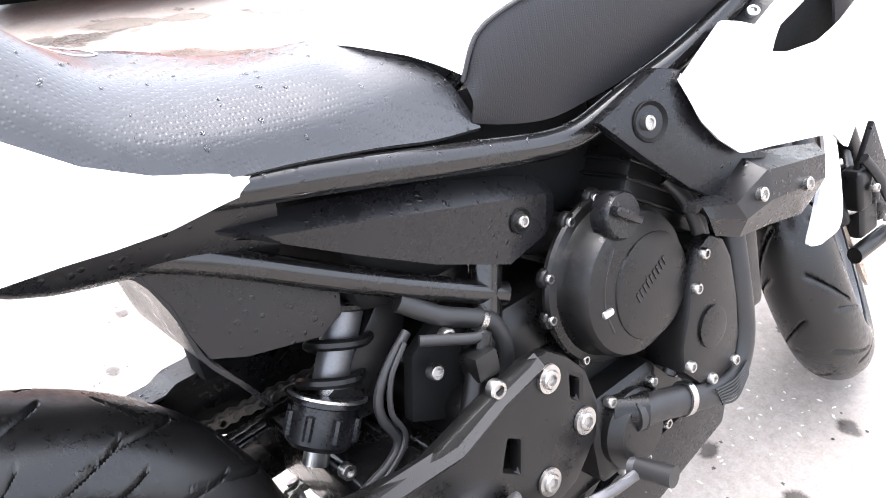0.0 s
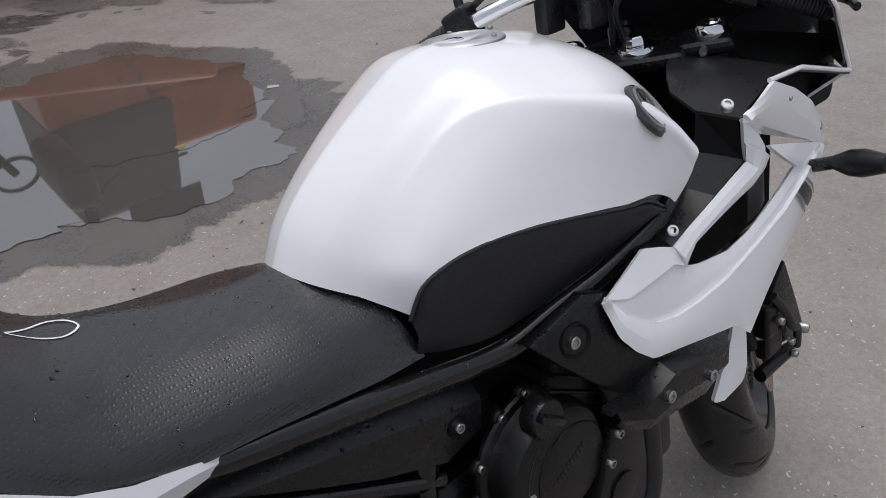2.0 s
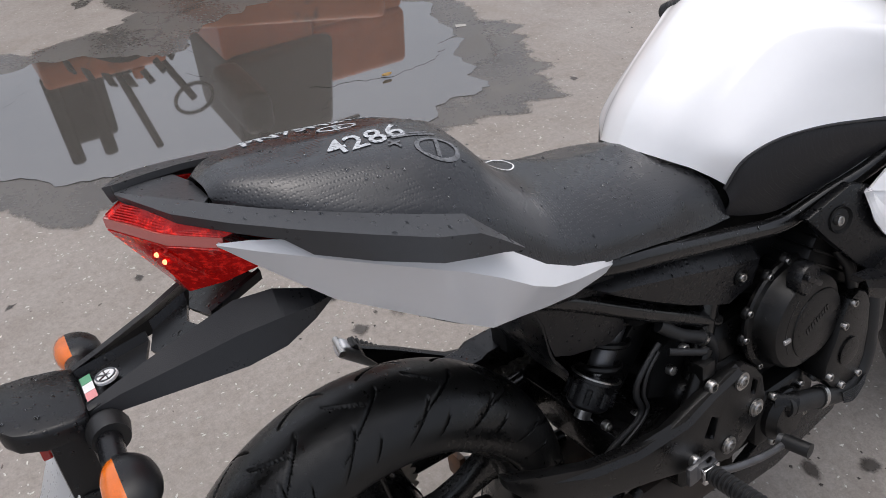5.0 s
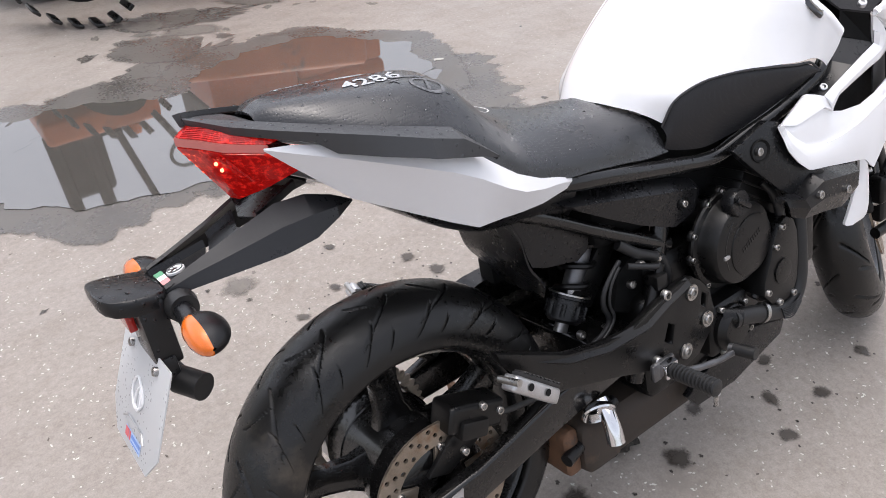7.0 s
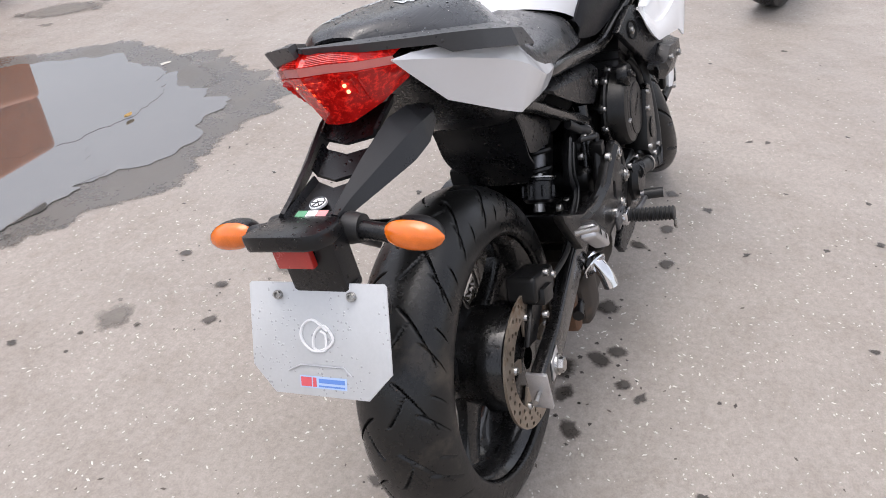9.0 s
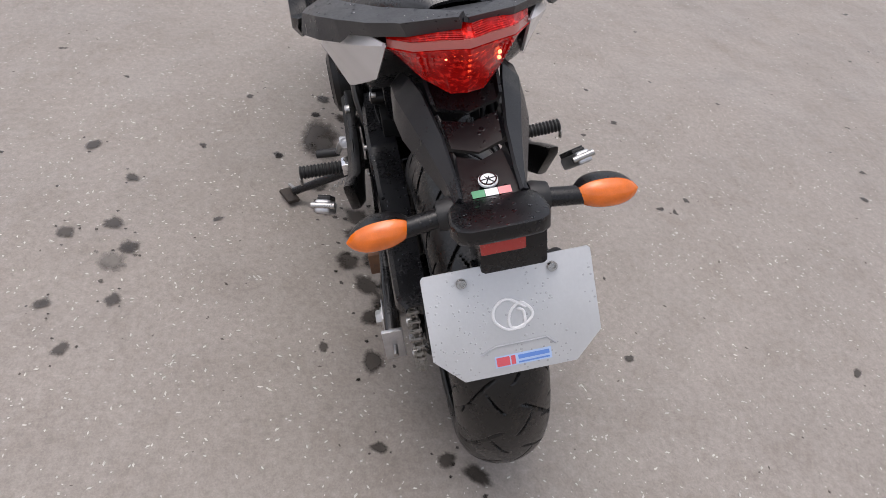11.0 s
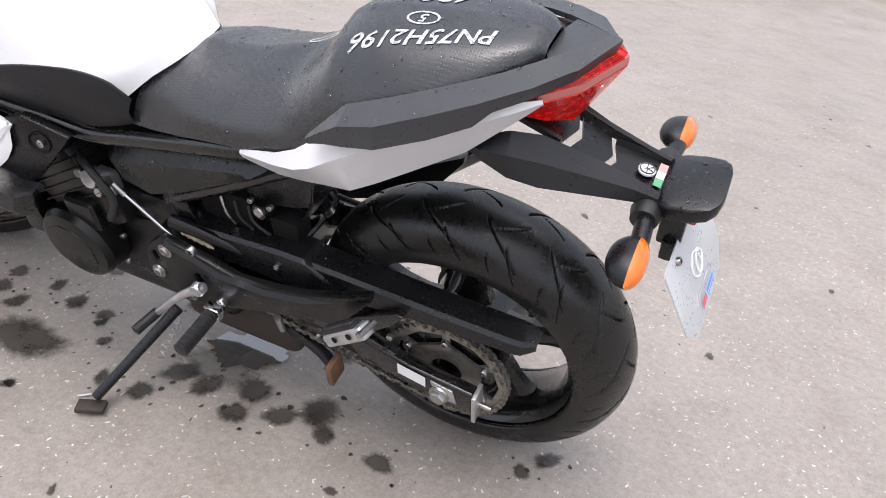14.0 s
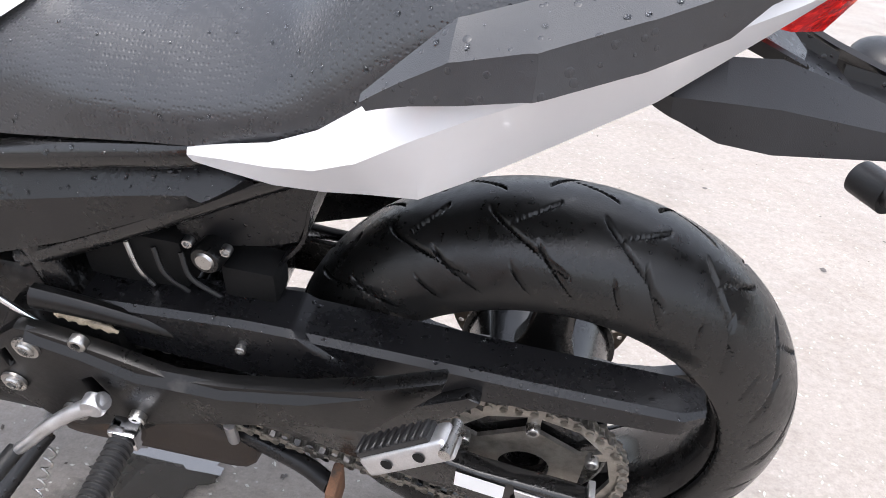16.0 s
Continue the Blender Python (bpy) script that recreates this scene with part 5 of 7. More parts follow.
# number plate: blank silver sheet with cut lower corners
PL = Matrix.Translation((-0.3495, -0.0025, 0.6288)) @ Matrix.Rotation(radians(-90), 4, "Z") @ Matrix.Rotation(radians(90 - 27), 4, "X") @ Matrix.Diagonal((1.0, 0.90, 1, 1))
shape = [(-0.110, 0.083), (-0.114, 0.079), (-0.116, -0.045), (-0.078, -0.086), (0.078, -0.086), (0.116, -0.045), (0.114, 0.079), (0.110, 0.083)]
plate = part("registration_plate", turned(turned(slab(shape, 0.001, 0.002, 0.0004), Matrix.Rotation(radians(-90), 4, "X")), PL), PLATE, bike, "blank silver plate beaded with rain")


def on_plate(bm):
    return turned(bm, PL)


def flat_quad(x0, x1, y0, y1, z):
    return sheet([[(x0, y0, z), (x1, y0, z)], [(x0, y1, z), (x1, y1, z)]])


for x in (-0.062, 0.060):
    part("plate_screw", on_plate(bolt((x, 0.064, 0.002), (0, 0, 1), 0.0072, 0.005)), STEEL, plate)
part("chalk_scrawl", on_plate(tube([(0.018, 0.012, 0.0022), (-0.006, 0.028, 0.0022), (-0.024, 0.018, 0.0022), (-0.026, -0.002, 0.0022), (-0.008, -0.018, 0.0022), (0.016, -0.012, 0.0022), (0.026, 0.002, 0.0022), (0.012, 0.020, 0.0022), (-0.004, 0.008, 0.0022), (-0.006, -0.014, 0.0022), (0.012, -0.016, 0.0022), (0.014, 0.006, 0.0022), (0.006, 0.012, 0.0022)], 0.0021, 6, 70)), STICKER, plate, "white chalk scrawl")
part("plate_emboss", on_plate(join(tube([(-0.052, -0.050, 0.002), (-0.030, -0.040, 0.002), (0.040, -0.040, 0.002), (0.052, -0.052, 0.002)], 0.0014, 6, 30, straight))), ALUMINIUM, plate)
label = part("dealer_sticker", on_plate(flat_quad(-0.034, 0.044, -0.074, -0.056, 0.0016)), PALEBLUE, plate, "blue and red dealer sticker")


def lettering(text, size, depth=0.0004, heavy=0.0):
    """A mesh of flat letters in the x, y plane, centred."""
    cu = bpy.data.curves.new("letters", "FONT")
    cu.offset = heavy
    cu.body, cu.size, cu.extrude, cu.align_x, cu.align_y, cu.resolution_u = text, size, depth, "CENTER", "CENTER", 2
    ob = bpy.data.objects.new("letters", cu)
    scene.collection.objects.link(ob)
    bpy.context.view_layer.update()
    me = bpy.data.meshes.new_from_object(ob.evaluated_get(bpy.context.evaluated_depsgraph_get()))
    bpy.data.objects.remove(ob)
    bm = bmesh.new()
    bm.from_mesh(me)
    bpy.data.meshes.remove(me)
    return bm


part("sticker_mark", on_plate(join(flat_quad(-0.032, -0.014, -0.072, -0.058, 0.0022), flat_quad(-0.012, -0.006, -0.072, -0.058, 0.0021))), REDPRINT, label)
part("sticker_bar", on_plate(join(flat_quad(-0.002, 0.041, -0.0655, -0.059, 0.0022), flat_quad(-0.002, 0.041, -0.0715, -0.069, 0.0022))), BLUE, label)

# -- frame --
for s in (-1, 1):
    main = [(0.255, 0.135, 0.752), (0.348, 0.156, 0.732), (0.422, 0.160, 0.716), (0.510, 0.162, 0.695), (0.600, 0.165, 0.675), (0.655, 0.168, 0.664), (0.700, 0.174, 0.664), (0.760, 0.190, 0.684), (0.830, 0.211, 0.706), (0.900, 0.229, 0.738), (0.945, 0.234, 0.764), (0.990, 0.215, 0.785)]
    part("frame_tube", tube([(x, y * s, z) for x, y, z in main], 0.0155, 18, 70), GLOSSBLACK, bike, "gloss black main frame tube")
    low = [(0.215, 0.112, 0.722), (0.296, 0.120, 0.683), (0.414, 0.126, 0.612), (0.529, 0.132, 0.546), (0.580, 0.134, 0.520)]
    part("subframe_tube", tube([(x, y * s, z) for x, y, z in low], 0.0135, 16, 40), GLOSSBLACK, bike, "gloss black subframe tube")
    part("frame_spar", tube([(0.57, 0.125 * s, 0.56), (0.54, 0.13 * s, 0.47), (0.50, 0.13 * s, 0.36), (0.47, 0.12 * s, 0.27)], 0.020, 14, 24), GLOSSBLACK, bike)
    part("head_spar", tube([(0.90, 0.15 * s, 0.74), (1.0, 0.07 * s, 0.80), (1.08, 0.02 * s, 0.84)], 0.02, 14, 16), GLOSSBLACK, bike)
    cover = [
        [(0.284, 0.118, 0.692), (0.284, 0.122, 0.690), (0.284, 0.120, 0.687)],
        [(0.330, 0.116, 0.687), (0.321, 0.134, 0.672), (0.335, 0.130, 0.659)],
        [(0.379, 0.116, 0.678), (0.400, 0.135, 0.653), (0.400, 0.131, 0.621)],
        [(0.479, 0.117, 0.657), (0.480, 0.136, 0.633), (0.469, 0.131, 0.583)],
        [(0.560, 0.118, 0.635), (0.560, 0.136, 0.613), (0.552, 0.131, 0.547)],
        [(0.610, 0.118, 0.618), (0.612, 0.134, 0.600), (0.606, 0.128, 0.557)],
        [(0.630, 0.112, 0.604), (0.632, 0.122, 0.590), (0.632, 0.118, 0.570)],
    ]
    cover_grid = skin(cover, 48, 8, straight, straight)
    side = part("side_cover", thick(sheet([[Vector((p.x, p.y * s, p.z)) for p in row] for row in cover_grid]), 0.012 * -s), PLASTIC, bike, "matt black side cover with a sloping upper face", crisp=14)
    part("screw_well", lathe([(0.0, -0.001), (0.009, -0.001), (0.0125, 0.003), (0.0135, 0.001)], (0.572, 0.1345 * s, 0.586), (0, s, 0.05), 20), DARK, side)
    bolts(side, [(0.572, 0.1350 * s, 0.586)], (0, s, 0.05), 0.0068, 0.006)

# -- engine --
engine = part("engine", block(0.48, 0.84, -0.155, 0.155, 0.22, 0.44, 0.03, 3), ENGINE, bike, "black painted four-cylinder engine")
part("gearbox_top", block(0.52, 0.80, -0.14, 0.14, 0.38, 0.50, 0.03, 3), ENGINE, engine)
part("cylinder_block", turned(block(-0.09, 0.09, -0.19, 0.19, -0.02, 0.24, 0.015, 2), Matrix.Translation((0.745, 0, 0.43)) @ Matrix.Rotation(radians(32), 4, "Y")), ENGINE, engine)
part("oil_sump", block(0.55, 0.82, -0.11, 0.11, 0.17, 0.25, 0.03, 3), ENGINE, engine)
for k in range(6):
    part("cylinder_fin", turned(block(-0.096, 0.096, -0.196, 0.196, -0.002, 0.002, 0.001, 1), Matrix.Translation((0.745, 0, 0.43)) @ Matrix.Rotation(radians(32), 4, "Y") @ Matrix.Translation((0, 0, 0.06 + 0.02 * k))), ENGINE, engine)
part("airbox", block(0.42, 0.78, -0.115, 0.115, 0.56, 0.70, 0.03, 3), DARK, bike, "black airbox under the tank")
for y in (-0.12, -0.04, 0.04, 0.12):
    part("throttle_body", rod((0.60, y, 0.585), (0.68, y, 0.545), 0.026, 16), ENGINE, bike)
# right: clutch cover
CL = Vector((0.709, -0.160, 0.487))
CR = 0.80
clutch = part("clutch_cover", lathe([(r * CR, h) for r, h in ((0.124, 0.0), (0.127, 0.008), (0.124, 0.013), (0.113, 0.016), (0.109, 0.026), (0.106, 0.048), (0.100, 0.058), (0.085, 0.062), (0.0, 0.063))], CL, (0.0, -1, 0.0), 64), ENGINE, engine, "round black clutch cover", crisp=22)
part("cover_face", turned(lathe([(0.064, 0.055), (0.061, 0.0645), (0.056, 0.066), (0.0, 0.066)], (0, 0, 0), (0, -1, 0), 48), Matrix.Translation(CL + Vector((0.018, 0, -0.010)))), ENGINE, clutch, "flat embossed face")
part("cover_rib", tube([CL + Vector((-0.034, -0.060, 0.056)), CL + Vector((-0.052, -0.060, 0.030)), CL + Vector((-0.060, -0.060, -0.002)), CL + Vector((-0.052, -0.060, -0.036))], 0.003, 8, 24), ENGINE, clutch)
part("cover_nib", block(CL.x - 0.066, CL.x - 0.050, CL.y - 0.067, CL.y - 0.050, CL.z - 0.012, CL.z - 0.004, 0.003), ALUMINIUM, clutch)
for k in range(9):
    part("embossed_bar", turned(block(-0.0016, 0.0016, -0.0008, 0.0008, -0.006, 0.006, 0, 1), Matrix.Translation(CL + Vector((-0.010 + 0.0062 * k, -0.0665, -0.012 + 0.003 * k))) @ Matrix.Rotation(radians(-20), 4, "Y")), PLASTIC, clutch)
cap = part("oil_filler", join(lathe([(0.027, 0.04), (0.027, 0.062), (0.024, 0.068), (0.0, 0.068)], CL + Vector((-0.014, 0, 0.080)), (0.0, -1, 0.12), 28), turned(block(-0.022, 0.022, -0.012, 0.002, -0.005, 0.005, 0.003), Matrix.Translation(CL + Vector((-0.014, -0.066, 0.089))) @ Matrix.Rotation(radians(35), 4, "Y"))), PLASTIC, clutch, "black oil filler cap")
for a in (67, 92, 118, 157, 185, 232, 285, 325, 20):
    p = CL + 0.098 * Vector((math.cos(radians(a)), 0, math.sin(radians(a))))
    part("cover_boss", lathe([(0.0115, 0.0), (0.0115, 0.007), (0.0095, 0.010), (0, 0.010)], p, (0, -1, 0), 14), ENGINE, clutch)
    part("cover_bolt", bolt(p + Vector((0, -0.010, 0)), (0, -1, 0), 0.0058, 0.005), STEEL, clutch)
# right: front pulser cover, hoses
front_cover = part("pulser_cover", slab([(0.800, 0.492), (0.825, 0.500), (0.850, 0.484), (0.862, 0.455), (0.866, 0.400), (0.862, 0.350), (0.846, 0.315), (0.815, 0.312), (0.775, 0.325), (0.748, 0.355), (0.752, 0.385), (0.770, 0.420), (0.784, 0.462)], -0.236, 0.07, 0.008), ENGINE, engine, "black pulser cover")
part("cover_disc", lathe([(0.026, 0.0), (0.026, 0.004), (0.022, 0.005), (0, 0.005)], (0.808, -0.236, 0.388), (0, -1, 0), 28), ENGINE, front_cover)
bolts(front_cover, [(0.758, -0.237, 0.360), (0.786, -0.237, 0.448), (0.806, -0.237, 0.484), (0.842, -0.237, 0.325), (0.795, -0.237, 0.324)], (0, -1, 0), 0.007, 0.007)
part("water_pump", join(block(0.620, 0.740, -0.200, -0.13, 0.262, 0.372, 0.016, 3), lathe([(0.048, 0), (0.048, 0.03), (0.036, 0.045), (0, 0.048)], (0.675, -0.180, 0.315), (0, -1, 0), 32)), ENGINE, engine, "black water pump")
hose = part("coolant_hose", tube([(0.668, -0.218, 0.338), (0.708, -0.222, 0.330), (0.770, -0.226, 0.308), (0.825, -0.226, 0.292), (0.865, -0.224, 0.305), (0.886, -0.222, 0.350), (0.892, -0.216, 0.43), (0.905, -0.20, 0.52)], 0.0185, 16, 60), HOSE, engine, "thick black rubber coolant hose")
part("hose_end", rod((0.655, -0.195, 0.344), (0.690, -0.220, 0.334), 0.0225, 18), ENGINE, hose)
for k in range(7):
    part("hose_rib", tube([(0.790 + 0.002 * k, -0.2465 + 0.0003 * k, 0.312 - 0.0045 * k), (0.83, -0.247, 0.306 - 0.0045 * k), (0.862, -0.244, 0.314 - 0.003 * k)], 0.0014, 6, 10), HOSE, hose)
part("hose_clip", lathe([(0.0185, -0.005), (0.0215, -0.005), (0.0215, 0.005), (0.0185, 0.005)], (0.752, -0.2255, 0.316), (0.93, -0.04, -0.35), 24, True), STEEL, hose)
part("upper_hose", tube([(0.90, -0.235, 0.50), (0.925, -0.240, 0.515), (0.965, -0.235, 0.535), (1.0, -0.22, 0.55)], 0.021, 16, 24), HOSE, engine)
part("breather_hose", tube([(0.800, -0.195, 0.575), (0.818, -0.210, 0.54), (0.828, -0.216, 0.485), (0.812, -0.215, 0.435), (0.782, -0.212, 0.39), (0.752, -0.205, 0.345)], 0.0095, 12, 40), HOSE, engine, "black breather hose")
part("second_hose", tube([(0.825, -0.19, 0.58), (0.838, -0.205, 0.53), (0.842, -0.212, 0.47), (0.822, -0.21, 0.42), (0.795, -0.2, 0.37)], 0.007, 10, 30), HOSE, engine)
bolts(engine, [(0.758, -0.205, 0.345), (0.72, -0.203, 0.352), (0.648, -0.203, 0.365), (0.652, -0.203, 0.268), (0.69, -0.203, 0.262), (0.735, -0.203, 0.285)], (0, -1, 0), 0.0068, 0.008)
# left: generator cover, clutch arm, sprocket cover
gen = part("generator_cover", join(lathe([(0.086, 0), (0.086, 0.055), (0.079, 0.072), (0.062, 0.08), (0, 0.08)], (0.800, 0.160, 0.372), (0, 1, 0), 40), block(0.72, 0.80, 0.15, 0.215, 0.42, 0.50, 0.02, 3)), ENGINE, engine, "round black generator cover", crisp=24)
part("cover_face", slab(ring_points(0.800, 0.372, 0.062, 9), 0.2425, 0.01, 0.003), ENGINE, gen)
bolts(gen, [(0.800 + 0.093 * math.cos(a), 0.172, 0.372 + 0.093 * math.sin(a)) for a in (0.3, 1.2, 2.1, 2.9, 3.8, 4.7, 5.6)], (0, 1, 0), 0.0065, 0.007)
spc = part("sprocket_cover", slab([(0.47, 0.46), (0.54, 0.48), (0.60, 0.46), (0.635, 0.40), (0.63, 0.30), (0.58, 0.255), (0.49, 0.27), (0.46, 0.34)], 0.172, 0.05, 0.01), ENGINE, engine, "black front sprocket cover")
bolts(spc, [(0.585, 0.173, 0.445), (0.60, 0.173, 0.29), (0.50, 0.173, 0.28)], (0, 1, 0), 0.007, 0.007)
part("thermostat", join(block(0.675, 0.745, 0.145, 0.178, 0.515, 0.565, 0.01, 2), lathe([(0, 0.03), (0.018, 0.028), (0.02, 0)], (0.712, 0.17, 0.552), (0, 1, 0.3), 16)), ALUMINIUM, engine, "grey metal valve body")
for p in ((0.683, 0.183, 0.556), (0.738, 0.182, 0.560), (0.702, 0.184, 0.526)):
    part("fitting", lathe([(0, 0.012), (0.010, 0.012), (0.012, 0.008), (0.012, -0.01)], p, (0.1, 1, 0.3), 6), STEEL, engine)
part("wire_harness", tube([(0.78, 0.15, 0.60), (0.70, 0.19, 0.58), (0.66, 0.20, 0.53), (0.69, 0.20, 0.47)], 0.009, 10, 24), HOSE, engine)
part("shift_rod", rod((0.622, 0.149, 0.537), (0.494, 0.143, 0.408), 0.0036, 10), CHROME, bike, "bright thin gear linkage rod")
part("rod_end", rod((0.632, 0.149, 0.547), (0.612, 0.149, 0.527), 0.0062, 10), STEEL, bike)
part("rod_end", rod((0.503, 0.143, 0.417), (0.487, 0.143, 0.401), 0.0062, 10), STEEL, bike)
part("linkage_boot", tube([(0.56, 0.165, 0.49), (0.50, 0.165, 0.488), (0.44, 0.158, 0.472), (0.40, 0.150, 0.455)], lambda u: 0.016 - 0.008 * u, 10, 18), ENGINE, bike)
part("peeled_guard_end", tube([(0.535, 0.166, 0.478), (0.505, 0.169, 0.470), (0.470, 0.168, 0.458)], lambda u: 0.008 * (1 - u) + 0.003 + 0.0015 * math.sin(u * 31), 8, 16), TORN, bike, "torn pale plastic end")
# radiator, belly, exhaust
part("radiator", join(block(0.90, 0.94, -0.19, 0.19, 0.36, 0.70, 0.006), block(0.89, 0.95, -0.215, -0.185, 0.35, 0.71, 0.01), block(0.89, 0.95, 0.185, 0.215, 0.35, 0.71, 0.01)), ENGINE, bike, "black radiator behind the front wheel")
for k in range(4):
    y = -0.12 + 0.08 * k
    part("header_pipe", tube([(0.86, y, 0.50), (0.91, y, 0.42), (0.89, y * 0.9, 0.28), (0.80, y * 0.6, 0.17), (0.66, y * 0.45, 0.145)], 0.018, 14, 36), OLDIRON, bike, "dull brown exhaust header")
part("belly_pan", slab([(0.90, 0.215), (0.885, 0.185), (0.72, 0.150), (0.60, 0.155), (0.57, 0.19), (0.66, 0.235), (0.80, 0.245)], -0.17, 0.02, 0.004), PLASTIC, bike, "black belly guard")
muffler = part("muffler", join(block(0.36, 0.66, -0.125, 0.125, 0.125, 0.235, 0.035, 3), block(0.30, 0.40, -0.155, -0.02, 0.15, 0.27, 0.03, 3)), OLDIRON, bike, "dull dark underslung silencer box")
part("muffler_cap", block(0.266, 0.305, -0.135, -0.030, 0.160, 0.262, 0.02, 3), RUST, muffler, "rusty silencer end")
tip = part("muffler_tip", tube([(0.322, -0.140, 0.312), (0.318, -0.158, 0.294), (0.314, -0.172, 0.272), (0.311, -0.180, 0.246)], lambda u: 0.0145 + 0.0015 * u, 20, 24), CHROME, muffler, "chromed outlet tip")
part("tip_shield", lathe([(0.019, -0.010), (0.028, -0.004), (0.031, 0.004), (0.029, 0.007), (0.026, 0.002), (0.019, -0.004)], (0.303, -0.152, 0.303), (-0.35, -0.75, -0.45), 28, True), CHROME, muffler, "chromed flared collar")
# A flat dark disc paints the shade inside the outlet.
part("outlet_bore", lathe([(0.0, 0.001), (0.0135, 0.001)], (0.311, -0.1803, 0.2455), (-0.1, -0.3, -1), 18), DARK, tip)

# -- swingarm, shock, guards --
def arm(s):
    return [
        [(0.475, s * 0.120, 0.330), (0.475, s * 0.155, 0.330), (0.475, s * 0.155, 0.400), (0.475, s * 0.120, 0.400)],
        [(0.250, s * 0.130, 0.310), (0.250, s * 0.165, 0.310), (0.250, s * 0.165, 0.378), (0.250, s * 0.130, 0.378)],
        [(0.060, s * 0.146, 0.288), (0.060, s * 0.176, 0.288), (0.060, s * 0.176, 0.346), (0.060, s * 0.146, 0.346)],
        [(-0.066, s * 0.150, 0.276), (-0.066, s * 0.178, 0.276), (-0.066, s * 0.178, 0.342), (-0.066, s * 0.150, 0.342)],
    ]


for s in (-1, 1):
    a = arm(s)
    bm = sheet([straight(r + r[:1], 4)[:-1] for r in a], True)
    bmesh.ops.holes_fill(bm, edges=[e for e in bm.edges if e.is_boundary])
    bmesh.ops.recalc_face_normals(bm, faces=bm.faces)
    bmesh.ops.bevel(bm, geom=[e for e in bm.edges if e.calc_face_angle(0) > radians(40)], offset=0.007, segments=3, affect="EDGES", profile=0.5)
    swing = part("swingarm", bm, GLOSSBLACK, bike, "satin black swingarm leg")
    part("adjuster_plate", slab([(-0.072, 0.345), (-0.064, 0.345), (-0.064, 0.272), (-0.072, 0.272)], s * 0.184, 0.038, 0.0015), ALUMINIUM, swing, "bent aluminium chain adjuster plate")
    part("adjuster_bolt", rod((-0.095, s * 0.164, 0.306), (-0.065, s * 0.164, 0.306), 0.005, 10), STEEL, swing)
    part("axle_plate", slab([(0.018, 0.340), (-0.026, 0.334), (-0.034, 0.300), (0.008, 0.298)], s * 0.1805, 0.003, 0.001), ALUMINIUM, swing)
    part("axle_nut", join(lathe([(0, 0.014), (0.013, 0.014), (0.015, 0.011), (0.015, 0.0)], (REAR[0], s * 0.1805, AXLE), (0, s, 0), 6), lathe([(0, 0.004), (0.019, 0.004), (0.020, 0.0)], (REAR[0], s * 0.1805, AXLE), (0, s, 0), 24)), STEEL, swing, "bright hex axle nut")
part("swingarm_bridge", join(block(0.36, 0.44, -0.14, 0.14, 0.325, 0.405, 0.015, 3), rod((0.47, -0.16, 0.365), (0.47, 0.16, 0.365), 0.025, 18)), GLOSSBLACK, bike)
part("swingarm_brace", slab([(0.45, 0.395), (0.30, 0.385), (0.20, 0.400), (0.085, 0.475), (0.070, 0.470), (0.10, 0.43), (0.16, 0.375), (0.06, 0.340), (0.30, 0.345)], 0.168, 0.02, 0.004), GLOSSBLACK, bike, "black swingarm brace")
part("warning_label", sheet([[(0.085, 0.1775, 0.346), (0.085, 0.1785, 0.318)], [(0.028, 0.1785, 0.340), (0.028, 0.1795, 0.312)]]), STICKER, bike, "small white warning label")
guard = [
    [(0.515, 0.100, 0.488), (0.515, 0.150, 0.488), (0.515, 0.158, 0.482), (0.470, 0.160, 0.432)],
    [(0.330, 0.095, 0.508), (0.330, 0.152, 0.508), (0.330, 0.160, 0.502), (0.330, 0.163, 0.428)],
    [(0.276, 0.092, 0.507), (0.276, 0.150, 0.507), (0.270, 0.158, 0.501), (0.190, 0.162, 0.440)],
    [(0.262, 0.092, 0.500), (0.262, 0.145, 0.500), (0.254, 0.153, 0.494), (0.174, 0.156, 0.446)],
    [(0.040, 0.092, 0.492), (0.040, 0.140, 0.492), (0.040, 0.148, 0.486), (0.040, 0.151, 0.458)],
    [(-0.130, 0.092, 0.490), (-0.130, 0.136, 0.490), (-0.130, 0.143, 0.484), (-0.130, 0.146, 0.464)],
    [(-0.154, 0.100, 0.487), (-0.154, 0.124, 0.487), (-0.154, 0.130, 0.483), (-0.154, 0.132, 0.474)],
]
part("chain_guard", thick(sheet(skin(guard, 40, 12, straight, straight)), 0.003), PLASTIC, bike, "matt black chain guard", crisp=30)
bolts(bike, [(0.10, 0.170, 0.405), (0.33, 0.164, 0.47)], (0, 1, 0), 0.006, 0.004)
shock_a, shock_b = Vector((0.455, -0.055, 0.605)), Vector((0.345, -0.062, 0.420))
sd = (shock_b - shock_a).normalized()
shock = part("shock_absorber", tube([shock_a, shock_b], 0.014, 14, 1, straight), STEEL, bike, "rear shock absorber with a black spring")
coil = []
for k in range(181):
    u = k / 180
    a = 2 * math.pi * 3.4 * u
    o = sd.orthogonal().normalized()
    coil.append(shock_a.lerp(shock_b, 0.05 + 0.62 * u) + 0.030 * (math.cos(a) * o + math.sin(a) * sd.cross(o)))
part("spring", tube(coil, 0.0062, 8, 180, straight), ENGINE, shock, "black coil spring")
part("damper_body", rod(shock_a.lerp(shock_b, 0.02), shock_a.lerp(shock_b, 0.62), 0.0200, 24), DULLALLOY, shock, "bright damper body")
part("preload_ring", lathe([(0.016, 0), (0.038, 0), (0.040, 0.004), (0.040, 0.008), (0.036, 0.010), (0.036, 0.048), (0.030, 0.054), (0.012, 0.056)], shock_a.lerp(shock_b, 0.66), sd, 28), PLASTIC, shock)
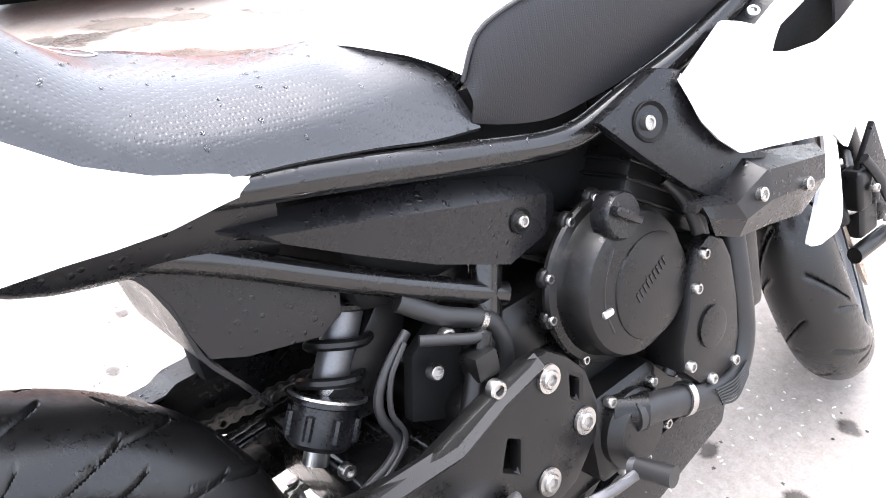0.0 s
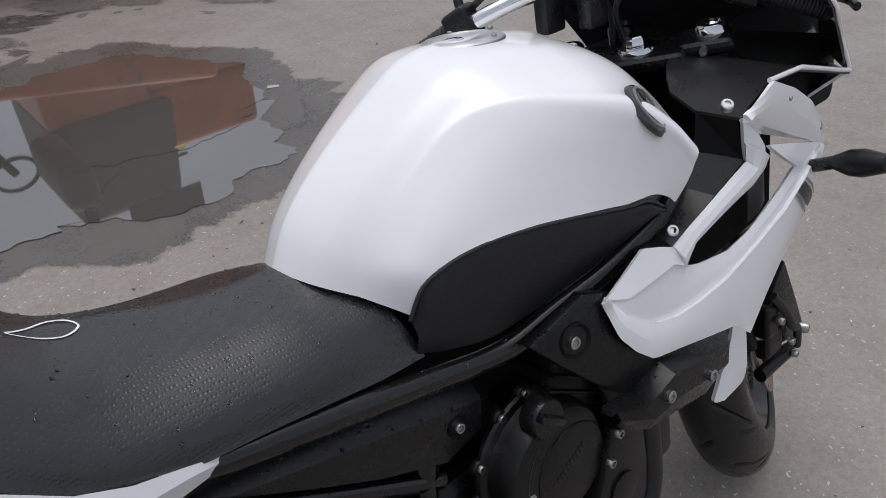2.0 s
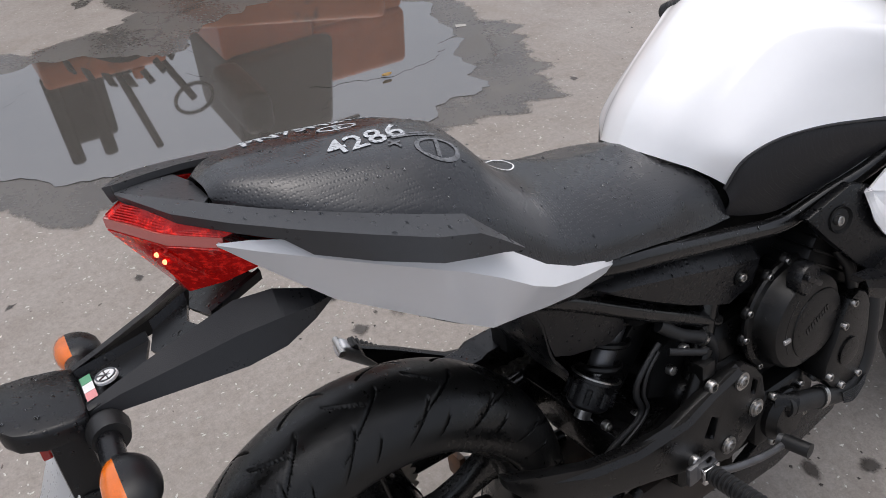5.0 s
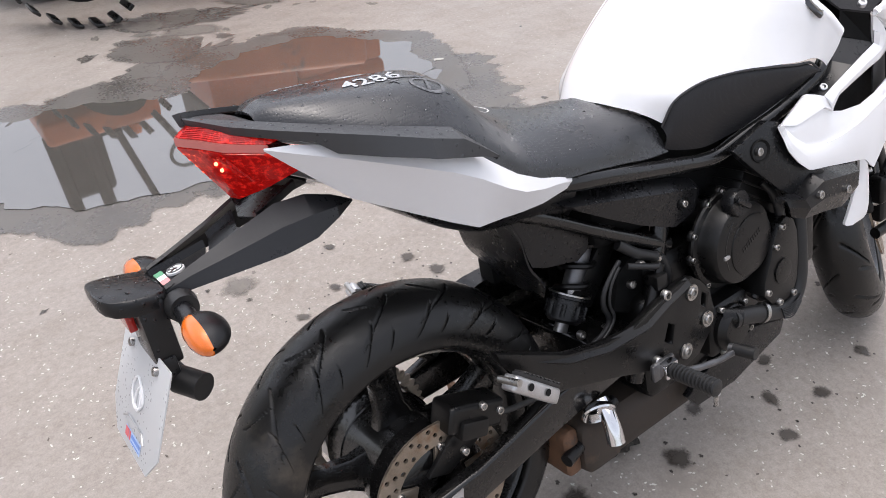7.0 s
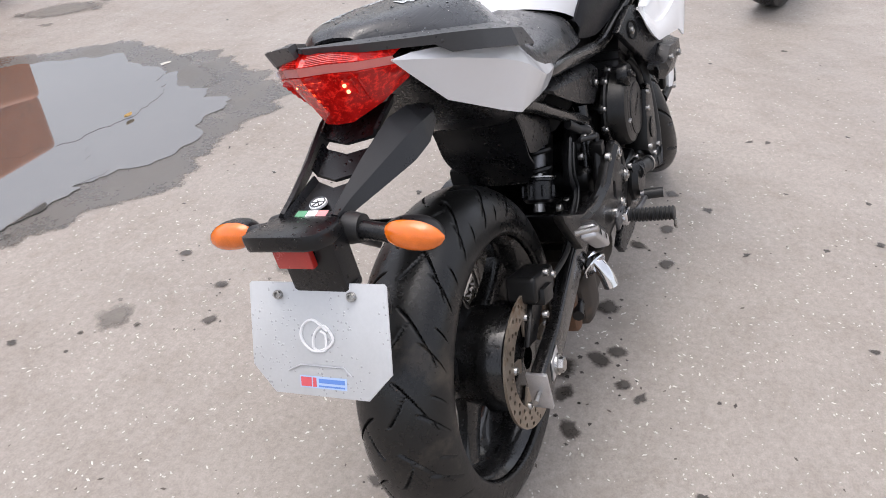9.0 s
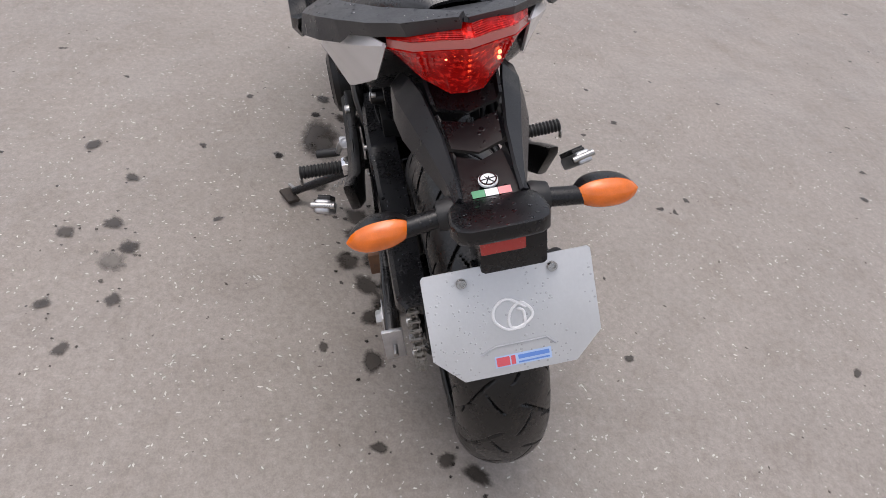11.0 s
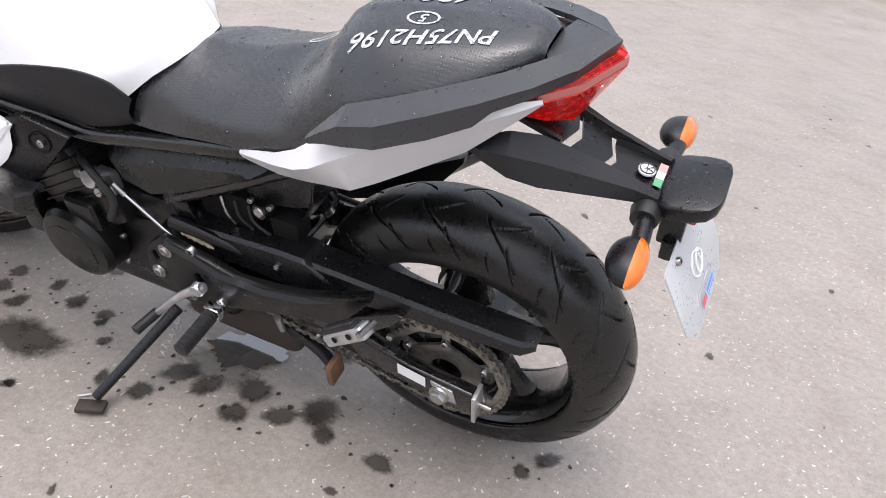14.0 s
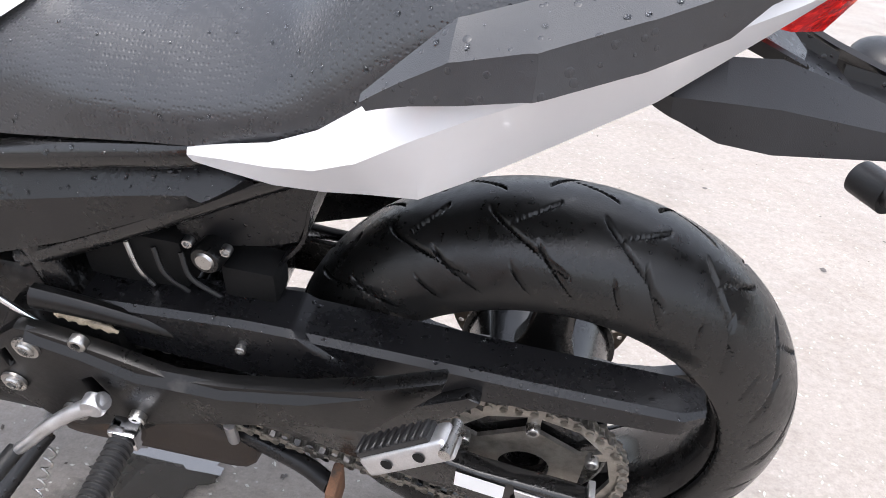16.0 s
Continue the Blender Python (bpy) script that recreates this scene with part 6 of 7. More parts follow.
part("ring_edge", lathe([(0.0385, -0.001), (0.0425, -0.001), (0.0425, 0.002), (0.0385, 0.002)], shock_a.lerp(shock_b, 0.66), sd, 28, True), STEEL, shock)
for k in range(8):
    a = 2 * math.pi * k / 8
    o = sd.orthogonal().normalized()
    d = math.cos(a) * o + math.sin(a) * sd.cross(o)
    c = shock_a.lerp(shock_b, 0.80)
    part("preload_lug", rod(c + d * 0.037 - sd * 0.012, c + d * 0.037 + sd * 0.012, 0.005, 8), PLASTIC, shock)
part("upper_hose_pipe", tube([(0.453, -0.130, 0.570), (0.488, -0.140, 0.540), (0.520, -0.146, 0.522), (0.546, -0.148, 0.505), (0.556, -0.148, 0.470), (0.548, -0.146, 0.432)], 0.0105, 12, 40), HOSE, bike, "black rubber breather pipe")
part("pipe_clip", lathe([(0.0105, -0.004), (0.013, -0.004), (0.013, 0.004), (0.0105, 0.004)], (0.533, -0.147, 0.514), (0.7, 0, -0.6), 16, True), STEEL, bike)
part("brake_line", tube([(0.455, -0.128, 0.535), (0.425, -0.132, 0.515), (0.405, -0.132, 0.490), (0.402, -0.132, 0.465), (0.412, -0.132, 0.435), (0.395, -0.134, 0.418), (0.350, -0.136, 0.405), (0.26, -0.15, 0.385), (0.14, -0.15, 0.40), (0.09, -0.135, 0.42)], 0.0055, 10, 60), HOSE, bike, "black brake hose")
part("sensor_wire", tube([(0.445, -0.138, 0.530), (0.42, -0.14, 0.505), (0.410, -0.14, 0.470), (0.418, -0.14, 0.440), (0.40, -0.142, 0.42), (0.36, -0.142, 0.40)], 0.0032, 8, 40), HOSE, bike)
part("master_cylinder", join(rod((0.508, -0.170, 0.488), (0.455, -0.176, 0.395), 0.0125, 14), block(0.490, 0.520, -0.19, -0.155, 0.470, 0.500, 0.006), rod((0.512, -0.172, 0.496), (0.520, -0.172, 0.512), 0.008, 10)), ENGINE, bike, "black rear brake master cylinder")
part("banjo_line", tube([(0.455, -0.15, 0.53), (0.478, -0.16, 0.522), (0.505, -0.17, 0.512), (0.518, -0.172, 0.510)], 0.006, 10, 20), HOSE, bike)
bolts(bike, [(0.486, -0.150, 0.520), (0.468, -0.140, 0.485), (0.425, -0.10, 0.40), (0.36, -0.105, 0.42)], (0, -1, 0.1), 0.0085, 0.009)
part("linkage_plate", slab([(0.33, 0.46), (0.42, 0.44), (0.47, 0.50), (0.50, 0.55), (0.46, 0.56), (0.40, 0.50)], -0.075, 0.02, 0.005), ENGINE, bike)
part("battery_cover", slab([(0.46, 0.50), (0.56, 0.56), (0.60, 0.54), (0.58, 0.44), (0.50, 0.40), (0.44, 0.43)], -0.115, 0.02, 0.006), DARK, bike)
# left: lock and wiring behind the shock
lock = part("helmet_lock", join(lathe([(0, 0.012), (0.015, 0.012), (0.017, 0.008), (0.017, -0.02)], (0.367, 0.120, 0.566), (0.1, 1, 0.1), 20)), ENGINE, bike, "round lock cylinder")
part("lock_face", lathe([(0, 0.015), (0.009, 0.015), (0.011, 0.012)], (0.367, 0.120, 0.566), (0.1, 1, 0.1), 16), STEEL, lock)
bolts(bike, [(0.385, 0.124, 0.585), (0.345, 0.124, 0.583)], (0, 1, 0.1), 0.006, 0.006)
part("junction_box", join(block(0.40, 0.52, 0.05, 0.115, 0.49, 0.57, 0.012), block(0.30, 0.36, 0.07, 0.118, 0.50, 0.55, 0.008)), DARK, bike)
for k in range(3):
    part("wire_loop", tube([(0.46 - 0.03 * k, 0.118, 0.56), (0.45 - 0.03 * k, 0.126, 0.53), (0.44 - 0.04 * k, 0.12, 0.50)], 0.003, 6, 14), HOSE if k else STEEL, bike)

# -- foot rests --
hole = [[(0.500, 0.405), (0.515, 0.395), (0.505, 0.360), (0.485, 0.375)], [(0.598, 0.425), (0.610, 0.415), (0.604, 0.392), (0.594, 0.400)]]
hanger = [(0.545, 0.470), (0.575, 0.468), (0.600, 0.448), (0.622, 0.420), (0.632, 0.375), (0.620, 0.335), (0.580, 0.300), (0.545, 0.292), (0.470, 0.322), (0.360, 0.365), (0.230, 0.410), (0.180, 0.435), (0.108, 0.535), (0.104, 0.555), (0.165, 0.520), (0.250, 0.470), (0.330, 0.448), (0.400, 0.437), (0.470, 0.455)]
for s in (-1, 1):
    plate_ob = part("foot_hanger", slab(hanger, lambda x, z, s=s: s * (0.203 + (0.010 if x < 0.2 else 0.0)), 0.022, 0.006, hole), ENGINE, bike, "black cast foot rest hanger", crisp=30)
    part("hanger_ridge", thick(sheet([[(x, s * 0.204, z), (x, s * 0.212, z + 0.008), (x, s * 0.196, z + 0.020)] for x, z in ((0.560, 0.452), (0.500, 0.440), (0.440, 0.420), (0.340, 0.425), (0.250, 0.450), (0.160, 0.500))]), 0.003), ENGINE, plate_ob, crisp=20)
    for x, z in ((0.566, 0.440), (0.605, 0.366), (0.539, 0.328)):
        part("hanger_bolt", join(bolt((x, s * 0.204, z), (0, s, 0), 0.0105, 0.009), lathe([(0, 0.004), (0.0155, 0.004), (0.016, 0.0)], (x, s * 0.204, z), (0, s, 0), 20)), STEEL, plate_ob, "bright hex-socket bolt")
    bolts(plate_ob, [(0.502, s * 0.196, 0.462), (0.455, s * 0.206, 0.350)], (0, s, 0), 0.0105, 0.009)
    # rider's peg
    a, b = Vector((0.463, s * 0.240, 0.339)), Vector((0.459, s * 0.352, 0.346))
    peg = part("rider_peg", tube([a, b], (lambda u: 0.0145 + 0.0014 * (1 if int(u * 24) % 2 else -1)), 14, 48, straight), HOSE, bike, "black ribbed rubber foot peg")
    part("peg_base", join(block(0.446, 0.480, s * 0.226 - 0.014, s * 0.226 + 0.014, 0.324, 0.354, 0.004), rod(a - (b - a) * 0.25, a, 0.008, 10)), CHROME, peg, "bright peg hinge")
    part("peg_plate", rod(a + Vector((0.004, 0, -0.014)), b + Vector((0.004, 0, -0.014)), 0.004, 8), ALUMINIUM, peg)
    part("peg_feeler", rod(b + Vector((-0.006, 0, -0.012)), b + Vector((-0.006, 0, -0.030)), 0.0045, 8), STEEL, peg)
    # passenger's peg, folded along the hanger
    c = Matrix.Translation((0.130, s * 0.256, 0.496)) @ Matrix.Rotation(radians(42), 4, "Y") @ Matrix.Rotation(radians(12 * s), 4, "X")
    fold = part("passenger_peg", turned(block(-0.054, 0.052, -0.016, 0.016, -0.014, 0.011, 0.007, 3), c), ALUMINIUM, bike, "polished folded passenger foot peg")
    part("peg_rubber", turned(block(-0.040, 0.050, -0.013, 0.013, 0.010, 0.017, 0.003), c), HOSE, fold)
    for k in range(9):
        part("peg_rib", turned(block(-0.036 + 0.010 * k, -0.031 + 0.010 * k, -0.0125, 0.0125, 0.016, 0.020, 0.001, 1), c), HOSE, fold)
    part("peg_pin", turned(rod((-0.052, -0.022, 0), (-0.052, 0.022, 0), 0.006, 10), c), STEEL, fold)
    # Flat dark discs paint the shade of two holes.
    for x in (-0.02, 0.02):
        part("peg_hole", turned(lathe([(0, 0.0005), (0.006, 0.0005)], (x, s * 0.0172, 0), (0, s, 0), 14), c), DARK, fold)
# brake pedal and gear lever
part("brake_pedal", join(tube([(0.46, -0.215, 0.345), (0.50, -0.225, 0.312), (0.58, -0.235, 0.290), (0.65, -0.240, 0.285)], 0.0070, 10, 24), rod((0.645, -0.225, 0.288), (0.655, -0.275, 0.288), 0.0105, 12), block(0.43, 0.49, -0.222, -0.210, 0.320, 0.355, 0.005)), DULLALLOY, bike, "dull alloy brake pedal")
part("pedal_rubber", rod((0.648, -0.235, 0.288), (0.657, -0.285, 0.288), 0.0125, 12), HOSE, bike)
part("gear_lever", join(tube([(0.456, 0.186, 0.388), (0.476, 0.189, 0.374), (0.500, 0.192, 0.357), (0.530, 0.200, 0.332), (0.556, 0.206, 0.303), (0.580, 0.212, 0.280)], (lambda u: 0.0105 - 0.004 * u), 10, 24), lathe([(0, 0.007), (0.012, 0.007), (0.014, 0.004), (0.014, -0.008)], (0.467, 0.190, 0.381), (0, 1, 0), 20)), ALUMINIUM, bike, "bent aluminium gear lever")
part("gear_toe", rod((0.578, 0.208, 0.282), (0.588, 0.262, 0.280), 0.0105, 12), HOSE, bike)
# caliper
cal = part("rear_caliper", turned(join(block(-0.055, 0.055, -0.030, 0.030, -0.024, 0.024, 0.010, 3), block(-0.035, 0.02, -0.040, 0.0, -0.032, 0.0, 0.008, 2)), Matrix.Translation((0.082, -0.128, 0.425)) @ Matrix.Rotation(radians(20), 4, "Y")), ENGINE, bike, "black rear brake caliper")
part("caliper_bracket", slab([(-0.02, 0.36), (0.02, 0.345), (0.12, 0.39), (0.11, 0.43), (0.04, 0.41)], -0.142, 0.012, 0.004), ENGINE, cal)
bolts(cal, [(0.045, -0.16, 0.385), (0.125, -0.158, 0.415), (0.095, -0.158, 0.44)], (0, -1, 0), 0.007, 0.006)

# -- stands --
stand = part("side_stand", tube([(0.592, 0.150, 0.222), (0.605, 0.178, 0.206), (0.640, 0.262, 0.162), (0.676, 0.350, 0.118)], lambda u: 0.0125 - 0.002 * u, 14, 30), PLASTIC, bike, "black side stand, swung out")
part("stand_foot", turned(block(-0.034, 0.024, -0.016, 0.016, -0.005, 0.006, 0.004), Matrix.Translation((0.685, 0.368, 0.1035)) @ Matrix.Rotation(radians(LEAN), 4, "X") @ Matrix.Rotation(radians(25), 4, "Z")), OLDIRON, stand, "worn steel foot")
part("stand_spring", tube([(0.575 + 0.006 * math.cos(k * 0.9), 0.168 + 0.0016 * k, 0.218 - 0.0008 * k + 0.005 * math.sin(k * 0.9)) for k in range(50)], 0.0014, 6, 160), STEEL, stand)
part("stand_hook", rod((0.670, 0.340, 0.124), (0.712, 0.362, 0.116), 0.0045, 8), STEEL, stand)
part("centre_stand", join(tube([(0.42, 0.105, 0.245), (0.36, 0.125, 0.235), (0.28, 0.150, 0.235), (0.235, 0.175, 0.240)], 0.0135, 12, 24), tube([(0.42, -0.105, 0.245), (0.35, -0.12, 0.225), (0.26, -0.14, 0.215)], 0.0135, 12, 24), rod((0.36, -0.12, 0.228), (0.36, 0.12, 0.236), 0.012, 12)), PLASTIC, bike, "black folded centre stand")
part("stand_pad", block(0.222, 0.236, 0.155, 0.205, 0.212, 0.268, 0.004), RUST, bike, "rusty stand end plate")
part("stand_spring_lug", rod((0.375, 0.14, 0.24), (0.372, 0.15, 0.29), 0.008, 10), ALUMINIUM, bike)

# -- fairing --
def along(points, n):
    """n + 1 points at even steps along a polyline."""
    p = [Vector(q) for q in points]
    d = [0.0]
    for a, b in zip(p, p[1:]):
        d.append(d[-1] + (b - a).length)
    out = []
    for k in range(n + 1):
        u = d[-1] * k / n
        m = max(m for m in range(len(p) - 1) if d[m] <= u + 1e-9)
        out.append(p[m].lerp(p[m + 1], min(1, (u - d[m]) / max(1e-9, d[m + 1] - d[m]))))
    return out


def facet(a, b, s, n=36, m=4, bulge=0.0):
    """A face of the fairing between two edge lines, pushed out a little in the middle."""
    g = []
    for p, q in zip(along(a, n), along(b, n)):
        g.append([Vector((r.x, s * (r.y + bulge * math.sin(math.pi * k / m)), r.z)) for k, r in ((k, p.lerp(q, k / m)) for k in range(m + 1))])
    return thick(sheet(g), 0.006 * s)


TIP, CORNER, NOTCH, HORN, NOSE = (0.783, 0.231, 0.687), (0.848, 0.238, 0.727), (0.897, 0.249, 0.710), (1.018, 0.277, 0.835), (1.262, 0.258, 0.722)
hem = [(0.783, 0.231, 0.687), (0.788, 0.246, 0.640), (0.808, 0.253, 0.612), (0.834, 0.259, 0.589), (0.880, 0.266, 0.582), (0.935, 0.274, 0.572), (0.992, 0.281, 0.562), (1.017, 0.286, 0.536), (1.050, 0.288, 0.575), (1.098, 0.284, 0.606), (1.140, 0.280, 0.628), (1.174, 0.277, 0.650), (1.206, 0.274, 0.668), (1.252, 0.263, 0.690), NOSE]
fold = [TIP, (0.802, 0.245, 0.660), (0.838, 0.253, 0.632), (0.880, 0.262, 0.624), (0.925, 0.270, 0.628), (0.970, 0.279, 0.640), (1.026, 0.287, 0.662), (1.103, 0.289, 0.685), (1.160, 0.285, 0.706), (1.210, 0.275, 0.717), NOSE]
ridge_line = [TIP, (0.812, 0.244, 0.679), (0.884, 0.256, 0.692), (0.910, 0.256, 0.679)]
slot_low = [(0.910, 0.256, 0.679), (0.939, 0.262, 0.671), (0.988, 0.273, 0.670), (1.029, 0.279, 0.682), (1.069, 0.282, 0.698), (1.113, 0.283, 0.715), (1.148, 0.280, 0.727)]
slot_high = [(0.910, 0.256, 0.679), (0.929, 0.255, 0.704), (0.972, 0.264, 0.722), (1.014, 0.272, 0.738), (1.042, 0.275, 0.745), (1.067, 0.276, 0.757), (1.074, 0.278, 0.770)]
bar_top = [NOTCH, (0.934, 0.254, 0.726), (0.981, 0.263, 0.750), (1.036, 0.270, 0.774), (1.030, 0.272, 0.800)]
for s in (-1, 1):
    fair = part("fairing_side", join(
        facet(fold, hem, s, 60, 4, 0.003),
        facet([TIP, *ridge_line[1:], *slot_low[1:], NOSE], fold, s, 60, 4, 0.002),
        facet([TIP, CORNER, NOTCH], ridge_line, s, 24, 3),
        facet(slot_high, bar_top, s, 40, 4, 0.007),
        facet([(1.074, 0.278, 0.770), (1.071, 0.279, 0.783), (1.055, 0.278, 0.804), HORN], [(1.036, 0.270, 0.774), (1.030, 0.272, 0.800), (1.024, 0.275, 0.820), HORN], s, 16, 2),
        facet([(1.077, 0.280, 0.777), (1.108, 0.281, 0.754), (1.148, 0.280, 0.727)], [(1.071, 0.279, 0.783), (1.160, 0.274, 0.756), NOSE], s, 16, 2),
        facet([HORN, (1.10, 0.268, 0.797), NOSE], [(1.055, 0.278, 0.804), (1.110, 0.256, 0.782), NOSE], s, 16, 2),
        facet([HORN, (1.048, 0.279, 0.848), (1.080, 0.280, 0.863), (1.135, 0.279, 0.839), (1.191, 0.274, 0.806), (1.245, 0.262, 0.765), NOSE], [HORN, (1.10, 0.268, 0.797), NOSE], s, 36, 4, 0.004)),
        WHITE, bike, "pearl white faceted half-fairing side with a slot", crisp=9)
    # striped decal across the lower facet
    low_edge, top_edge = along(hem, 240), along(fold, 240)
    for u0, u1, mat in ((0.0, 0.13, GLASS), (0.24, 0.76, SATIN), (0.87, 1.0, GLASS)):
        g = [[Vector((p.x, s * (p.y + 0.0090 + 0.0035 * math.sin(math.pi * min(1, max(0, v)))), p.z)) for v, p in ((v, top_edge[round(176 + 18 * u)].lerp(low_edge[round(194 + 15 * u)], v)) for v in (-0.02, 0.2, 0.4, 0.6, 0.8, 0.98))] for u in (u0, u1)]
        part("stripe", thick(sheet(g), 0.0006), mat, fair, "dark stripe decal")
    part("lower_strip", thick(sheet(skin([[(x0, 0.203 * s, z0), ((x0 + x1) / 2, 0.207 * s, (z0 + z1) / 2), (x1, 0.203 * s, z1)] for x0, z0, x1, z1 in (
        (1.008, 0.545, 1.036, 0.535), (1.010, 0.500, 1.044, 0.495), (0.992, 0.462, 1.048, 0.450), (0.976, 0.432, 1.047, 0.418), (0.964, 0.411, 1.034, 0.400), (0.968, 0.404, 1.000, 0.398))], 24, 4)), 0.006), WHITE, fair, "white edge strip under the fairing")
    # Added dark sheet closes the slot so that its inside looks dark.
    part("slot_liner", thick(sheet([[(0.900, 0.228 * s, 0.645), (0.905, 0.228 * s, 0.712)], [(0.960, 0.228 * s, 0.635), (0.975, 0.230 * s, 0.748)], [(1.035, 0.230 * s, 0.640), (1.035, 0.232 * s, 0.774)], [(1.165, 0.232 * s, 0.650), (1.165, 0.232 * s, 0.772)]]), 0.004), DARK, fair, "added black sheet that keeps the inside of the slot dark")
    part("slot_bracket", thick(sheet([[(1.075, 0.250 * s, 0.668), (1.082, 0.246 * s, 0.728)], [(1.105, 0.252 * s, 0.672), (1.112, 0.248 * s, 0.745)], [(1.128, 0.246 * s, 0.680), (1.130, 0.242 * s, 0.748)]]), 0.004), DULLALLOY, fair, "dull alloy bracket inside the slot")
    inner = part("fairing_inner", thick(sheet([[(0.972, 0.200 * s, 0.874), (0.994, 0.222 * s, 0.847)], [(1.01, 0.165 * s, 0.878), (1.016, 0.274 * s, 0.836)], [(1.07, 0.12 * s, 0.876), (1.078, 0.277 * s, 0.862)], [(1.17, 0.06 * s, 0.868), (1.17, 0.272 * s, 0.853)], [(1.33, 0.03 * s, 0.85), (1.33, 0.268 * s, 0.806)]]), 0.004), SATIN, bike, "matt black fairing inner panel", crisp=20)
    part("inner_drop", thick(sheet([[(0.994, 0.222 * s, 0.846), (0.985, 0.225 * s, 0.80)], [(1.016, 0.270 * s, 0.834), (1.034, 0.268 * s, 0.776)]]), 0.004), DARK, inner)
    part("inner_strip", thick(sheet([[(0.985, 0.220 * s, 0.800), (1.034, 0.270 * s, 0.776)], [(0.958, 0.224 * s, 0.760), (0.975, 0.262 * s, 0.749)], [(0.905, 0.215 * s, 0.718), (0.897, 0.250 * s, 0.711)], [(0.860, 0.212 * s, 0.705), (0.850, 0.236 * s, 0.722)]]), 0.004), SATIN, inner, crisp=20)
    bolts(inner, [(0.912, 0.240 * s, 0.722), (1.006, 0.262 * s, 0.853)], (-0.3, 0.5 * s, 0.8), 0.0085, 0.004, "push_pin", ALUMINIUM)
    bolts(fair, [(1.125, 0.281 * s, 0.830), (1.245, 0.266 * s, 0.752)], (0.1, s, 0.3), 0.006, 0.004, "fairing_screw")
    low = part("frame_cover", slab([(0.655, 0.660), (0.735, 0.692), (0.768, 0.682), (0.776, 0.650), (0.790, 0.615), (0.828, 0.582), (0.851, 0.568), (0.800, 0.535), (0.774, 0.540), (0.740, 0.566), (0.695, 0.614)], lambda x, z, s=s: s * (0.190 + 0.20 * (x - 0.707) + 0.13 * (0.645 - z)), 0.016, 0.004), PLASTIC, bike, "matt black frame cover", crisp=24)
    part("lower_flare", thick(sheet(skin([[(x, y * s, z) for x, y, z in row] for row in (
        [(0.723, 0.212, 0.557), (0.727, 0.230, 0.553), (0.730, 0.234, 0.540), (0.745, 0.228, 0.514)],
        [(0.775, 0.210, 0.548), (0.760, 0.246, 0.546), (0.772, 0.249, 0.525), (0.775, 0.235, 0.501)],
        [(0.814, 0.214, 0.577), (0.814, 0.248, 0.563), (0.815, 0.251, 0.530), (0.830, 0.236, 0.494)],
        [(0.890, 0.216, 0.560), (0.872, 0.248, 0.552), (0.872, 0.251, 0.522), (0.892, 0.236, 0.482)],
        [(0.970, 0.214, 0.540), (0.932, 0.246, 0.541), (0.926, 0.248, 0.515), (0.918, 0.234, 0.488)])], 40, 9, straight, straight)), 0.010 * -s), PLASTIC, low, "angular lower flare", crisp=14)
    part("screw_well", lathe([(0, -0.002), (0.016, -0.002), (0.020, 0.002), (0.021, 0.0)], (0.711, 0.1925 * s, 0.645), (-0.2, s, 0.12), 24), DARK, low)
    bolts(low, [(0.707, 0.193 * s, 0.645), (0.797, 0.2515 * s, 0.543), (0.882, 0.2525 * s, 0.524)], (0, s, 0.10), 0.0078, 0.004)
    part("turn_signal_stem", join(rod((1.208, 0.262 * s, 0.702), (1.186, 0.328 * s, 0.728), 0.0095, 14), lathe([(0, 0), (0.011, 0.003), (0.018, 0.025), (0.019, 0.045), (0.012, 0.08), (0, 0.086)], (1.187, 0.322 * s, 0.726), (-0.12, s, 0.16), 20)), PLASTIC, bike, "black front turn signal")
    part("screen_rim", tube([(1.078, 0.279 * s, 0.864), (1.17, 0.274 * s, 0.855), (1.33, 0.268 * s, 0.808), (1.30, 0.268 * s, 0.86), (1.25, 0.282 * s, 0.913), (1.20, 0.25 * s, 1.0)], 0.0032, 8, 50, straight), WHITE, bike, "white fairing rim")
part("fairing_nose", thick(sheet([[(x, y, z) for y, x, z in ((-w, x0, z0), (-w * 0.6, x1, z1), (0, x2, z2), (w * 0.6, x1, z1), (w, x0, z0))] for w, x0, z0, x1, z1, x2, z2 in ((0.266, 1.33, 0.805, 1.42, 0.80, 1.46, 0.80), (0.20, 1.31, 0.76, 1.43, 0.74, 1.48, 0.73), (0.12, 1.28, 0.70, 1.38, 0.67, 1.42, 0.65))]), 0.005), WHITE, bike, "white fairing nose")
part("windscreen", thick(sheet([[(x, y, z) for y, x, z in ((-w, x0, z0), (-w * 0.6, x1, z1), (0, x2, z2), (w * 0.6, x1, z1), (w, x0, z0))] for w, x0, z0, x1, z1, x2, z2 in ((0.264, 1.33, 0.81, 1.43, 0.82, 1.46, 0.82), (0.278, 1.252, 0.912, 1.36, 0.95, 1.40, 0.96), (0.245, 1.205, 1.0, 1.29, 1.06, 1.33, 1.08), (0.17, 1.18, 1.06, 1.23, 1.12, 1.25, 1.14))]), 0.004), GLASS, bike, "smoked windscreen")
part("inner_shroud", block(1.14, 1.40, -0.21, 0.21, 0.74, 0.845, 0.02), DARK, bike, "black headlamp shroud")

# -- chalk writing and rain on the upper surfaces --
from mathutils.bvhtree import BVHTree


def surface(bms):
    verts, faces = [], []
    for ob in bms:
        k = len(verts)
        verts += [v.co.copy() for v in ob.data.vertices]
        faces += [[k + i for i in p.vertices] for p in ob.data.polygons]
    return BVHTree.FromPolygons(verts, faces)


seat_tree = surface([seat])


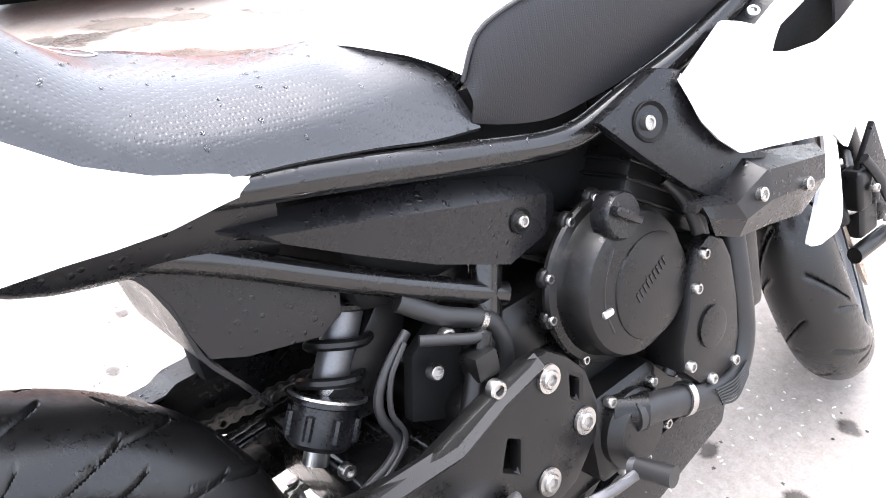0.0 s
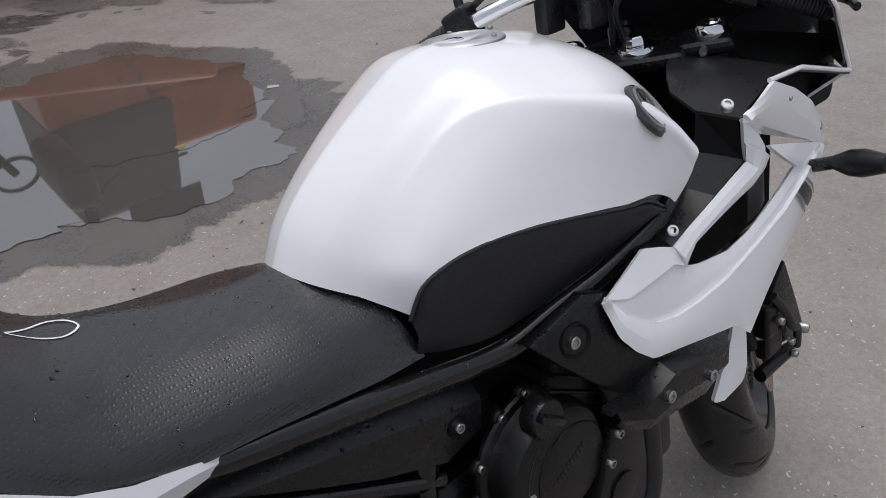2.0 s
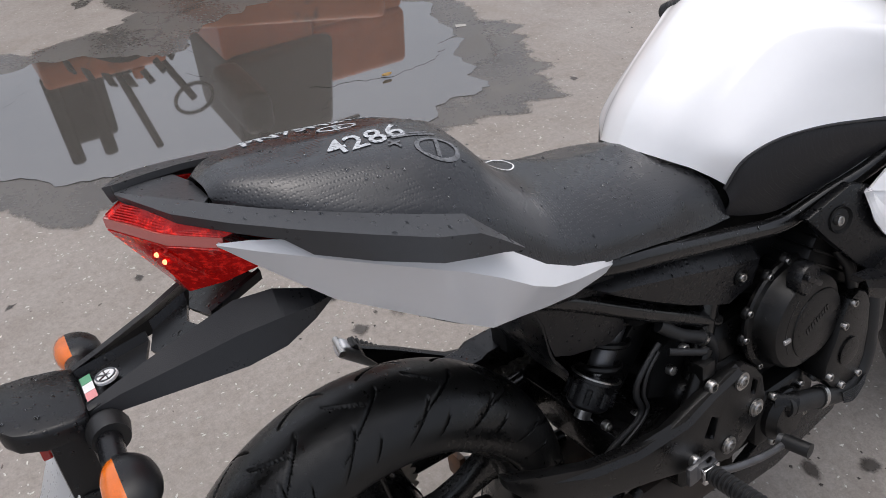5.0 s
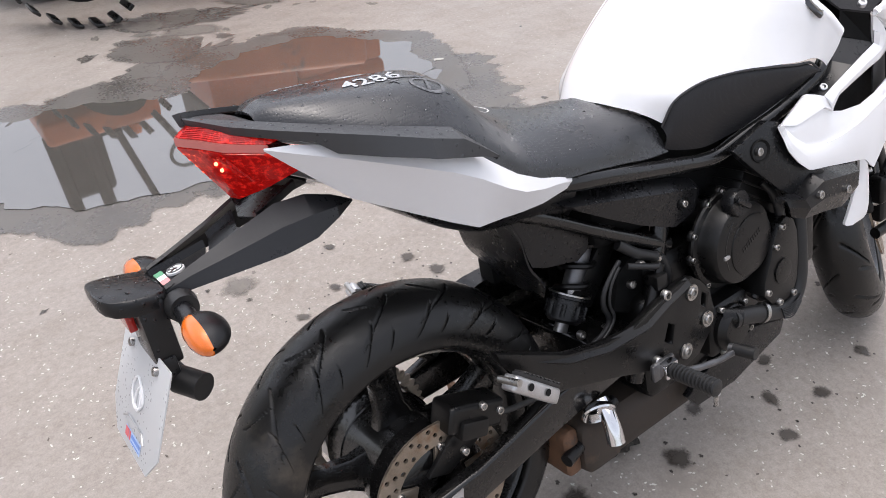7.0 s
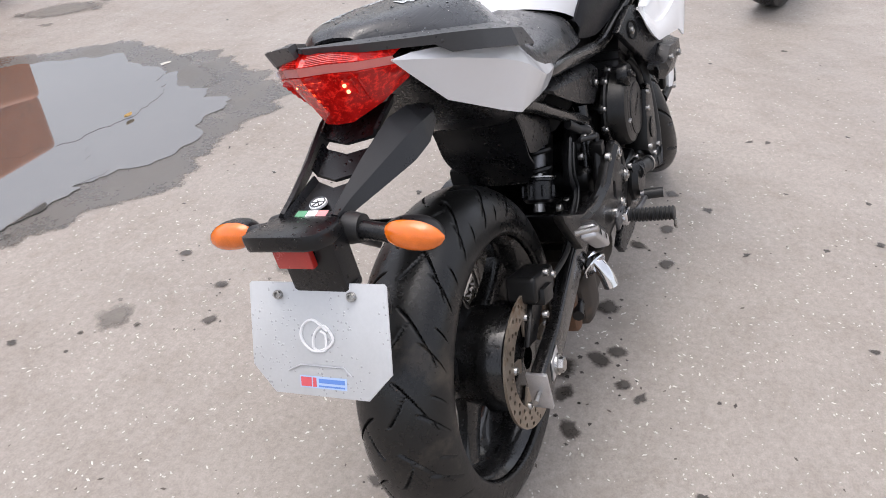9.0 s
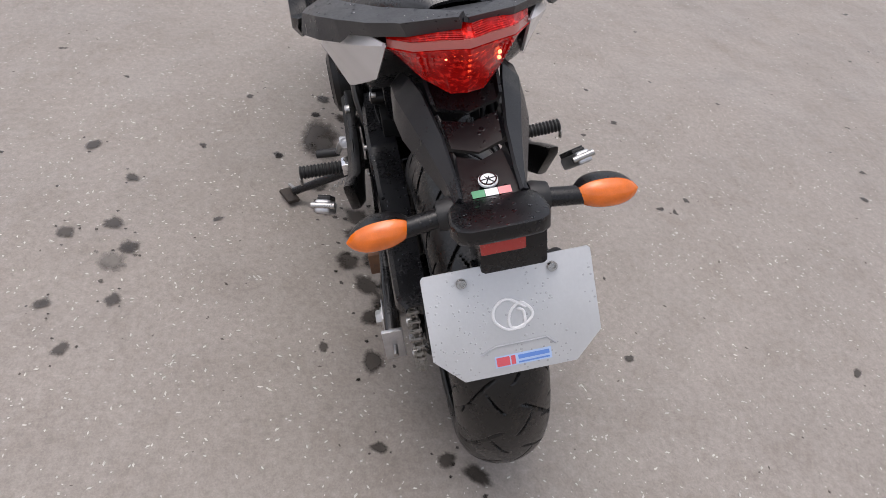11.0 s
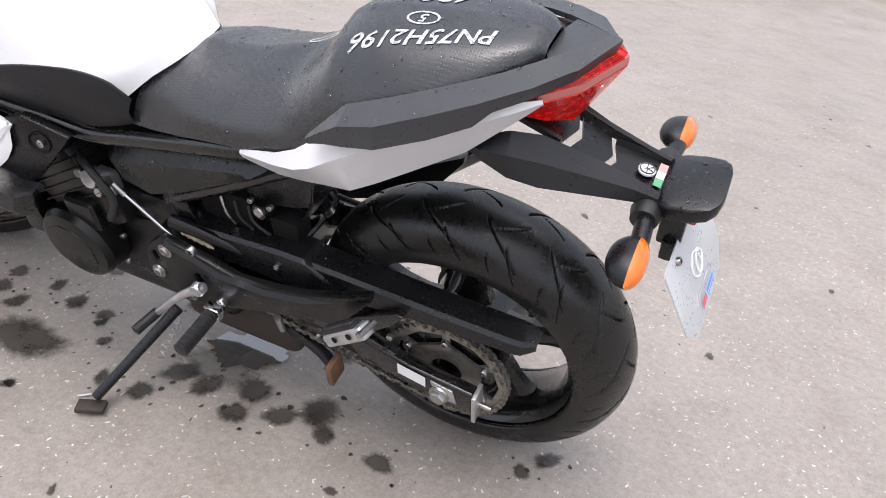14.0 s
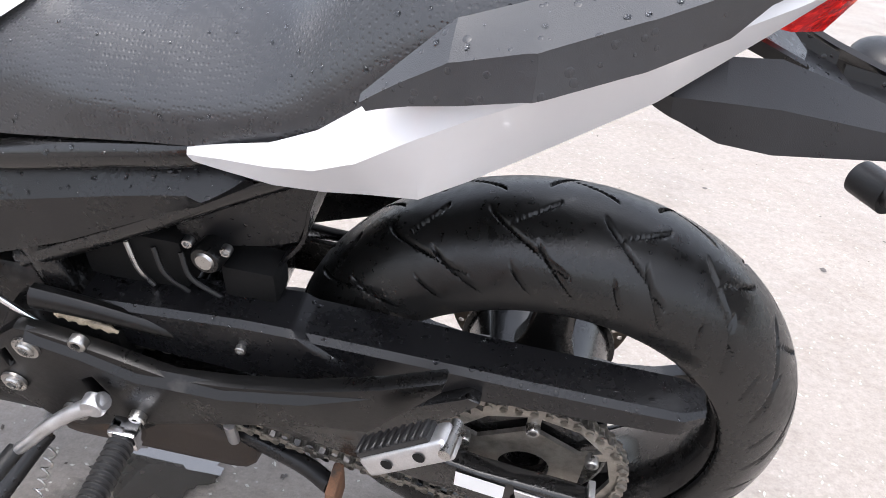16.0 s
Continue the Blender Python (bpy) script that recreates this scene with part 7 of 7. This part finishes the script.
def lay(bm, tree, lift=0.0008):
    """Drops a flat mesh onto a surface from above."""
    for v in bm.verts:
        hit = tree.ray_cast(Vector((v.co.x, v.co.y, 1.4)), Vector((0, 0, -1)))
        if not hit[0]:
            hit = tree.find_nearest(Vector((v.co.x, v.co.y, 0.9)))
        v.co = hit[0] + hit[1] * (lift + max(0, v.co.z))
    return bm


def chalk(text, x, y, size, turn, slant=0.0):
    bm = lettering(text, size, 0.0004, 0.0005)
    for v in bm.verts:
        v.co.x += 0.0016 * noise.noise(Vector((v.co.x * 60, v.co.y * 60, turn))) + 0.22 * v.co.y
        v.co.y += 0.0030 * noise.noise(Vector((v.co.x * 45, 7, turn)))
    bmesh.ops.subdivide_edges(bm, edges=[e for e in bm.edges if e.calc_length() > 0.012], cuts=1)
    turned(bm, Matrix.Translation((x, y, 0)) @ Matrix.Rotation(radians(turn), 4, "Z") @ Matrix.Shear("XZ", 4, (0, 0)))
    return lay(bm, seat_tree)


def write(bm):
    """Each chalk character is a piece of its own."""
    left = set(bm.verts)
    while left:
        one, todo = set(), [left.pop()]
        while todo:
            v = todo.pop()
            one.add(v)
            for q in (e.other_vert(v) for e in v.link_edges):
                if q in left:
                    left.discard(q)
                    todo.append(q)
        out = bmesh.new()
        made = {v: out.verts.new(v.co) for v in sorted(one, key=lambda v: v.index)}
        for face in bm.faces:
            if face.verts[0] in one:
                out.faces.new([made[v] for v in face.verts])
        part("chalk_writing", out, CHALK, seat, "white chalk auction marks")
    bm.free()


def chalk_line(points, r=0.0022, n=40):
    bm = tube([(x, y, 0) for x, y in points], r, 6, n)
    for v in bm.verts:
        v.co.z *= 0.3
    return lay(bm, seat_tree)


write(chalk("4286", 0.075, -0.037, 0.050, 8))
for bm in (
    chalk_line([(0.097, -0.041), (0.146, -0.043)], 0.0020),
    chalk_line([(0.100, -0.047), (0.151, -0.049)], 0.0020),
    chalk_line([(0.136 + 0.022 * math.cos(a), -0.079 + 0.018 * math.sin(a)) for a in (0.3 * k for k in range(23))], 0.0024),
    chalk_line([(0.143, -0.065), (0.130, -0.093)], 0.0024),
    chalk_line([(0.088, -0.062), (0.104, -0.058)], 0.0018), chalk_line([(0.094, -0.052), (0.099, -0.070)], 0.0018)):
    part("chalk_stroke", bm, FAINT, seat, "half rubbed out chalk stroke")
write(chalk("PN75H2196", 0.0565, 0.0615, 0.0385, 11))
write(chalk("5", 0.070, 0.025, 0.024, 6))
part("chalk_stroke", chalk_line([(0.070 + 0.022 * math.cos(a), 0.025 + 0.013 * math.sin(a)) for a in (0.3 * k for k in range(23))], 0.0017), CHALK, seat)
part("string_loop", chalk_line([(0.223, -0.026), (0.245, -0.029), (0.264, -0.026), (0.278, -0.014), (0.272, -0.003), (0.256, -0.002), (0.238, -0.013), (0.223, -0.025)], 0.0010, 60), STICKER, seat, "thin white string loop lying on the seat")


def beads(name, obs, n, size, seed, zmin=-9):
    rnd = random.Random(seed)
    tris = [(ob.data.vertices, p) for ob in obs for p in ob.data.polygons if p.normal.z > 0.25 and p.center.z > zmin]
    areas = [p.area for _, p in tris]
    bm = bmesh.new()
    for vs, p in rnd.choices(tris, areas, k=n):
        co = [vs[i].co for i in p.vertices]
        w = [rnd.random() for _ in co]
        c = sum((q * u for q, u in zip(co, w)), Vector()) / sum(w)
        r = size * rnd.uniform(0.35, 1.0) ** 1.5
        m = Matrix.Translation(c + p.normal * 0.0002) @ p.normal.to_track_quat("Z", "Y").to_matrix().to_4x4() @ Matrix.Rotation(rnd.random() * 6, 4, "Z")
        e = rnd.uniform(1, 1.5)
        rings = [[bm.verts.new(m @ Vector((r * e * q * math.cos(a), r * q * math.sin(a), r * h))) for a in (k * math.pi / 4 for k in range(8))] for q, h in ((1.0, 0.0), (0.8, 0.3), (0.4, 0.48))]
        top = bm.verts.new(m @ Vector((0, 0, r * 0.52)))
        for a, b in zip(rings, rings[1:]):
            for k in range(8):
                bm.faces.new((a[k], a[(k + 1) % 8], b[(k + 1) % 8], b[k]))
        for k in range(8):
            bm.faces.new((rings[-1][k], rings[-1][(k + 1) % 8], top))
    ob = part(name, bm, WATER, bike, "clear rain beads")
    ob["kind"] = "stuff"
    return ob


by = lambda *names: [o for o in bike.children_recursive if o.type == "MESH" and o.name.split(".")[0] in names]
beads("rain_film", [seat], 320, 0.0023, 3)
beads("rain_film", by("grab_rail", "tail_cover", "side_cover", "chain_guard", "frame_tube", "plate_lamp_cover"), 420, 0.0026, 4)
